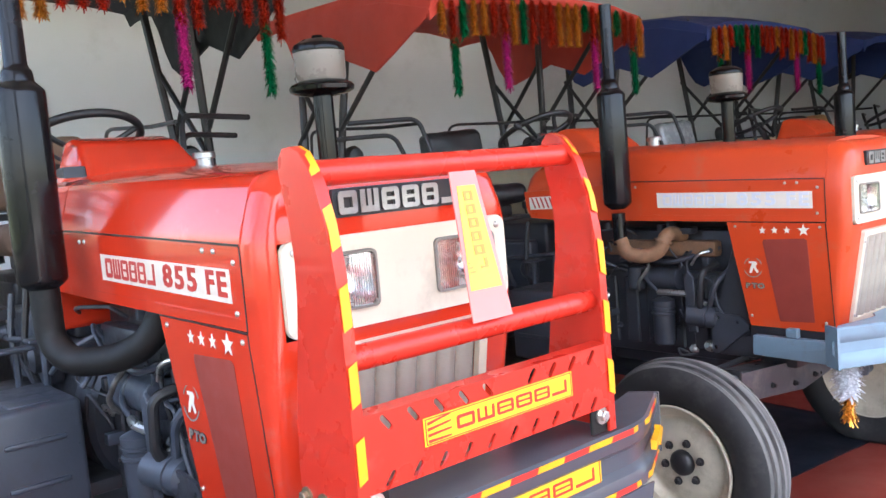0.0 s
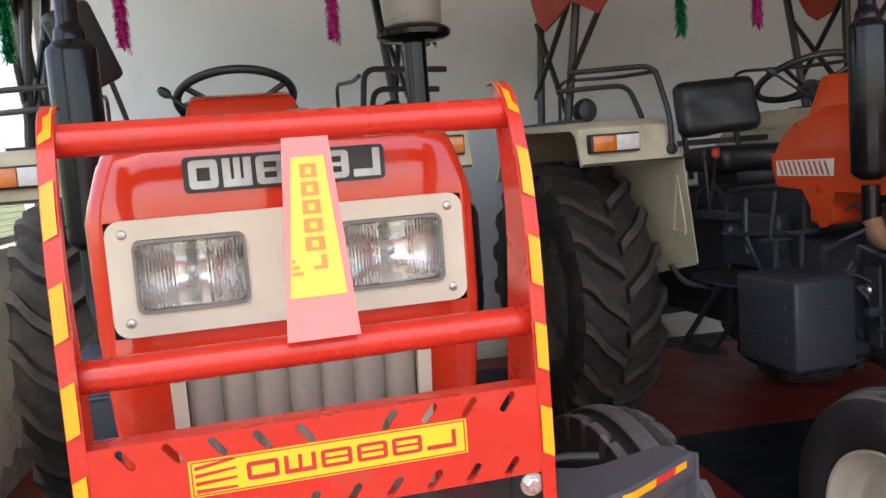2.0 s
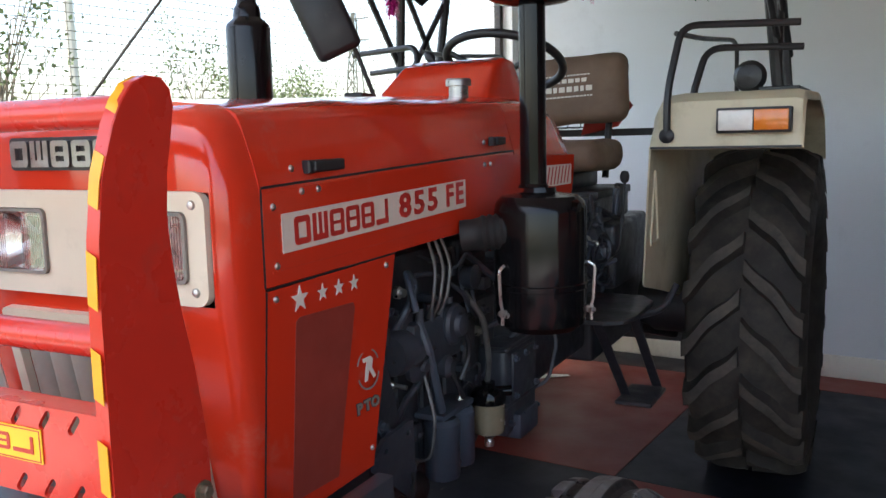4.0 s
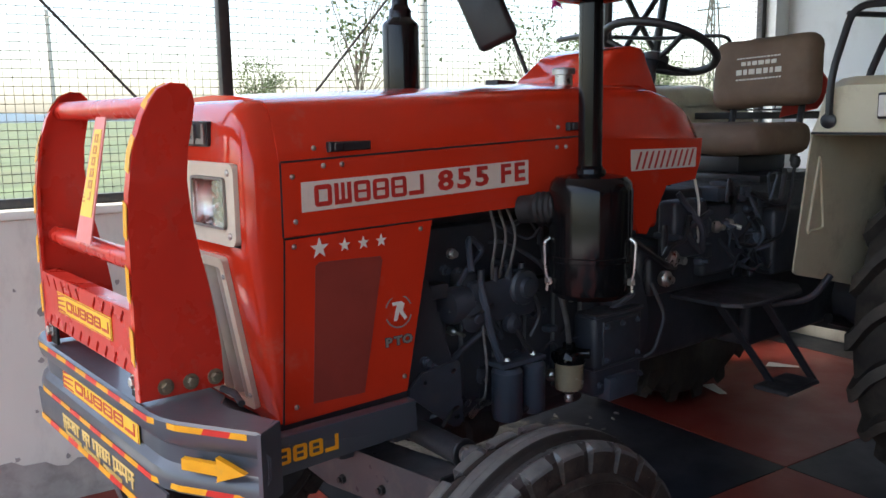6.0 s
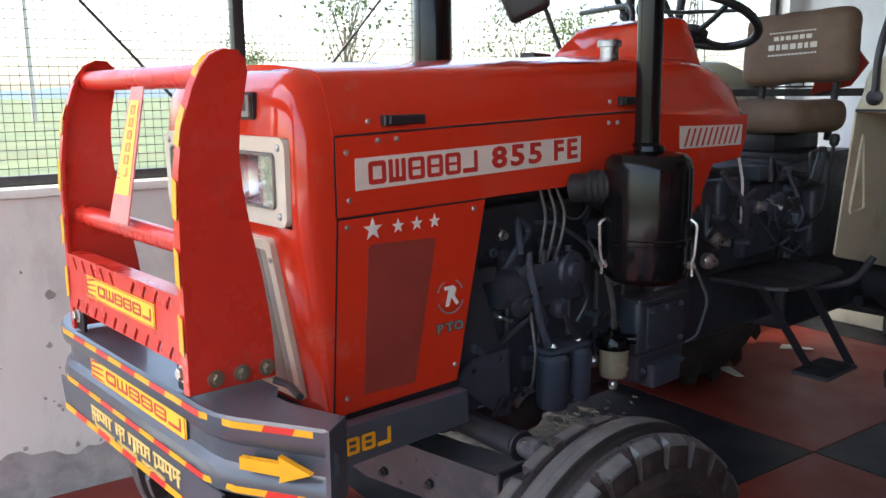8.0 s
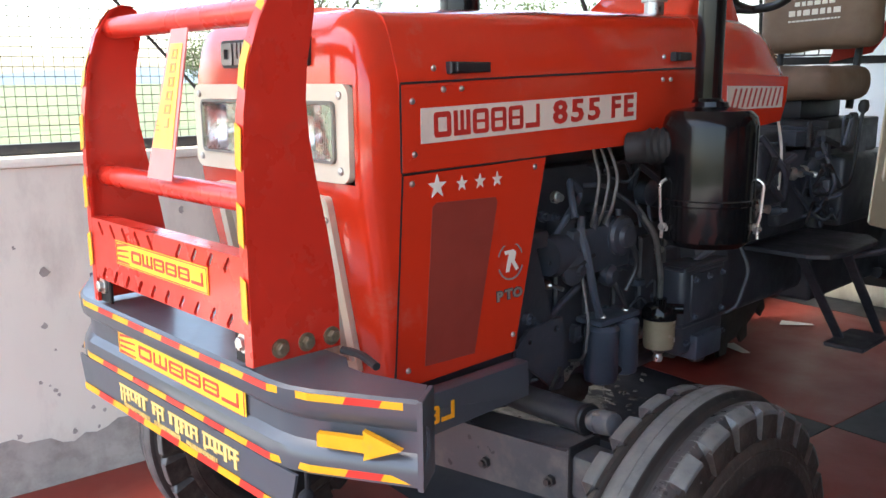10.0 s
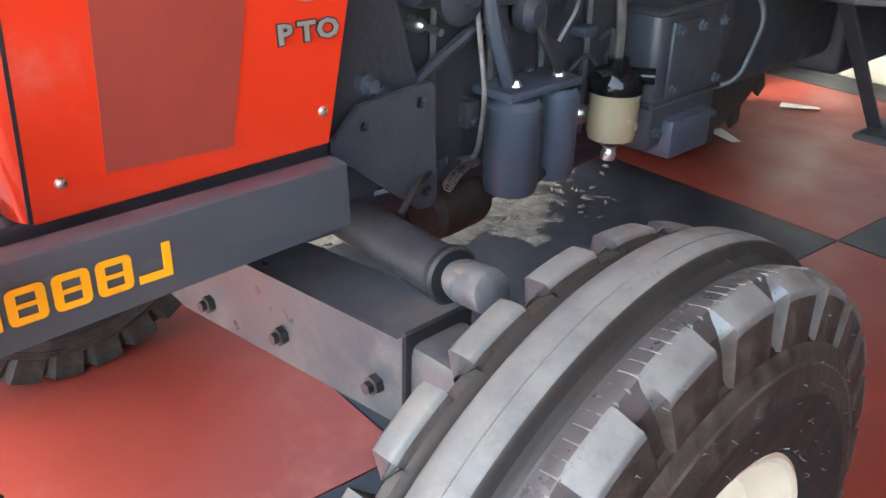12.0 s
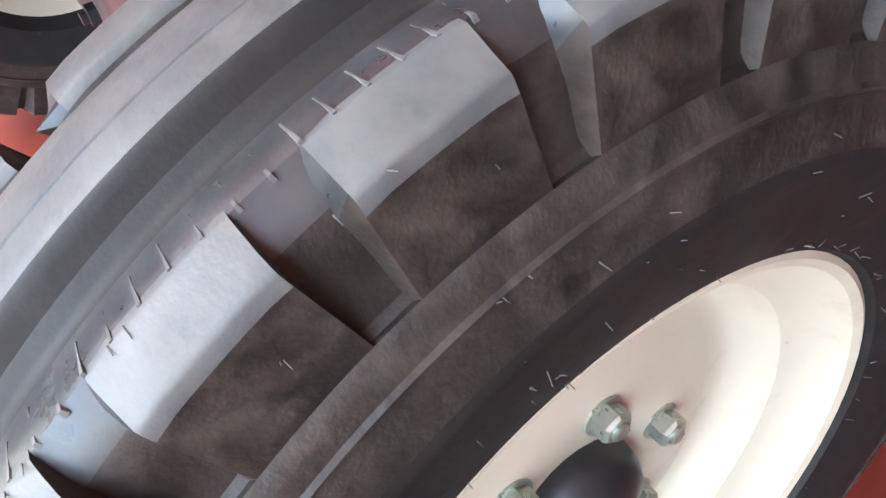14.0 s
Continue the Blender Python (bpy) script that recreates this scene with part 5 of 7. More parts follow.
def tractor(name, label, at, red=RED, seat=SEATBROWN, bar=GREY, guard=True, ribbed=False, small_y=0.42, group="parked tractors"):
    T = thing(name, label, "tractor", at, group)
    EL = ENGLIGHT if guard else ENGMID
    sink = 0.0 if guard else 0.04

    def P(n, bm, material, lab="", parent=T, m=None):
        return part(n, bm, material, parent, lab, m)

    bm = bmesh.new()
    loft(bm, [hood_section(0.078, 0.0), hood_section(0.30, 0.008), hood_section(0.6, 0.018), hood_section(0.9, 0.029), hood_section(1.105, 0.036)])
    P("bonnet", bm, red, "red steel bonnet")
    # rear cowl over the tank, rounded off towards the driver
    bm = bmesh.new()
    secs = []
    for y, k, f in ((1.11, 0.036, 1.0), (1.25, 0.04, 1.0), (1.38, 0.036, 1.0), (1.47, 0.015, 0.995), (1.54, -0.02, 0.985), (1.58, -0.05, 0.96), (1.592, -0.07, 0.92)):
        secs.append([(x * f, yy, z - (1 - f) * 0.6 * (z - 1.35)) for x, yy, z in hood_section(y, k)])
    loft(bm, secs)
    rc = P("rear_cowl", bm, red, "red rear cowl")
    # dashboard hump
    bm = bmesh.new()
    loft(bm, [[(0.185, 1.215, 1.53), (0.165, 1.235, 1.565), (-0.165, 1.235, 1.565), (-0.185, 1.215, 1.53)],
              [(0.185, 1.33, 1.53), (0.155, 1.33, 1.640), (-0.155, 1.33, 1.640), (-0.185, 1.33, 1.53)],
              [(0.19, 1.42, 1.53), (0.15, 1.42, 1.662), (-0.15, 1.42, 1.662), (-0.19, 1.42, 1.53)],
              [(0.20, 1.53, 1.46), (0.155, 1.475, 1.655), (-0.155, 1.475, 1.655), (-0.20, 1.53, 1.46)]])
    bmesh.ops.bevel(bm, geom=list(bm.edges), offset=0.014, segments=3, affect="EDGES", profile=0.5)
    P("dashboard", bm, red, "red dashboard hump")
    bm = bmesh.new()
    box(bm, -0.145, 0.145, -0.006, 0.012, -0.08, 0.085, 0.01, m=Matrix.Translation((0, 1.515, 1.565)) @ Matrix.Rotation(radians(20), 4, "X"))
    P("instrument_panel", bm, MATTBLACK)
    bm = bmesh.new()
    lathe(bm, [(0.026, 0), (0.026, 0.03), (0.034, 0.031), (0.034, 0.046), (0.030, 0.050), (0.0, 0.052)], (0.14, 1.12, 1.535), (0, 0, 1), 20)
    P("radiator_cap", bm, CHROME, "chromed filler cap")
    for s in (1, -1):
        side_dress(T, red, s, None if guard else FADED)
    nose(T, red)
    b, ap = bumper_bar(T, bar)
    if not guard:
        b.matrix_basis = Matrix.Translation((0, 0, -0.025)) @ b.matrix_basis
        for s in (1, -1):
            bm = bmesh.new()
            box(bm, s * 0.300, s * 0.330, 0.20, 0.245, 0.764, 0.800, 0.003, 1)
            P("rail_tab", bm, bar)
    if guard:
        bumper_signs(b, ap)
        front_guard(T)

    # steering wheel
    W = Matrix.Translation((0.0, 1.765, 1.675)) @ Matrix.Rotation(radians(-24), 4, "X")
    bm = bmesh.new()
    n, m2 = 48, 12
    rings = []
    for i in range(n):
        a = 2 * math.pi * i / n
        rings.append([bm.verts.new(((0.198 + 0.0145 * math.cos(2 * math.pi * j / m2)) * math.cos(a), (0.198 + 0.0145 * math.cos(2 * math.pi * j / m2)) * math.sin(a), 0.0145 * math.sin(2 * math.pi * j / m2))) for j in range(m2)])
    for i in range(n):
        bridge(bm, rings[i], rings[(i + 1) % n])
    sw = P("steering_wheel", bm, MATTBLACK, "black three-spoke steering wheel", m=W)
    for a in (90, 210, 330):
        bm = bmesh.new()
        tube(bm, [(0.03 * math.cos(radians(a)), 0.03 * math.sin(radians(a)), -0.045), (0.11 * math.cos(radians(a)), 0.11 * math.sin(radians(a)), -0.03), (0.195 * math.cos(radians(a)), 0.195 * math.sin(radians(a)), 0.0)], 0.010, 8)
        P("spoke", bm, MATTBLACK, "", sw)
    bm = bmesh.new()
    lathe(bm, [(0.045, -0.06), (0.045, -0.035), (0.03, -0.025), (0.0, -0.024)], (0, 0, 0), (0, 0, 1), 20)
    P("hub", bm, MATTBLACK, "", sw)
    bm = bmesh.new()
    rod(bm, (0, 1.73, 1.63), (0, 1.56, 1.33), 0.022, 14)
    P("steering_column", bm, MATTBLACK)

    # engine and gearbox
    bm = bmesh.new()
    box(bm, -0.17, 0.17, 0.50, 1.28, 0.60, 0.98, 0.012)
    box(bm, -0.15, 0.15, 0.52, 1.26, 0.98, 1.16, 0.01)
    en = P("engine_block", bm, ENGINE, "dark grey cast engine block")
    for i in range(6):
        for x in (0.1695, -0.1865):
            bm = bmesh.new()
            box(bm, x, x + 0.017, 0.55 + 0.12 * i, 0.62 + 0.12 * i, 0.64, 0.95, 0.006, 1)
            P("rib", bm, ENGINE, "", en)
    bm = bmesh.new()
    box(bm, -0.10, 0.12, 0.55, 1.24, 1.16, 1.26, 0.02, 3)
    P("valve_cover", bm, ENGINE, "", en)
    bm = bmesh.new()
    box(bm, -0.13, 0.13, 0.66, 1.24, 0.535, 0.61, 0.025, 3)
    P("oil_pan", bm, ENGINE, "", en)
    bm = bmesh.new()
    slab(bm, [(0.44, 0.66), (0.60, 0.65), (0.61, 0.80), (0.55, 0.96), (0.50, 1.12), (0.44, 1.14)], "x", 0.18, 0.235, 0.006, 1)
    slab(bm, [(0.44, 0.66), (0.60, 0.65), (0.61, 0.80), (0.55, 0.96), (0.50, 1.12), (0.44, 1.14)], "x", -0.235, -0.18, 0.006, 1)
    box(bm, -0.18, 0.18, 0.45, 0.52, 0.62, 1.12, 0.008)
    P("timing_cover", bm, ENGINE, "dark grey front engine casting", en)
    bm = bmesh.new()
    lathe(bm, [(0.23, 0), (0.245, 0.02), (0.245, 0.15), (0.22, 0.17)], (0, 1.26, 0.80), (0, 1, 0), 30)
    box(bm, 0.17, 0.262, 1.13, 1.36, 0.60, 0.86, 0.02, 3)
    P("flywheel_housing", bm, ENGMID, "blue-grey flywheel housing", en)
    bm = bmesh.new()
    box(bm, 0.262, 0.272, 1.16, 1.33, 0.70, 0.835, 0.005, 2)
    P("cover_plate", bm, ENGMID, "", en)
    bm = bmesh.new()
    box(bm, 0.19, 0.285, 1.175, 1.315, 0.585, 0.66, 0.010, 2)
    P("starter_foot", bm, EL, "", en)
    for y, z in ((1.172, 0.715), (1.172, 0.82), (1.318, 0.715), (1.318, 0.82), (1.245, 0.82), (1.15, 0.64), (1.34, 0.64)):
        bm = bmesh.new()
        lathe(bm, [(0.010, 0), (0.010, 0.008), (0.006, 0.009), (0.006, 0.015)], (0.270 if z > 0.7 else 0.262, y, z), (1, 0, 0), 6)
        P("bolt", bm, EL, "", en)
    for z in (0.690, 0.850):
        bm = bmesh.new()
        box(bm, 0.20, 0.2655, 1.125, 1.365, z - 0.006, z + 0.006, 0.004, 1)
        P("rib", bm, ENGMID, "", en)
    bm = bmesh.new()
    box(bm, -0.19, 0.19, 1.43, 2.06, 0.63, 1.02, 0.03, 3)
    gb = P("gearbox", bm, ENGINE, "dark grey gearbox casting")
    for nm, x0, x1, y0, y1, z0, z1, mm in (("axle_case", -0.22, 0.22, 2.05, 2.85, 0.58, 1.08, ENGINE), ("gear_cover", -0.15, 0.22, 1.60, 2.46, 1.02, 1.20, ENGINE), ("side_cover", 0.19, 0.262, 1.68, 2.05, 0.90, 1.14, ENGMID), ("side_cover", -0.262, -0.19, 1.62, 2.02, 0.88, 1.12, ENGMID), ("lift_cover", -0.20, 0.20, 2.10, 2.62, 1.085, 1.20, ENGINE),
                                            ("side_cover", 0.222, 0.30, 2.06, 2.34, 0.86, 1.10, ENGINE), ("valve_chest", 0.20, 0.275, 1.50, 1.68, 0.98, 1.17, ENGMID), ("gear_tunnel", 0.19, 0.225, 1.44, 1.98, 0.86, 0.99, ENGINE)):
        bm = bmesh.new()
        box(bm, x0, x1, y0, y1, z0, z1, 0.018, 3)
        P(nm, bm, mm, "", gb)
    bm = bmesh.new()
    rod(bm, (-0.56, 2.80, 0.672), (0.56, 2.80, 0.672), 0.12, 24)
    P("rear_axle", bm, ENGINE)
    bm = bmesh.new()
    box(bm, -0.42, 0.42, 3.06, 3.13, 0.44, 0.505, 0.006, 1)
    db = P("drawbar", bm, MATTBLACK, "dark drawbar across the rear links")
    for s in (1, -1):
        bm = bmesh.new()
        rod(bm, (s * 0.24, 2.62, 0.60), (s * 0.30, 3.07, 0.475), 0.022, 10)
        P("lower_link", bm, MATTBLACK, "", db)
    for y, z, r in ((1.66, 1.08, 0.035), (1.86, 1.06, 0.05), (1.95, 0.98, 0.03)):
        bm = bmesh.new()
        lathe(bm, [(r, 0), (r, 0.03), (r * 0.6, 0.04), (0.0, 0.04)], (0.248, y, z), (1, 0, 0), 18)
        P("cover", bm, EL)

    # fuel system on one flank
    for y, z0, z1, r in ((0.793, 0.612, 0.765, 0.043), (0.893, 0.612, 0.765, 0.036)):
        bm = bmesh.new()
        lathe(bm, [(r * 0.6, 0), (r * 0.92, 0.006), (r, 0.018), (r, (z1 - z0) * 0.82), (r * 1.03, (z1 - z0) * 0.84), (r * 1.03, (z1 - z0) * 0.93), (r * 0.8, z1 - z0)], (0.236, y, z0), (0, 0, 1), 28)
        f = P("fuel_filter", bm, EL, "blue-grey canister filter")
        bm = bmesh.new()
        lathe(bm, [(0.010, 0), (0.010, 0.018), (0.006, 0.026)], (0.236, y, z1), (0, 0, 1), 6)
        P("bolt", bm, STEEL, "", f)
    bm = bmesh.new()
    box(bm, 0.180, 0.262, 0.755, 0.925, 0.766, 0.782, 0.006, 2)
    P("filter_head", bm, EL)
    bm = bmesh.new()
    lathe(bm, [(0.022, 0), (0.040, 0.008), (0.043, 0.02), (0.043, 0.088)], (0.255, 1.025, 0.650), (0, 0, 1), 26)
    sb = P("sediment_bowl", bm, BOWL, "amber plastic sediment bowl")
    bm = bmesh.new()
    lathe(bm, [(0.012, 0), (0.014, 0.012), (0.010, 0.02), (0.016, 0.026)], (0.255, 1.025, 0.618), (0, 0, 1), 12)
    P("drain_plug", bm, STEEL, "", sb)
    bm = bmesh.new()
    lathe(bm, [(0.046, 0), (0.047, 0.02), (0.038, 0.035), (0.018, 0.04), (0.018, 0.055)], (0.255, 1.025, 0.738), (0, 0, 1), 22)
    rod(bm, (0.255, 1.025, 0.765), (0.255, 0.965, 0.765), 0.016, 12)
    rod(bm, (0.255, 1.025, 0.765), (0.305, 1.06, 0.765), 0.014, 12)
    P("bowl_head", bm, BLACK, "", sb)
    for pts, r, mm in (
        ([(0.25, 1.03, 0.79), (0.27, 1.0, 0.86), (0.28, 0.95, 0.98), (0.24, 0.92, 1.05)], 0.008, PIPESTEEL),
        ([(0.262, 0.86, 0.80), (0.27, 0.82, 0.84), (0.25, 0.80, 0.9)], 0.007, MATTBLACK),
        ([(0.245, 0.725, 1.21), (0.265, 0.73, 1.14), (0.262, 0.715, 1.06), (0.235, 0.74, 1.02)], 0.0042, PIPESTEEL),
        ([(0.245, 0.755, 1.21), (0.268, 0.765, 1.14), (0.262, 0.75, 1.06), (0.235, 0.765, 1.02)], 0.0042, PIPESTEEL),
        ([(0.245, 0.785, 1.21), (0.268, 0.80, 1.14), (0.262, 0.785, 1.06), (0.235, 0.79, 1.02)], 0.0042, PIPESTEEL),
        ([(0.235, 0.695, 1.02), (0.262, 0.69, 0.96), (0.268, 0.705, 0.88), (0.262, 0.745, 0.80)], 0.011, EL),
        ([(0.23, 0.86, 1.0), (0.27, 0.87, 0.96), (0.265, 0.90, 0.90), (0.25, 0.87, 0.84)], 0.007, MATTBLACK),
        ([(0.235, 0.70, 0.93), (0.28, 0.68, 0.80), (0.26, 0.69, 0.70), (0.20, 0.71, 0.68)], 0.004, PIPESTEEL),
        ([(0.22, 0.60, 0.95), (0.26, 0.64, 0.93), (0.26, 0.72, 0.955)], 0.006, MATTBLACK),
        ([(0.25, 1.22, 1.12), (0.30, 1.30, 1.05), (0.30, 1.42, 0.98), (0.24, 1.55, 0.95)], 0.010, MATTBLACK),
        ([(0.26, 1.40, 0.92), (0.31, 1.41, 0.82), (0.29, 1.38, 0.70), (0.20, 1.34, 0.66)], 0.006, ENGMID),
        ([(0.25, 1.95, 1.18), (0.31, 1.98, 1.02), (0.29, 1.88, 0.93), (0.22, 1.80, 0.90)], 0.007, EL),
        ([(0.285, 1.58, 1.24), (0.292, 1.60, 1.16), (0.30, 1.585, 1.08), (0.285, 1.61, 1.03)], 0.0045, WHITE)):
        bm = bmesh.new()
        tube(bm, pts, r, 8, 0.03)
        P("hose" if mm in (MATTBLACK,) else "pipe", bm, mm)
    # injection pump
    bm = bmesh.new()
    box(bm, 0.17, 0.245, 0.66, 0.90, 0.90, 1.02, 0.015, 2)
    ip = P("injection_pump", bm, ENGMID, "blue-grey injection pump")
    for org, ax, prof in (((0.21, 0.60, 0.96), (0, 1, 0), [(0.045, 0), (0.05, 0.02), (0.05, 0.06), (0.03, 0.07)]),
                          ((0.235, 0.70, 1.01), (0, 0, 1), [(0.010, 0), (0.010, 0.04)]), ((0.235, 0.75, 1.01), (0, 0, 1), [(0.010, 0), (0.010, 0.04)]), ((0.235, 0.80, 1.01), (0, 0, 1), [(0.010, 0), (0.010, 0.04)]), ((0.235, 0.85, 1.01), (0, 0, 1), [(0.010, 0), (0.010, 0.04)]),
                          ((0.24, 0.845, 0.985), (1, 0, 0), [(0.050, 0), (0.052, 0.012), (0.046, 0.02), (0.030, 0.024), (0.026, 0.036), (0.010, 0.038)]),
                          ((0.235, 0.665, 0.93), (1, 0, -0.1), [(0.040, 0), (0.042, 0.014), (0.032, 0.022), (0.014, 0.026), (0.012, 0.036)]),
                          ((0.235, 0.80, 0.89), (1, 0.1, 0), [(0.026, 0), (0.028, 0.02), (0.016, 0.03)]),
                          ((0.22, 0.97, 1.08), (1, 0, 0), [(0.030, 0), (0.032, 0.03), (0.020, 0.036)])):
        bm = bmesh.new()
        lathe(bm, prof, org, ax, 20)
        P("fitting", bm, ENGMID, "", ip)
    # ribs, covers, unions and pipes on the flank of the gearbox
    rnd = random.Random(77)
    for i in range(34):
        y, z = rnd.uniform(1.46, 2.04), rnd.uniform(0.90, 1.20)
        bm = bmesh.new()
        if i % 3 == 0:
            box(bm, 0.19, rnd.uniform(0.255, 0.305), y, y + rnd.uniform(0.03, 0.09), z, z + rnd.uniform(0.02, 0.07), 0.006, 2)
            P("boss", bm, EL if i % 2 else ENGMID, "", gb)
        elif i % 3 == 1:
            q = rnd.uniform(0.010, 0.026)
            lathe(bm, [(q, 0), (q * 1.05, 0.02), (q * 0.8, 0.026), (q * 0.5, 0.03), (q * 0.5, rnd.uniform(0.04, 0.06))], (0.255, y, z), (1, rnd.uniform(-0.4, 0.4), rnd.uniform(-0.4, 0.4)), 12)
            P("union", bm, STEEL if i % 9 == 1 else EL, "", gb)
        else:
            p = [Vector((0.26, y, z))]
            for k in range(4):
                p.append(Vector((rnd.uniform(0.27, 0.33), min(2.1, max(1.44, p[-1].y + rnd.uniform(-0.12, 0.12))), min(1.24, max(0.88, p[-1].z + rnd.uniform(-0.12, 0.12))))))
            tube(bm, p, rnd.choice((0.005, 0.007, 0.010)), 8, 0.03)
            P("pipe", bm, rnd.choice((ENGMID, MATTBLACK, EL, MATTBLACK)), "", gb)
    # clutter of castings, unions and clipped pipes on both flanks
    for s in (1, -1):
        rnd = random.Random(31 + s)
        for i in range(40):
            y, z = rnd.uniform(0.50, 1.24), rnd.uniform(0.62, 1.17)
            bm = bmesh.new()
            if i % 3 == 0:
                w, h, d = rnd.uniform(0.02, 0.06), rnd.uniform(0.015, 0.05), rnd.uniform(0.02, 0.055)
                box(bm, s * 0.168, s * (0.18 + d), y, y + w, z, z + h, 0.006, 2)
                P("boss", bm, ENGINE if i % 2 else EL, "", en)
            elif i % 3 == 1:
                q = rnd.uniform(0.010, 0.026)
                lathe(bm, [(q, 0), (q * 1.05, 0.02), (q * 0.8, 0.026), (q * 0.5, 0.03), (q * 0.5, rnd.uniform(0.04, 0.06))], (s * 0.168, y, z), (s, rnd.uniform(-0.4, 0.4), rnd.uniform(-0.4, 0.4)), 12)
                P("union", bm, STEEL if i % 9 == 1 else ENGMID, "", en)
            else:
                p = [Vector((s * 0.18, y, z))]
                for k in range(4):
                    p.append(Vector((s * rnd.uniform(0.20, 0.265), p[-1].y + rnd.uniform(-0.09, 0.11), min(1.17, max(0.62, p[-1].z + rnd.uniform(-0.12, 0.10))))))
                tube(bm, p, rnd.choice((0.004, 0.006, 0.009)), 8, 0.03)
                P("pipe", bm, rnd.choice((ENGINE, ENGMID, MATTBLACK, EL)), "", en)
    rnd = random.Random(21)
    for i in range(16):
        y, z = rnd.uniform(0.5, 1.25), rnd.uniform(0.66, 1.14)
        bm = bmesh.new()
        lathe(bm, [(0.014, 0), (0.014, 0.012), (0.009, 0.013), (0.009, 0.024)], (0.0, 0.0, 0.0), (1, 0, 0), 8)
        P("bolt", bm, EL if i % 3 else STEEL, "", en, Matrix.Translation((0.181 + (0.055 if y < 0.6 else 0), y, z)))
    for s in (1, -1):
        bm = bmesh.new()
        plate(bm, [(0.430, 0.788), (0.430, 0.768), (0.458, 0.747), (0.566, 0.660), (0.590, 0.658), (0.600, 0.668), (0.592, 0.826), (0.585, 0.832), (0.47, 0.822)], [capsule(0.569, 0.808, 0.004, 0.0075, 0), capsule(0.580, 0.684, 0.004, 0.0075, 0), capsule(0.476, 0.796, 0.003, 0.006, 0)], "x", s * 0.262, s * 0.272)
        P("bracket_plate", bm, ENGMID, "dark grey bracket plate with bolt holes")
    # damper below the front casting, and two hoses in wire guards
    bm = bmesh.new()
    lathe(bm, [(0.030, 0), (0.043, 0.012), (0.045, 0.03), (0.045, 0.11), (0.040, 0.125), (0.022, 0.13)], (0.165, 0.675, 0.583), (-0.1, 1, -0.02), 22)
    P("damper", bm, HOSEBROWN, "dusty brown rubber-sleeved damper")
    for x0, z0, lift in ((0.205, 0.640, 0.012), (0.185, 0.668, 0.014)):
        bm = bmesh.new()
        n = 130
        pts = []
        for k in range(n + 1):
            a = k / n
            w = 2 * math.pi * 21 * a
            q = 0.0095
            pts.append(Vector((x0 - 0.05 * a + q * math.cos(w), 0.685 + 0.125 * a, z0 + lift * math.sin(math.pi * a) + q * math.sin(w))))
        for p0, p1 in zip(pts, pts[1:]):
            rod(bm, p0, p1, 0.0013, 4)
        P("spring_guard", bm, STEEL, "coiled wire guard round a hose")

    # air cleaner
    ac = (0.462, 0.872)
    bm = bmesh.new()
    lathe(bm, [(0.04, 0.985), (0.085, 0.99), (0.102, 1.005), (0.106, 1.03), (0.106, 1.085), (0.1085, 1.088), (0.1085, 1.098), (0.106, 1.101), (0.106, 1.262), (0.101, 1.283), (0.088, 1.296), (0.038, 1.304), (0.036, 1.315)], (ac[0], ac[1], 0), (0, 0, 1), 40)
    a = P("air_cleaner", bm, BLACK, "gloss black oil-bath air cleaner")
    bm = bmesh.new()
    lathe(bm, [(0.038, 0), (0.038, 0.02)] + [(0.038 + 0.005 * (k % 2), 0.022 + 0.008 * k) for k in range(9)] + [(0.036, 0.10), (0.036, 0.13)], (0.43, 0.82, 1.222), (-0.9, -0.30, -0.10), 24)
    P("inlet_hose", bm, HOSEBLACK, "ribbed black rubber hose", a)
    bm = bmesh.new()
    lathe(bm, [(0.036, 1.312), (0.034, 1.318), (0.0305, 1.322), (0.0305, 1.735)], (0.438, 0.895, 0), (0, 0, 1), 24)
    P("intake_pipe", bm, BLACK, "", a)
    bm = bmesh.new()
    lathe(bm, [(0.034, 1.722), (0.082, 1.730), (0.097, 1.738), (0.099, 1.750), (0.092, 1.758), (0.070, 1.768)], (0.438, 0.895, 0), (0, 0, 1), 36)
    lathe(bm, [(0.078, 1.852), (0.080, 1.862), (0.074, 1.876), (0.050, 1.890), (0.018, 1.896), (0.016, 1.904), (0.0, 1.905)], (0.438, 0.895, 0), (0, 0, 1), 36)
    pc = P("precleaner", bm, BLACK, "black pre-cleaner with a milky dust bowl", a)
    bm = bmesh.new()
    lathe(bm, [(0.070, 1.767), (0.076, 1.775), (0.0785, 1.852), (0.07, 1.856)], (0.438, 0.895, 0), (0, 0, 1), 36)
    P("dust_bowl", bm, MILKY, "", a)
    for ang in (-142, -10):
        dx, dy = math.cos(radians(ang + 25)), math.sin(radians(ang + 25))
        px, py = ac[0] + 0.112 * dx, ac[1] + 0.112 * dy
        bm = bmesh.new()
        tube(bm, [(px - 0.004 * dx, py - 0.004 * dy, 1.145), (px + 0.012 * dx, py + 0.012 * dy, 1.135), (px + 0.008 * dx, py + 0.008 * dy, 1.06), (px + 0.002 * dx, py + 0.002 * dy, 1.04), (px + 0.004 * dx, py + 0.004 * dy, 1.01)], 0.0038, 8, 0.012)
        rod(bm, (px - 0.012, py + 0.008, 1.034), (px + 0.012, py - 0.008, 1.034), 0.007, 8)
        box(bm, px - 0.008, px + 0.008, py - 0.008, py + 0.008, 1.028, 1.044, 0.002, 1)
        P("clip", bm, STEEL, "", a)

    # exhaust on the other flank
    bm = bmesh.new()
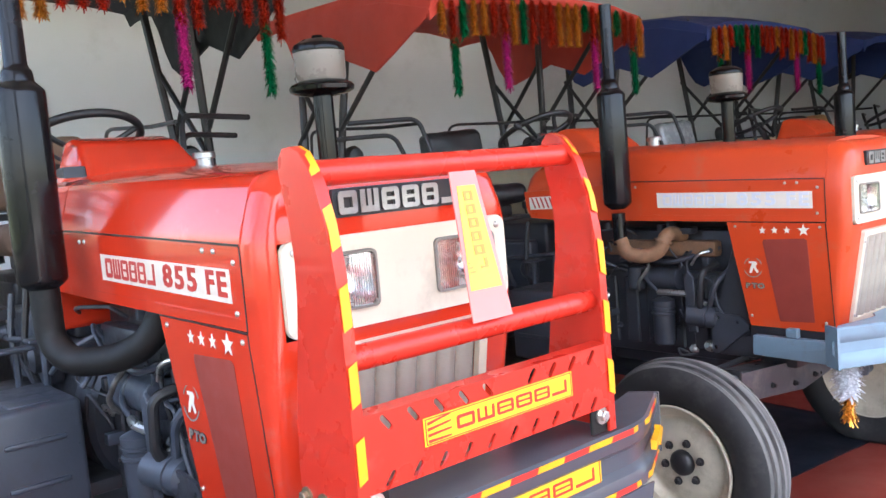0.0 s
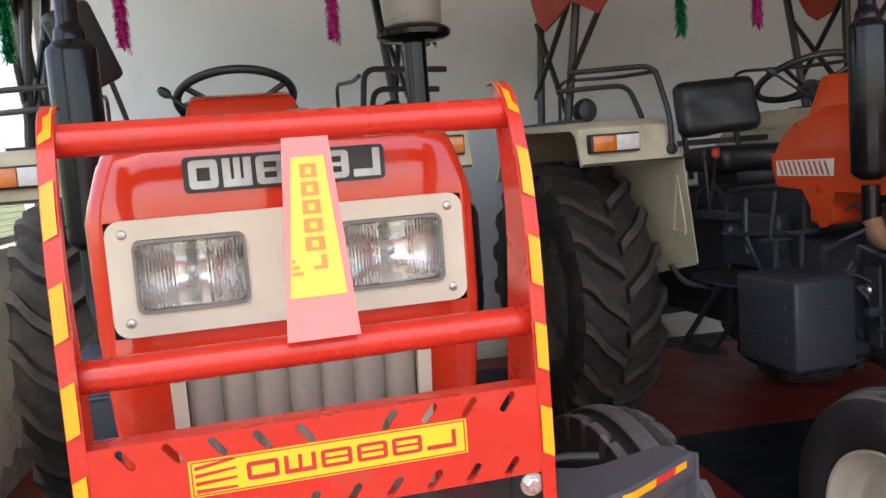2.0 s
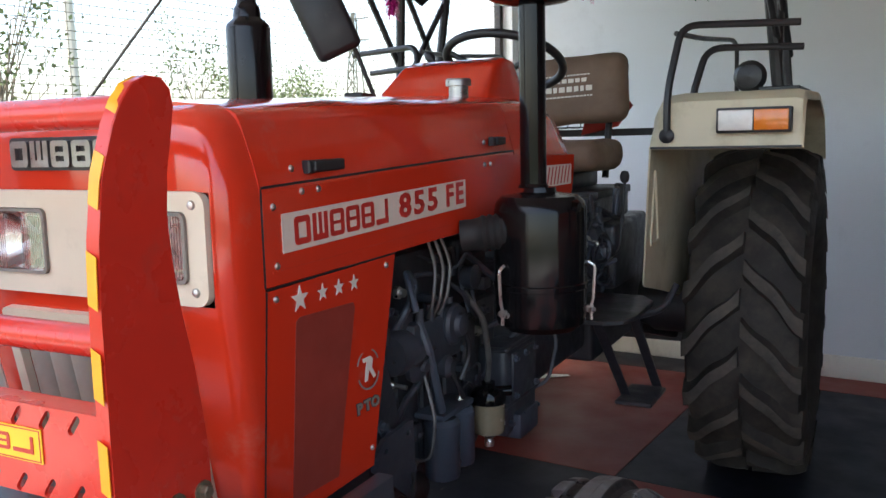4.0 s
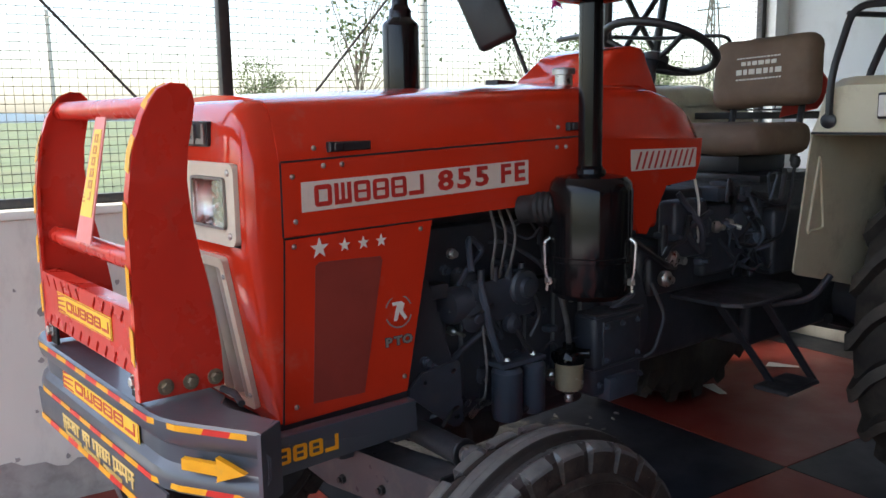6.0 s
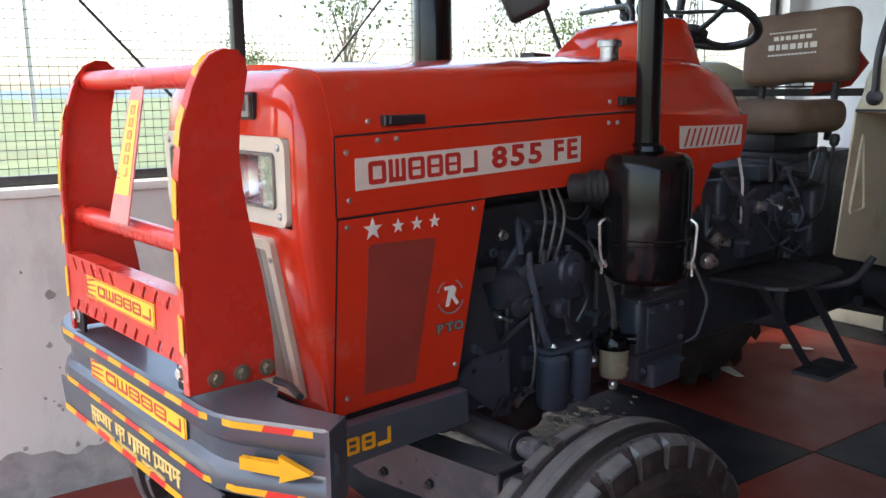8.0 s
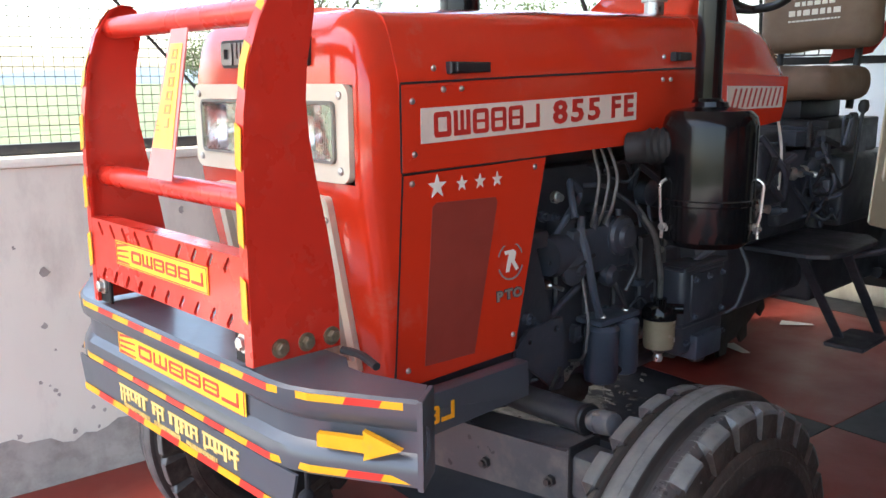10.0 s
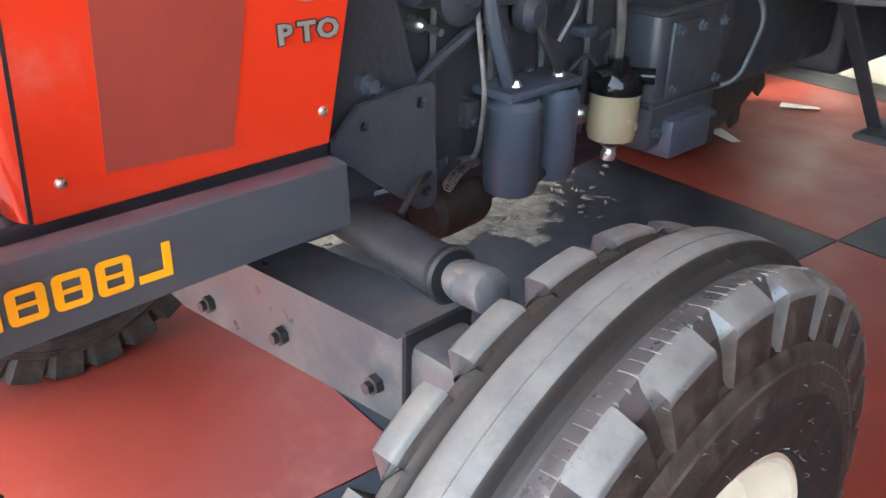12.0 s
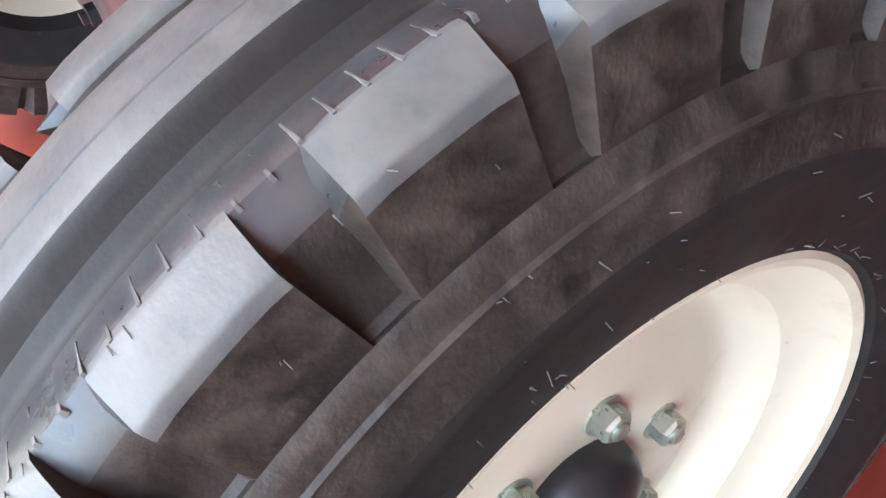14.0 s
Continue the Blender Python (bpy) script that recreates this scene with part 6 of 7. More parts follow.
    lathe(bm, [(0.030, 1.255), (0.048, 1.268), (0.058, 1.278), (0.060, 1.285), (0.060, 1.738), (0.058, 1.748), (0.050, 1.756), (0.038, 1.768), (0.036, 1.79), (0.033, 1.797), (0.030, 1.80), (0.0265, 1.81), (0.0255, 2.12), (0.022, 2.12), (0.022, 2.05)], (-0.408, 0.935, 0.62 * sink), (0, 0, 1), 32)
    ex = P("muffler", bm, STOVE, "upright black muffler with a tail pipe")
    bm = bmesh.new()
    if guard:
        tube(bm, [(-0.408, 0.935, 1.262), (-0.408, 0.935, 1.13), (-0.385, 0.87, 1.075), (-0.31, 0.76, 1.08), (-0.25, 0.69, 1.12), (-0.215, 0.66, 1.21)], 0.036, 16, 0.09)
        P("exhaust_elbow", bm, SOOT, "", ex)
    else:
        rod(bm, (-0.408, 0.935, 1.262), (-0.408, 0.935, 1.125), 0.029, 20)
        P("exhaust_stub", bm, STOVE, "", ex)
        bm = bmesh.new()
        tube(bm, [(-0.408, 0.935, 1.15), (-0.400, 0.915, 1.085), (-0.365, 0.845, 1.068), (-0.325, 0.795, 1.085), (-0.305, 0.775, 1.15), (-0.26, 0.775, 1.16), (-0.18, 0.775, 1.14)], 0.031, 16, 0.05)
        lathe(bm, [(0.031, -0.006), (0.042, -0.005), (0.042, 0.005), (0.031, 0.006)], (-0.312, 0.782, 1.13), (0.25, -0.2, 0.9), 16)
        P("exhaust_elbow", bm, RUST, "rusty cast exhaust elbow", ex)
    bm = bmesh.new()
    box(bm, -0.21, -0.15, 0.60, 1.18, 1.05, 1.12, 0.015)
    P("manifold", bm, RUST if not guard else ENGINE, "", ex)
    for s in (1, -1):
        bm = bmesh.new()
        box(bm, s * 0.12, s * 0.2955, 1.262, 1.385, 1.10, 1.235, 0.02, 3)
        P("tank_end", bm, red, "red lower end of the rear cowl")
    for y, x, z in ((1.42, -0.30, 1.06), (1.50, -0.36, 1.03)):
        bm = bmesh.new()
        tube(bm, [(-0.24, y + 0.06, 0.70), (x, y + 0.02, 0.80), (x, y, z)], 0.011, 8)
        box(bm, x - 0.05, x + 0.05, y - 0.035, y + 0.03, z, z + 0.012, 0.004, 1)
        P("pedal", bm, EL, "worn foot pedal")
    for org, ax, q in (((-0.20, 0.775, 0.955), (0, 1, 0), 0.056), ((-0.20, 0.915, 0.955), (0, 1, 0), 0.056), ((-0.245, 0.85, 0.80), (0, 0, 1), 0.054), ((-0.245, 0.85, 0.825), (0, 0, 1), 0.054), ((-0.252, 0.62, 0.804), (-0.3, 1, 0.1), 0.049)):
        bm = bmesh.new()
        lathe(bm, [(q - 0.006, 0), (q, 0.003), (q, 0.011), (q - 0.006, 0.014)], org, ax, 24)
        P("band", bm, EL)
    bm = bmesh.new()
    slab(bm, [(0.66, 0.74), (0.70, 0.74), (0.715, 0.98), (0.69, 1.0), (0.665, 0.97)], "x", -0.285, -0.272, 0.003, 1)
    P("bracket", bm, EL)
    for pts, rr, mm in (([(-0.26, 0.86, 0.90), (-0.28, 0.78, 0.905), (-0.27, 0.68, 0.90)], 0.013, STEEL), ([(-0.24, 0.92, 1.02), (-0.275, 0.90, 1.0), (-0.285, 0.95, 0.94), (-0.25, 0.97, 0.90)], 0.008, PIPESTEEL), ([(-0.20, 0.62, 1.08), (-0.25, 0.66, 1.07), (-0.24, 0.70, 1.02)], 0.006, STEEL),
                        ([(-0.2, 0.60, 1.02), (-0.29, 0.62, 1.0), (-0.29, 0.64, 0.86), (-0.22, 0.66, 0.80)], 0.014, MATTBLACK)):
        bm = bmesh.new()
        tube(bm, pts, rr, 10, 0.03)
        P("pipe", bm, mm)
    # right flank fittings
    for org, ax, prof in (((-0.20, 0.78, 0.955), (0, 1, 0), [(0.03, 0), (0.052, 0.01), (0.052, 0.14), (0.03, 0.16)]),
                          ((-0.245, 0.85, 0.66), (0, 0, 1), [(0.03, 0), (0.047, 0.012), (0.049, 0.17), (0.051, 0.18), (0.051, 0.20), (0.02, 0.215)]),
                          ((-0.24, 0.58, 0.80), (-0.3, 1, 0.1), [(0.03, 0), (0.045, 0.012), (0.045, 0.13), (0.02, 0.14)]),
                          ((-0.22, 1.0, 0.90), (0, 0, 1), [(0.03, 0), (0.04, 0.01), (0.04, 0.10), (0.02, 0.11)])):
        bm = bmesh.new()
        lathe(bm, prof, org, ax, 24)
        P("canister", bm, EL, "blue-grey engine canister")
    for pts, r in (([(-0.2, 0.7, 1.06), (-0.26, 0.78, 1.03), (-0.25, 0.95, 1.05), (-0.2, 1.1, 1.03)], 0.010), ([(-0.25, 0.85, 0.88), (-0.27, 0.90, 0.94), (-0.22, 0.98, 0.98)], 0.008), ([(-0.19, 0.55, 1.0), (-0.26, 0.58, 0.95), (-0.25, 0.62, 0.84)], 0.012), ([(-0.2, 1.15, 1.1), (-0.3, 1.2, 1.05), (-0.32, 1.3, 0.98)], 0.008)):
        bm = bmesh.new()
        tube(bm, pts, r, 8, 0.04)
        P("pipe", bm, EL)
    bm = bmesh.new()
    box(bm, -0.545, -0.29, 1.15, 1.50, 0.595, 0.925, 0.016, 3)
    bb = P("battery_box", bm, EL, "blue-grey ribbed steel battery box")
    for x0, x1, y0, y1, z in ((-0.50, -0.34, 1.142, 1.155, 0.71), (-0.50, -0.34, 1.142, 1.155, 0.83), (-0.553, -0.54, 1.20, 1.46, 0.71), (-0.553, -0.54, 1.20, 1.46, 0.83), (-0.47, -0.36, 1.19, 1.30, 0.922)):
        bm = bmesh.new()
        box(bm, x0, x1, y0, y1, z - 0.008, z + 0.008, 0.005, 2)
        P("rib", bm, EL, "", bb)
    bm = bmesh.new()
    box(bm, -0.32, -0.19, 1.2, 1.46, 0.62, 0.66, 0.004)
    P("box_bracket", bm, ENGINE)

    # dark filler added between the side rails, covers a bright gap below the panel
    bm = bmesh.new()
    box(bm, -0.262, 0.262, 0.03, 0.43, 0.735, 0.787, 0.008, 2)
    P("radiator_carrier", bm, ENGINE, "", en)
    # front axle
    bm = bmesh.new()
    slab(bm, [(-0.485, 0.530), (0.0, 0.474), (0.485, 0.530), (0.485, 0.652), (0.0, 0.596), (-0.485, 0.652)], "y", 0.347, 0.445, 0.008, 2)
    ax = P("front_axle", bm, AXLE, "dark grey box-section front axle")
    bm = bmesh.new()
    box(bm, -0.14, 0.14, 0.30, 0.47, 0.59, 0.74, 0.02, 2)
    P("pivot_block", bm, ENGINE, "", ax)
    # Made-up dark block that covers a bright gap above the axle.
    bm = bmesh.new()
    box(bm, -0.24, 0.24, 0.40, 0.60, 0.645, 0.736, 0.012, 2)
    P("axle_bracket", bm, ENGINE, "", en)
    for s in (1, -1):
        bm = bmesh.new()
        box(bm, s * 0.46, s * 0.63, 0.355, 0.437, 0.545, 0.638, 0.012, 2)
        P("axle_arm", bm, AXLE, "", ax)
        bm = bmesh.new()
        box(bm, s * 0.483, s * 0.490, 0.3445, 0.4475, 0.5275, 0.6555, 0.003, 1)
        P("seal", bm, MATTBLACK, "", ax)
        bm = bmesh.new()
        lathe(bm, [(0.036, 0), (0.04, 0.02), (0.04, 0.20), (0.044, 0.21), (0.044, 0.26), (0.03, 0.275)], (s * 0.605, 0.386, 0.40), (0, 0, 1), 20)
        rod(bm, (s * 0.60, 0.41, 0.405), (s * 0.735, 0.41, 0.405), 0.030, 16)
        rod(bm, (s * 0.605, 0.386, 0.640), (s * 0.56, 0.50, 0.628), 0.016, 10)
        P("kingpin", bm, EL, "", ax)
        for x, z in ((0.085, 0.520), (0.262, 0.550), (0.443, 0.571)):
            bm = bmesh.new()
            lathe(bm, [(0.0125, 0), (0.0125, 0.010), (0.008, 0.011), (0.008, 0.018)], (s * x, 0.347, z), (0, -1, 0), 6)
            P("bolt", bm, MATTBLACK, "", ax)
    bm = bmesh.new()
    rod(bm, (-0.56, 0.50, 0.628), (0.56, 0.50, 0.628), 0.013, 10)
    P("tie_rod", bm, ENGINE)
    bm = bmesh.new()
    tube(bm, [(0.462, 0.438, 0.680), (0.20, 0.49, 0.655), (0.0, 0.52, 0.64)], 0.031, 18)
    sc = P("steering_cylinder", bm, ENGINE, "dark grey steering cylinder")
    bm = bmesh.new()
    lathe(bm, [(0.033, 0), (0.0345, 0.003), (0.0345, 0.010), (0.031, 0.013)], (0.455, 0.440, 0.680), (1, -0.15, 0.08), 22)
    P("cylinder_end", bm, MATTBLACK, "", sc)
    bm = bmesh.new()
    lathe(bm, [(0.014, 0), (0.021, 0.004), (0.0235, 0.012), (0.0248, 0.020), (0.0248, 0.028), (0.0222, 0.0295), (0.0222, 0.0320), (0.0248, 0.0335), (0.0248, 0.062), (0.022, 0.070), (0.012, 0.074)], (0.474, 0.434, 0.684), (1, -0.22, 0.22), 24)
    P("ball_joint", bm, KNUCKLE, "light grey painted ball joint", sc)
    bm = bmesh.new()
    box(bm, 0.492, 0.535, 0.408, 0.440, 0.706, 0.714, 0.004, 2)
    P("dried_crust", bm, CRUST, "", sc)
    bm = bmesh.new()
    tube(bm, [(0.32, 0.49, 0.690), (0.30, 0.54, 0.715), (0.26, 0.60, 0.705), (0.25, 0.62, 0.655)], 0.005, 8, 0.02)
    P("hose", bm, HOSEBLACK, "", sc)
    bm = bmesh.new()
    tube(bm, [(0.22, 0.50, 0.68), (0.27, 0.57, 0.70), (0.24, 0.64, 0.66), (0.12, 0.66, 0.66)], 0.008, 8)
    P("hose", bm, MATTBLACK, "", sc)

    for x in (0.7353, -0.7353) if guard else (0.785, -0.785):
        front_wheel(T, x, small_y if guard else 0.40, 0.4011 if not ribbed else 0.345 + sink, 1 if x > 0 else -1, ribbed, (math.pi if x < 0 else 0.0) if ribbed else 0.627 * PITCH)
    for x in (0.720, -0.720) if guard else (0.705, -0.705):
        rear_wheel(T, x, 2.83 if guard else 2.76, 0.672 + sink, 1 if x > 0 else -1, not guard)

    # driver's place
    bm = bmesh.new()
    cushion(bm, -0.215, 0.235, 2.06, 2.45, 1.285, 1.405, 0.05, 3)
    st = P("seat", bm, seat, "padded driver's seat")
    bm = bmesh.new()
    BK = Matrix.Translation((0.015, 2.45, 1.602)) @ Matrix.Rotation(radians(-9), 4, "X") @ Matrix.Rotation(radians(-2.5), 4, "Y")
    cushion(bm, -0.225, 0.225, -0.052, 0.055, -0.14, 0.14, 0.048, 5)
    bk = P("backrest", bm, seat, "padded backrest", st, BK)
    bm = bmesh.new()
    box(bm, -0.424, 0.424, 2.61, 2.63, 1.415, 1.445, 0.003, 1)
    P("cross_bar", bm, MATTBLACK, "black bar between the mudguards")
    if seat is SEATBROWN:
        for z in (1.455, 1.56, 1.665):
            bm = bmesh.new()
            tube(bm, [(0.0, 2.635, z), (-0.05, 2.77, z), (-0.24, 2.77, z), (-0.27, 2.635, z)], 0.0032, 6, 0.03)
            P("basket_wire", bm, MATTBLACK, "wire basket behind the seat" if z < 1.5 else "", st)
        for x in (-0.24, -0.18, -0.12, -0.06):
            bm = bmesh.new()
            tube(bm, [(x, 2.64, 1.452), (x, 2.768, 1.452), (x, 2.768, 1.665)], 0.0026, 6, 0.02)
            P("basket_wire", bm, MATTBLACK, "", st)
        bm = bmesh.new()
        slab(bm, [(0.0, 1.42), (0.16, 1.455), (0.222, 1.54), (0.175, 1.60), (0.05, 1.60)], "y", 2.585, 2.60, 0.004, 2)
        P("reflector", bm, STICKRED, "red plastic reflector behind the seat", st)
    if seat is SEATBROWN:
        rnd = random.Random(3)
        for row, (z, h, w) in enumerate(((0.052, 0.005, 0.013), (0.030, 0.016, 0.024), (-0.004, 0.021, 0.028), (-0.034, 0.006, 0.014))):
            x = (-0.10, -0.08, -0.10, -0.10)[row]
            while x < (0.08, 0.06, 0.09, 0.09)[row]:
                bm = bmesh.new()
                ww = w * rnd.uniform(0.5, 1.0)
                box(bm, x, x + ww, -0.0570, -0.0535, z - h / 2, z + h / 2)
                P("lettering_bar", bm, WHITE, "", bk)
                x += ww + w * 0.3
    bm = bmesh.new()
    box(bm, -0.12, 0.12, 2.10, 2.44, 1.22, 1.285, 0.01)
    rod(bm, (0.15, 2.44, 1.25), (0.15, 2.50, 1.50), 0.014, 10)
    rod(bm, (-0.15, 2.44, 1.25), (-0.15, 2.50, 1.50), 0.014, 10)
    box(bm, -0.2, 0.24, 2.05, 2.50, 1.19, 1.22, 0.006)
    P("seat_base", bm, MATTBLACK, "", st)
    for (x0, y0, z0), (x1, y1, z1) in (((0.10, 1.68, 1.15), (0.14, 1.72, 1.36)), ((-0.05, 1.6, 1.55), (-0.215, 1.66, 1.685))):
        bm = bmesh.new()
        rod(bm, (x0, y0, z0), (x1, y1, z1), 0.006, 8)
        d = (Vector((x1, y1, z1)) - Vector((x0, y0, z0))).normalized()
        lathe(bm, [(0.008, 0), (0.016, 0.012), (0.017, 0.03), (0.010, 0.045), (0.0, 0.047)], (x1, y1, z1), d, 14)
        P("lever", bm, MATTBLACK, "black control lever with a knob")
    bm = bmesh.new()
    tube(bm, [(0.24, 1.86, 0.985), (0.30, 1.90, 0.985), (0.302, 2.11, 1.0), (0.302, 2.14, 1.09), (0.302, 2.175, 1.255)], 0.0065, 8, 0.04)
    lathe(bm, [(0.009, 0), (0.016, 0.008), (0.018, 0.026), (0.013, 0.042), (0.0, 0.046)], (0.302, 2.173, 1.245), (0, 0.2, 1), 14)
    P("lever", bm, MATTBLACK, "bent black lever with a knob")
    bm = bmesh.new()
    slab(bm, [(2.0 + 0.14 * math.cos(radians(a)), 1.12 + 0.14 * math.sin(radians(a))) for a in range(0, 181, 20)] + [(2.0 + 0.115 * math.cos(radians(a)), 1.12 + 0.115 * math.sin(radians(a))) for a in range(180, -1, -20)], "x", -0.336, -0.328)
    slab(bm, [(1.86, 1.09), (2.14, 1.09), (2.14, 1.125), (1.86, 1.125)], "x", -0.338, -0.26, 0.003, 1)
    cq = P("control_quadrant", bm, ENGINE, "curved lever quadrant beside the seat")
    for y, z, mm in ((1.93, 1.37, STICKRED), (2.02, 1.36, MATTBLACK)):
        bm = bmesh.new()
        rod(bm, (-0.332, 2.0, 1.12), (-0.335, y, z), 0.007, 8)
        P("control_lever", bm, MATTBLACK, "", cq)
        bm = bmesh.new()
        lathe(bm, [(0.009, 0), (0.017, 0.01), (0.019, 0.03), (0.012, 0.046), (0.0, 0.05)], (-0.335, y, z - 0.01), (0, 0, 1), 14)
        P("knob", bm, mm, "", cq)
    for k, (y0, z0, y1, z1) in enumerate(((1.62, 0.80, 1.60, 1.22), (1.74, 0.86, 1.80, 1.18), (1.52, 1.05, 1.98, 1.02))):
        bm = bmesh.new()
        tube(bm, [(-0.25, y0, z0), (-0.31, (y0 + y1) / 2, (z0 + z1) / 2), (-0.28, y1, z1)], 0.011, 8)
        P("linkage_rod", bm, ENGMID if k else MATTBLACK)
    for y, z, q in ((1.62, 0.98, 0.05), (1.80, 0.96, 0.035), (1.92, 1.04, 0.03)):
        bm = bmesh.new()
        lathe(bm, [(q, 0), (q, 0.03), (q * 0.6, 0.045), (0.0, 0.046)], (-0.26, y, z), (-1, 0, 0), 18)
        P("cover", bm, ENGMID)
    for s in (1, -1):
        # platform and hanging step
        bm = bmesh.new()
        slab(bm, [(s * 0.20, 1.585), (s * 0.40, 1.575), (s * 0.455, 1.61), (s * 0.475, 1.70), (s * 0.465, 1.96), (s * 0.41, 2.04), (s * 0.20, 2.05)], "z", 0.835, 0.850, 0.003, 1)
        pf = P("footplate", bm, ENGINE, "worn dark grey footplate")
        bm = bmesh.new()
        box(bm, -0.017, 0.017, -0.005, 0.005, 0, 0.493, 0.003, 1, Matrix.Translation((s * 0.372, 1.60, 0.842)) @ Matrix.Rotation(radians(226), 4, "X"))
        P("step_strut", bm, ENGINE, "", pf)
        bm = bmesh.new()
        box(bm, -0.017, 0.017, -0.005, 0.005, 0, 0.493, 0.003, 1, Matrix.Translation((s * 0.448, 1.745, 0.842)) @ Matrix.Rotation(radians(226), 4, "X"))
        P("step_strut", bm, ENGINE, "", pf)
        bm = bmesh.new()
        tube(bm, [(s * 0.40, 1.88, 0.80), (s * 0.50, 1.96, 0.82), (s * 0.53, 2.02, 0.90)], 0.012, 8)
        P("step_brace", bm, ENGINE, "", pf)
        bm = bmesh.new()
        box(bm, s * 0.355, s * 0.485, 1.86, 2.08, 0.494, 0.510, 0.005, 1)
        P("step", bm, ENGINE, "", pf)
        # mudguard
        bm = bmesh.new()
        shell = [(2.035, 1.37), (2.045, 1.45), (2.065, 1.53), (2.115, 1.560), (2.75, 1.572), (3.05, 1.50), (3.22, 1.30), (3.20, 1.29), (3.03, 1.48), (2.74, 1.556), (2.125, 1.545), (2.082, 1.52), (2.062, 1.445), (2.052, 1.365)]
        loft(bm, [[(s * x, y + d * 0.5 * (z > 1.4), z - d * max(0, min(1, (z - 1.37) / 0.12))) for y, z in shell] for x, d in ((0.425, 0.085), (0.432, 0.055), (0.452, 0.024), (0.485, 0.006), (0.53, 0.0), (0.90, 0.0), (0.918, 0.006), (0.925, 0.02))])
        fd = P("mudguard", bm, GUARDCREAM, "cream painted rear mudguard")
        bm = bmesh.new()
        slab(bm, [(2.04, 1.372), (1.955, 0.905), (1.98, 0.892), (2.20, 0.845), (2.55, 0.765), (2.8, 0.80), (3.0, 1.0), (3.2, 1.3), (3.03, 1.44), (2.74, 1.48), (2.17, 1.465), (2.09, 1.43)], "x", s * 0.425, s * 0.432, 0.002, 1)
        slab(bm, [(2.0, 1.0), (2.015, 1.0), (2.10, 1.35), (2.085, 1.35)], "x", s * 0.418, s * 0.4245, 0.002, 1)
        P("inner_panel", bm, GUARDCREAM, "", fd)
        bm = bmesh.new()
        tube(bm, [(s * 0.434, 2.035, 1.04), (s * 0.434, 2.095, 1.30), (s * 0.434, 2.145, 1.04), (s * 0.434, 2.04, 1.035)], 0.0055, 8, 0.02)
        P("stamping", bm, GUARDCREAM, "", fd)
        bm = bmesh.new()
        slab(bm, [(s * 0.432, 1.370), (s * 0.92, 1.370), (s * 0.92, 1.378), (s * 0.432, 1.378)], "y", 2.028, 2.034)
        P("edge_strip", bm, MATTBLACK, "", fd)
        screw(fd, s * 0.4245, 1.985, 0.94, (-s, 0, 0), 0.008)
        screw(fd, s * 0.4245, 2.03, 0.94, (-s, 0, 0), 0.008)
        bm = bmesh.new()
        box(bm, s * 0.655, s * 0.89, 2.005, 2.052, 1.420, 1.503, 0.006)
        lm = P("indicator_lamp", bm, MATTBLACK, "orange and clear indicator lamp")
        for x0, x1, mm in ((0.775, 0.882, ORANGE), (0.663, 0.773, CLEAR)):
            bm = bmesh.new()
            box(bm, s * x0, s * x1, 1.993, 2.006, 1.428, 1.495, 0.004)
            P("lens", bm, mm, "", lm)
        for dy, dz, dx in ((0.0, 0.0, 0.0), (0.07, -0.07, 0.06)):
            bm = bmesh.new()
            tube(bm, [(s * (0.487 + dx), 2.035 + dy * 2, 1.415 + dy), (s * (0.487 + dx), 2.035 + dy * 2, 1.56), (s * (0.52 + dx), 2.10 + dy * 2, 1.79 + dz), (s * (0.64 + dx), 2.15 + dy * 2, 1.79 + dz), (s * 0.89, 2.21 + dy * 2, 1.785 + dz)], 0.0125, 10, 0.07)
            if dy == 0.0:
                lathe(bm, [(0.026, 0), (0.026, 0.008), (0.016, 0.014), (0.0, 0.015)], (s * 0.487, 2.037, 1.415), (0, -1, 0), 14)
            P("hand_rail", bm, MATTBLACK, "black tubular hand rail", fd)
        bm = bmesh.new()
        tube(bm, [(s * 0.50, 2.11, 1.765), (s * 0.53, 2.45, 1.775), (s * 0.55, 3.0, 1.815), (s * 0.555, 3.09, 1.80), (s * 0.555, 3.12, 1.50)], 0.0095, 8, 0.05)
        P("hand_rail", bm, MATTBLACK, "", fd)
        bm = bmesh.new()
        lathe(bm, [(0.02, 0), (0.055, 0.01), (0.06, 0.05), (0.045, 0.075), (0.0, 0.085)], (s * 0.70, 2.5, 1.625), (0, -1, 0), 20)
        rod(bm, (s * 0.70, 2.5, 1.58), (s * 0.70, 2.5, 1.63), 0.012, 8)
        P("work_lamp", bm, MATTBLACK, "", fd)
    return T


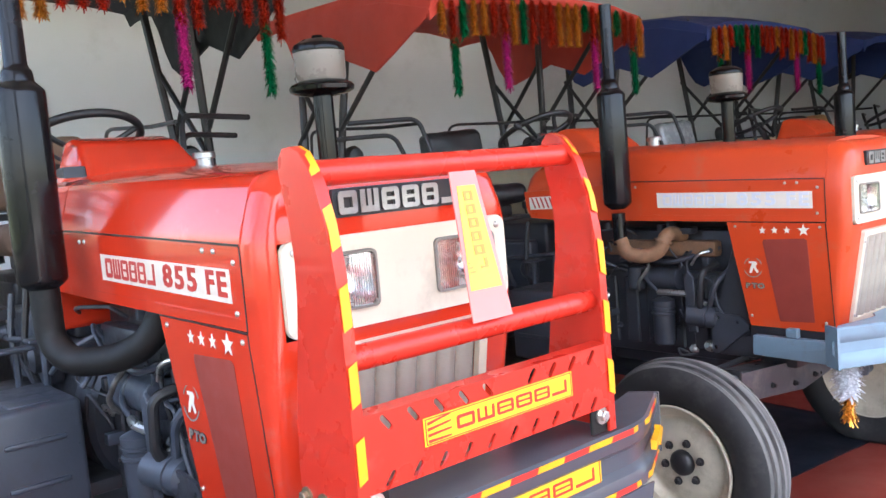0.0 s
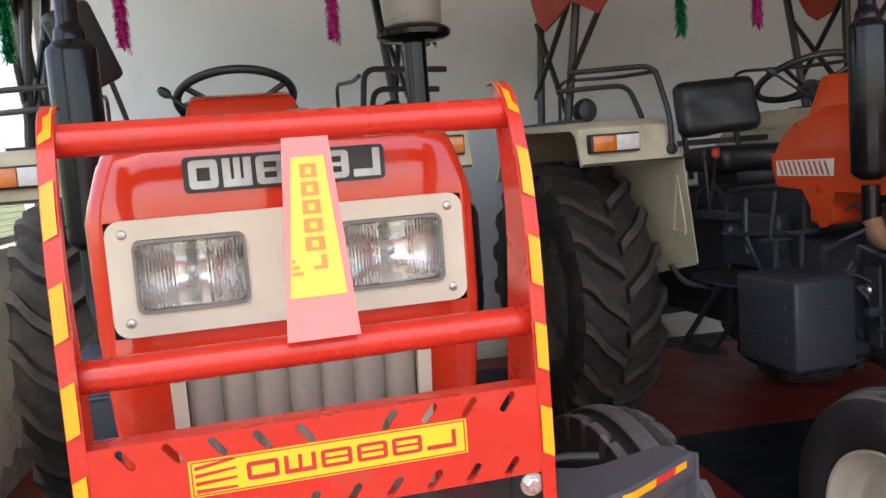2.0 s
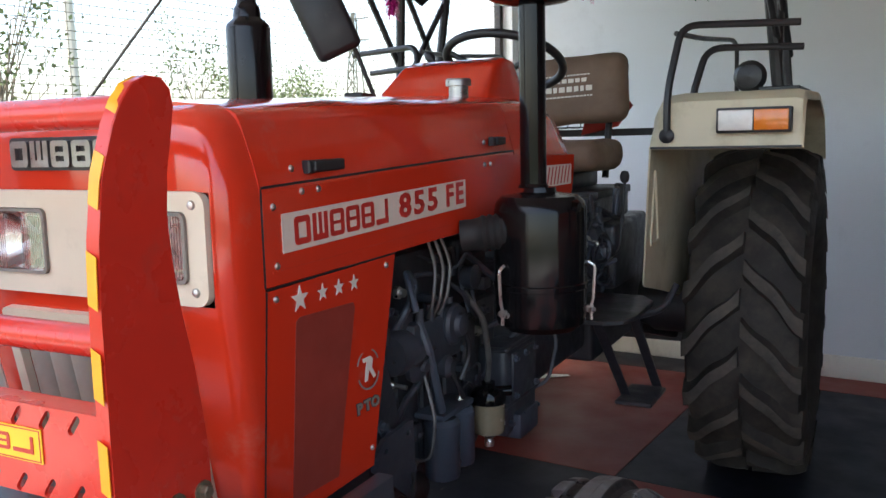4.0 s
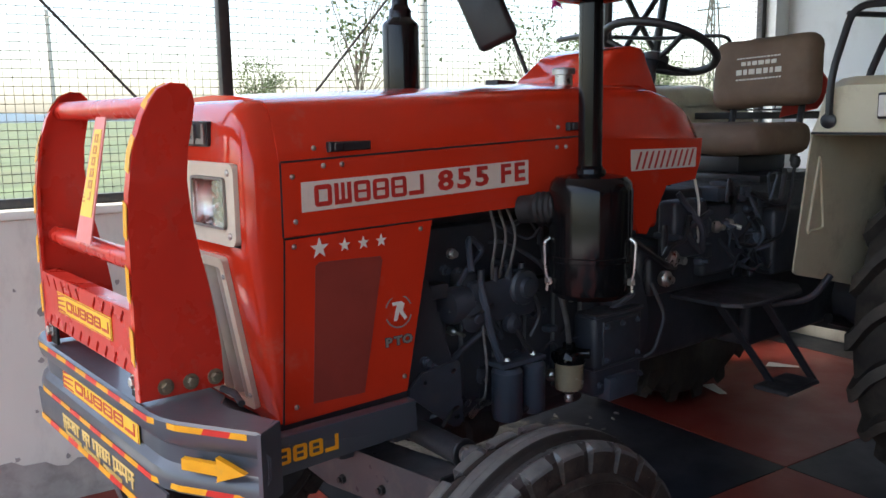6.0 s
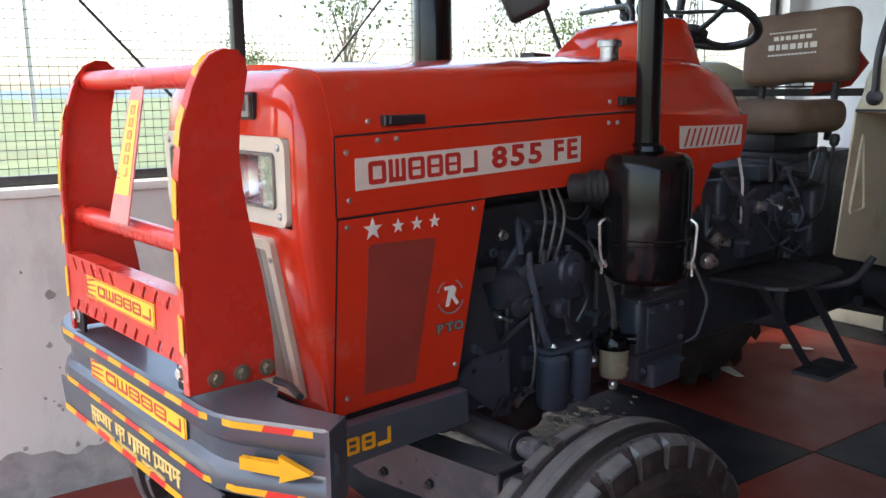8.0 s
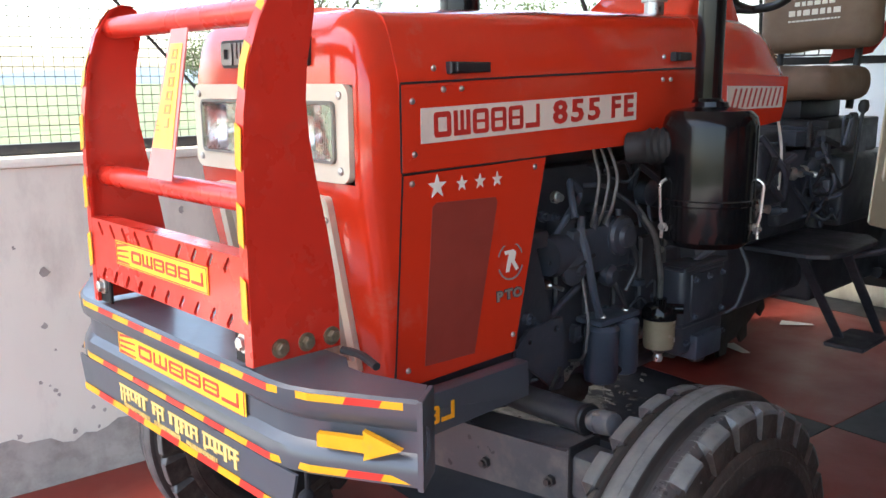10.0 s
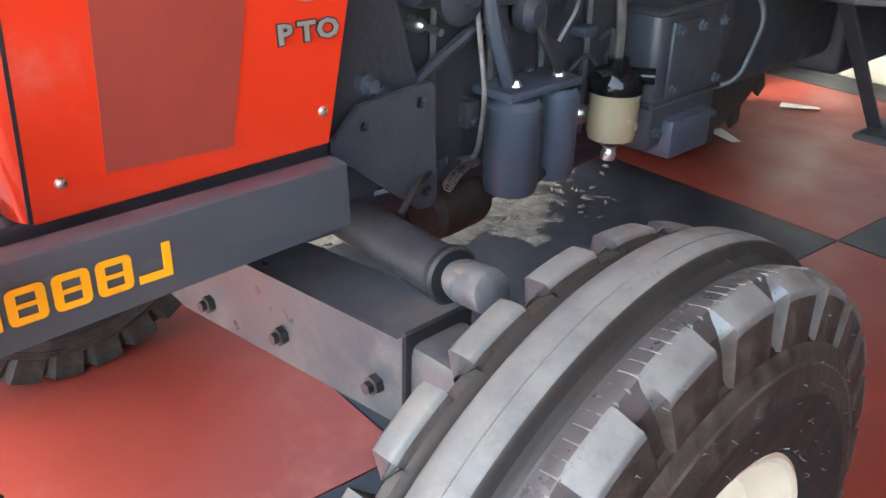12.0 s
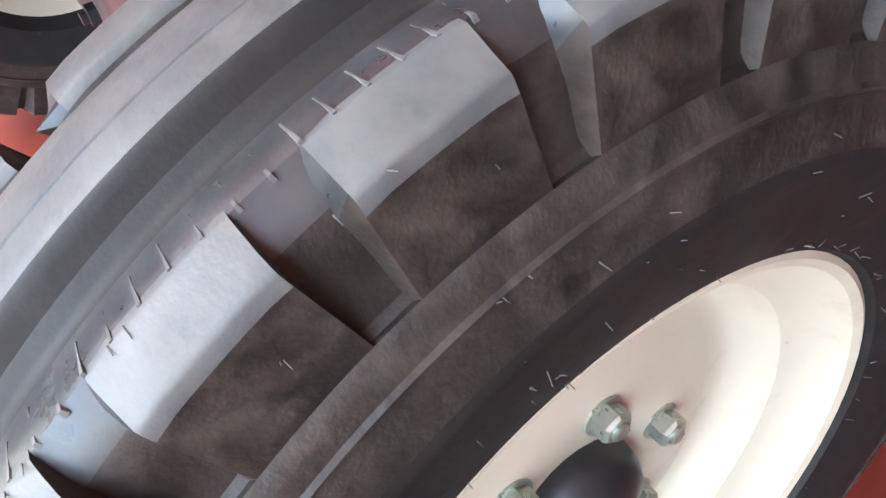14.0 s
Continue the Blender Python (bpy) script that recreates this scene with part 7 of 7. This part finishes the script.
def canopy(T, cloth, label):
    """Roof of cloth over a frame of bars, standing on the mudguards; the sides hang in a point."""
    top = [(-0.80, 2.35), (-0.775, 2.415), (-0.55, 2.45), (0.0, 2.47), (0.55, 2.45), (0.775, 2.415), (0.80, 2.35)]
    bm = bmesh.new()
    lo = [(x * 0.985, z - 0.02) for x, z in reversed(top)]
    loft(bm, [[(x, y, z + dz) for x, z in top + lo] for y, dz in ((1.62, -0.125), (1.76, -0.07), (1.95, -0.02), (2.3, 0.015), (2.8, 0.035), (3.1, 0.04), (3.2, 0.03))])
    c = part("canopy", bm, cloth, T, label)
    for s in (1, -1):
        bm = bmesh.new()
        slab(bm, [(1.62, 2.245), (1.64, 2.205), (1.75, 2.16), (1.92, 2.08), (2.06, 2.02), (2.16, 2.06), (2.33, 2.125), (2.50, 2.075), (2.66, 2.035), (2.74, 2.08), (2.80, 2.17), (2.85, 2.28), (2.91, 2.36), (3.0, 2.40), (3.2, 2.41), (3.2, 2.40), (2.8, 2.405), (2.3, 2.375), (1.95, 2.34)], "x", s * 0.788, s * 0.80, 0.002, 1)
        part("side_flap", bm, cloth, c)
        bm = bmesh.new()
        for y0, z0, y1, z1, x0, x1 in ((2.44, 1.575, 2.36, 2.39, 0.80, 0.72), (2.78, 1.58, 2.86, 2.40, 0.80, 0.72), (2.42, 1.76, 1.78, 2.36, 0.795, 0.73), (2.45, 1.62, 2.86, 2.1, 0.80, 0.76), (2.83, 1.72, 2.40, 2.15, 0.80, 0.77)):
            rod(bm, (s * x0, y0, z0), (s * x1, y1, z1), 0.021 if z0 < 1.6 else 0.014, 8)
        box(bm, s * 0.74, s * 0.88, 2.38, 2.86, 1.566, 1.583, 0.003, 1)
        part("canopy_post", bm, MATTBLACK, c, "black steel canopy stay")
    bm = bmesh.new()
    arch = [(-0.80, 2.28), (-0.74, 2.33), (-0.55, 2.375), (0.0, 2.40), (0.55, 2.375), (0.74, 2.33), (0.80, 2.28), (0.80, 2.235), (0.74, 2.28), (0.55, 2.325), (0.0, 2.35), (-0.55, 2.325), (-0.74, 2.28), (-0.80, 2.235)]
    slab(bm, [(x, z - 0.045) for x, z in arch], "y", 1.612, 1.619)
    part("front_valance", bm, cloth, c)
    return c


def strand(colour, length):
    """Crinkled tinsel: many short bright strips round a thread."""
    def make():
        rnd = random.Random(len(colour) * 31 + int(length * 1000))
        verts, faces = [], []
        n = int(length * 5200)
        for i in range(n):
            z = -length * i / n
            a, tl = rnd.uniform(0, 6.283), rnd.uniform(-0.9, 0.4)
            r, w = rnd.uniform(0.012, 0.030), rnd.uniform(0.0016, 0.0034)
            d = Vector((math.cos(a), math.sin(a), tl - 0.4))
            o = Vector((-math.sin(a), math.cos(a), 0)) * w
            p0, p1 = Vector((0, 0, z)), Vector((0, 0, z - rnd.uniform(0, 0.01))) + d * r
            k = len(verts)
            verts += [p0 - o, p0 + o, p1 + o * 0.7 + Vector((0, 0, -0.004)), p1 - o * 0.7 + Vector((0, 0, -0.004))]
            faces.append((k, k + 1, k + 2, k + 3))
        me = bpy.data.meshes.new("tinsel_strand")
        me.from_pydata([tuple(v) for v in verts], [], faces)
        me.materials.append(TINSEL[colour])
        return me
    return shared(("strand", colour, length), make)


def tinsel_row(cx, dy, drop=0.0):
    rnd = random.Random(int(cx * 10) + 2)
    for i in range(23):
        x = -0.74 + 1.48 * i / 22
        long = {1: "green", 6: "pink", 16: "pink", 21: "green"}.get(i)
        z = 2.285 - 0.10 * abs(x) ** 3
        col = rnd.choice(("gold", "red", "gold", "gold", "red", "green"))
        L = rnd.choice((0.12, 0.16, 0.20))
        if long:
            ob = new("tinsel_strand", strand("red", 0.20))
            ob.matrix_basis = Matrix.Translation((cx + x, 1.600 + dy, z))
            tagged(ob, f"red head of a long {long} tinsel on a canopy edge", "tinsel", "tinsel on the canopies")
            ob = new("tinsel_strand", strand(long, 0.26))
            ob.matrix_basis = Matrix.Translation((cx + x, 1.600 + dy, z - 0.16 + drop))
            tagged(ob, f"long {long} tinsel strand hanging from a canopy edge", "tinsel", "tinsel on the canopies")
        else:
            ob = new("tinsel_strand", strand(col, L))
            ob.matrix_basis = Matrix.Translation((cx + x, 1.600 + dy, z))
            tagged(ob, f"short crinkled {col} tinsel hanging from a canopy edge", "tinsel", "tinsel on the canopies")


main = tractor("tractor", "glossy red farm tractor with a red front guard", Matrix())
canopy(main, CLOTHBLACK, "black cloth canopy")
# mirror on its arm
bm = bmesh.new()
box(bm, -0.075, 0.075, -0.025, 0.03, -0.12, 0.12, 0.022, 3)
part("mirror", bm, MATTBLACK, main, "black side mirror on a bent arm", Matrix.Translation((-0.425, 1.33, 1.808)) @ Matrix.Rotation(radians(38), 4, "Z") @ Matrix.Rotation(radians(-24), 4, "Y"))
bm = bmesh.new()
tube(bm, [(-0.43, 1.36, 1.76), (-0.38, 1.40, 1.76), (-0.33, 1.46, 1.56), (-0.30, 1.47, 1.47)], 0.008, 8, 0.03)
part("mirror_arm", bm, MATTBLACK, main)
bm = bmesh.new()
slab(bm, [(1.165, 1.535), (1.255, 1.543), (1.25, 1.562), (1.17, 1.566)], "x", -0.258, -0.195, 0.003, 1)
part("arm_bracket", bm, MATTBLACK, main)

DX, DY, LOW = 2.36, 0.06, -0.04
second = tractor("tractor", "worn orange-red farm tractor with a blue-grey bumper", Matrix.Translation((DX, DY, LOW)), RED2, SEATBLACK, BLUEGREY, False, True)
third = tractor("tractor", "orange-red farm tractor parked under a blue canopy", Matrix.Translation((2 * DX + 0.05, DY + 0.1, LOW)), RED2, SEATGREY, BLUEGREY, False, True)
fourth = tractor("tractor", "orange-red farm tractor parked at the far end of the row", Matrix.Translation((3 * DX + 0.1, DY + 0.15, LOW)), RED2, SEATTAN, BLUEGREY, False, True)
canopy(second, CLOTHRED, "red cloth canopy")
canopy(third, CLOTHBLUE, "dark blue cloth canopy")
canopy(fourth, CLOTHBLUE, "dark blue cloth canopy")
for cx, dy in ((0.0, 0.0), (DX, DY), (2 * DX + 0.05, DY + 0.1)):
    tinsel_row(cx, dy)

# silver tinsel tied to the second tractor's bumper, black tassel under the first
for col, x, y, z, L, lab in (("silver", 1.86, 0.00, 0.785, 0.18, "silver tinsel knot hanging from a blue-grey bumper"), ("gold", 1.865, 0.00, 0.615, 0.10, "gold tinsel end below a silver knot")):
    ob = new("tinsel_strand", strand(col, L))
    ob.matrix_basis = Matrix.Translation((x, y, z)) @ Matrix.Diagonal((2.0, 2.0, 1, 1) if col == "silver" else (1.1, 1.1, 1, 1))
    tagged(ob, lab, "tinsel")
bm = bmesh.new()
rnd = random.Random(5)
rod(bm, (0.04, 0.03, 0.70), (0.04, 0.03, 0.26), 0.006, 8)
for z in (0.52, 0.475, 0.43, 0.38, 0.34, 0.30):
    lathe(bm, [(0.006, 0.0), (0.017, -0.012), (0.021, -0.03), (0.010, -0.042)], (0.04, 0.03, z), (0.25 * rnd.uniform(-1, 1), 0.1, 1), 8)
tagged(part("tassel", bm, TINSEL["black"]), "black knotted tassel hanging below the bumper", "tassel")

# dusty spatter of dried mud on the floor below the engine
verts, faces = [], []
NX, NY, STEP = 84, 100, 0.0115
height = []
for j in range(NY + 1):
    for i in range(NX + 1):
        x, y = -1.36 + i * STEP, 1.18 + j * STEP
        u, v = (x + 0.84) / 0.40, (y - 1.62) / 0.48
        edge = 1.0 - (u - 0.35 * v) ** 2 - v * v
        rough = noise.noise((x * 9, y * 9, 3.1)) + 0.6 * noise.noise((x * 31, y * 31, 7.7)) + 0.35 * noise.noise((x * 80, y * 80, 1.3))
        h = 0.62 * edge + 0.75 * rough - 0.12
        height.append(h)
        verts.append((x + 0.004 * noise.noise((x * 70, y * 70, 5)), y + 0.004 * noise.noise((x * 70, y * 70, 9)), 0.0007 + 0.009 * min(0.8, max(0.0, h))))
for j in range(NY):
    for i in range(NX):
        q = (j * (NX + 1) + i, j * (NX + 1) + i + 1, (j + 1) * (NX + 1) + i + 1, (j + 1) * (NX + 1) + i)
        if sum(height[k] for k in q) > 0.16:
            faces.append(q)
used = sorted({k for f in faces for k in f})
slot = {k: n for n, k in enumerate(used)}
verts, faces = [verts[k] for k in used], [tuple(slot[k] for k in f) for f in faces]
rnd = random.Random(12)
for k in range(90):
    cx, cy, rr = rnd.gauss(-0.66, 0.10), rnd.gauss(1.86, 0.20), rnd.uniform(0.004, 0.016)
    turn, n0 = rnd.uniform(0, 3.14), len(verts)
    for z, f in ((0.0006, 1.0), (rnd.uniform(0.003, 0.010), 0.6)):
        for m8 in range(7):
            a = 2 * math.pi * m8 / 7
            p = Vector((rr * 1.6 * math.cos(a), rr * 0.6 * math.sin(a))) * f * rnd.uniform(0.8, 1.2)
            verts.append((cx + p.x * math.cos(turn) - p.y * math.sin(turn), cy + p.x * math.sin(turn) + p.y * math.cos(turn), z))
    faces += [(n0 + m8, n0 + (m8 + 1) % 7, n0 + 7 + (m8 + 1) % 7, n0 + 7 + m8) for m8 in range(7)] + [tuple(range(n0 + 7, n0 + 14))]
me = bpy.data.meshes.new("dried_mud")
me.from_pydata(verts, [], faces)
me.materials.append(mat("dried_mud", (0.074, 0.070, 0.064), 0.85, vary=0.5, scale=22, dirt=(0.022, 0.022, 0.024), dirt_amt=0.55, dirt_scale=20, bump=0.6, bscale=70))
tagged(part("dried_mud", me, None), "broken skin of dried grey mud below the engine", "mud", "", "stuff")

# scraps of paper on the floor
for x, y, a in ((-0.53, 3.70, 25), (-0.55, 3.05, -30)):
    bm = bmesh.new()
    loft(bm, [[(-0.09, -0.035, 0.003), (0.09, -0.02, 0.012), (0.08, 0.03, 0.006), (-0.08, 0.035, 0.010)], [(-0.09, -0.035, 0.004), (0.09, -0.02, 0.013), (0.08, 0.03, 0.007), (-0.08, 0.035, 0.011)]])
    tagged(part("paper_scrap", bm, PAPER, None, "", Matrix.Translation((x, y, 0.0)) @ Matrix.Rotation(radians(a), 4, "Z")), "crumpled white paper scrap on the red floor", "paper")

# ---- beyond the screen ----


def leafy(name, x, y, h, w, seed, label, bare=False):
    """A tree: tapered trunk and limbs, and a crown of many small leaves with gaps."""
    rnd = random.Random(seed)
    T = thing(name, label, "tree", Matrix.Translation((x, y, -0.06)))
    bm = bmesh.new()
    rod(bm, (0, 0, 0), (0, 0, h * 0.55), h * (0.008 if bare else 0.018), 8, h * (0.005 if bare else 0.012))
    tips = []
    for i in range(16 if bare else 12):
        a = rnd.uniform(0, 6.283)
        z0 = h * rnd.uniform(0.25, 0.55)
        p1 = Vector((math.cos(a) * w * rnd.uniform(0.25, 0.5), math.sin(a) * w * rnd.uniform(0.25, 0.5), z0 + h * rnd.uniform(0.15, 0.4)))
        rod(bm, (0, 0, z0), p1, h * (0.0028 if bare else 0.008), 6, h * (0.0016 if bare else 0.004))
        for j in range(3):
            p2 = p1 + Vector((rnd.uniform(-1, 1), rnd.uniform(-1, 1), rnd.uniform(0, 1))) * w * 0.22
            rod(bm, p1, p2, h * (0.0013 if bare else 0.003), 5, h * 0.0008)
            tips.append(p2)
    part("trunk", bm, BARK, T)
    verts, faces = [], []
    for p in tips:
        for k in range(8 if bare else 60):
            c = p + Vector((rnd.gauss(0, 1), rnd.gauss(0, 1), rnd.gauss(0, 0.8))) * w * (0.13 if bare else 0.11)
            u = Vector((rnd.uniform(-1, 1), rnd.uniform(-1, 1), rnd.uniform(-1, 1))).normalized() * h * (0.011 if bare else 0.016)
            v = u.orthogonal().normalized() * u.length * 0.6
            n = len(verts)
            verts += [tuple(c - u), tuple(c + v), tuple(c + u), tuple(c - v)]
            faces.append((n, n + 1, n + 2, n + 3))
    me = bpy.data.meshes.new("crown")
    me.from_pydata(verts, [], faces)
    me.materials.append(LEAF)
    part("crown", me, None, T)
    return T


leafy("tree", -38.0, 20.6, 4.1, 2.6, 3, "round leafy green tree far across the field")
leafy("tree", -23.5, 30.3, 4.9, 3.6, 5, "broad leafy tree beyond the mesh screen")
leafy("tree", -31.0, 45.0, 3.6, 6.0, 9, "low spreading tree beyond the field")
leafy("tree", -11.6, 8.3, 4.9, 1.7, 7, "thin half-bare young tree outside the showroom", True)
leafy("tree", -13.4, 14.6, 4.4, 1.5, 11, "thin half-bare sapling outside the showroom", True)
for px, py, ph, r in ((-15.5, 13.0, 7.5, 0.12), (-55.9, 15.2, 8.2, 0.16)):
    bm = bmesh.new()
    rod(bm, (px, py, -0.06), (px, py, ph), r, 10, r * 0.75)
    box(bm, px - 0.6, px + 0.6, py - 0.05, py + 0.05, ph - 0.5, ph - 0.4)
    tagged(part("utility_pole", bm, CONCRETE), "pale concrete electricity pole in the field", "pole")
for px, py, ph in ((-42.0, 66.0, 12.5),):
    bm = bmesh.new()
    for sx in (-1, 1):
        for sy in (-1, 1):
            rod(bm, (px + sx * 0.9, py + sy * 0.9, -0.06), (px + sx * 0.12, py + sy * 0.12, ph), 0.07, 5)
    for i in range(9):
        z0, z1 = ph * i / 9, ph * (i + 1) / 9
        w0, w1 = 0.9 - 0.78 * i / 9, 0.9 - 0.78 * (i + 1) / 9
        for s in (-1, 1):
            rod(bm, (px - w0 * s, py - w0, z0), (px + w1 * s, py - w1, z1), 0.04, 4)
            rod(bm, (px - w0, py - w0 * s, z0), (px - w1, py + w1 * s, z1), 0.04, 4)
    for z in (ph * 0.8, ph * 0.95):
        box(bm, px - 1.6, px + 1.6, py - 0.06, py + 0.06, z, z + 0.12)
    tagged(part("pylon", bm, WIRE), "steel lattice pylon on the horizon", "pylon")
# pale ridge on the horizon, distance haze painted into its colour
bm = bmesh.new()
pts = [(-700 + 14 * i, 5 + 9 * abs(noise.noise((i * 0.11, 1.7, 0)))) for i in range(101)]
slab(bm, [(-700, -1)] + [(700, -1)] + list(reversed(pts)), "y", 0, 2)
ridge = part("backdrop", bm, mat("far_ridge", (0.55, 0.60, 0.65), 0.95, vary=0.05, scale=0.01), None, "", Matrix.Translation((-560, 260, 0)) @ Matrix.Rotation(radians(65), 4, "Z"))
tagged(ridge, "low hazy blue ridge on the horizon", "hills", "", "structure")

# floor squares, last
SQM = {}
for key, material in (("r", FLOORRED), ("b", FLOORBLK)):
    bm = bmesh.new()
    box(bm, 0.0025, SQ - 0.0025, 0.0025, SQ - 0.0025, -0.006, 0.0)
    SQM[key] = finish(bm, "floor_square", material)
for i in range(-1, 7):
    for j in range(-5, 2):
        part("floor_square", SQM["b" if (i + j) % 2 == 0 else "r"], None, floor, "", Matrix.Translation((i * SQ, j * SQ, 0)))
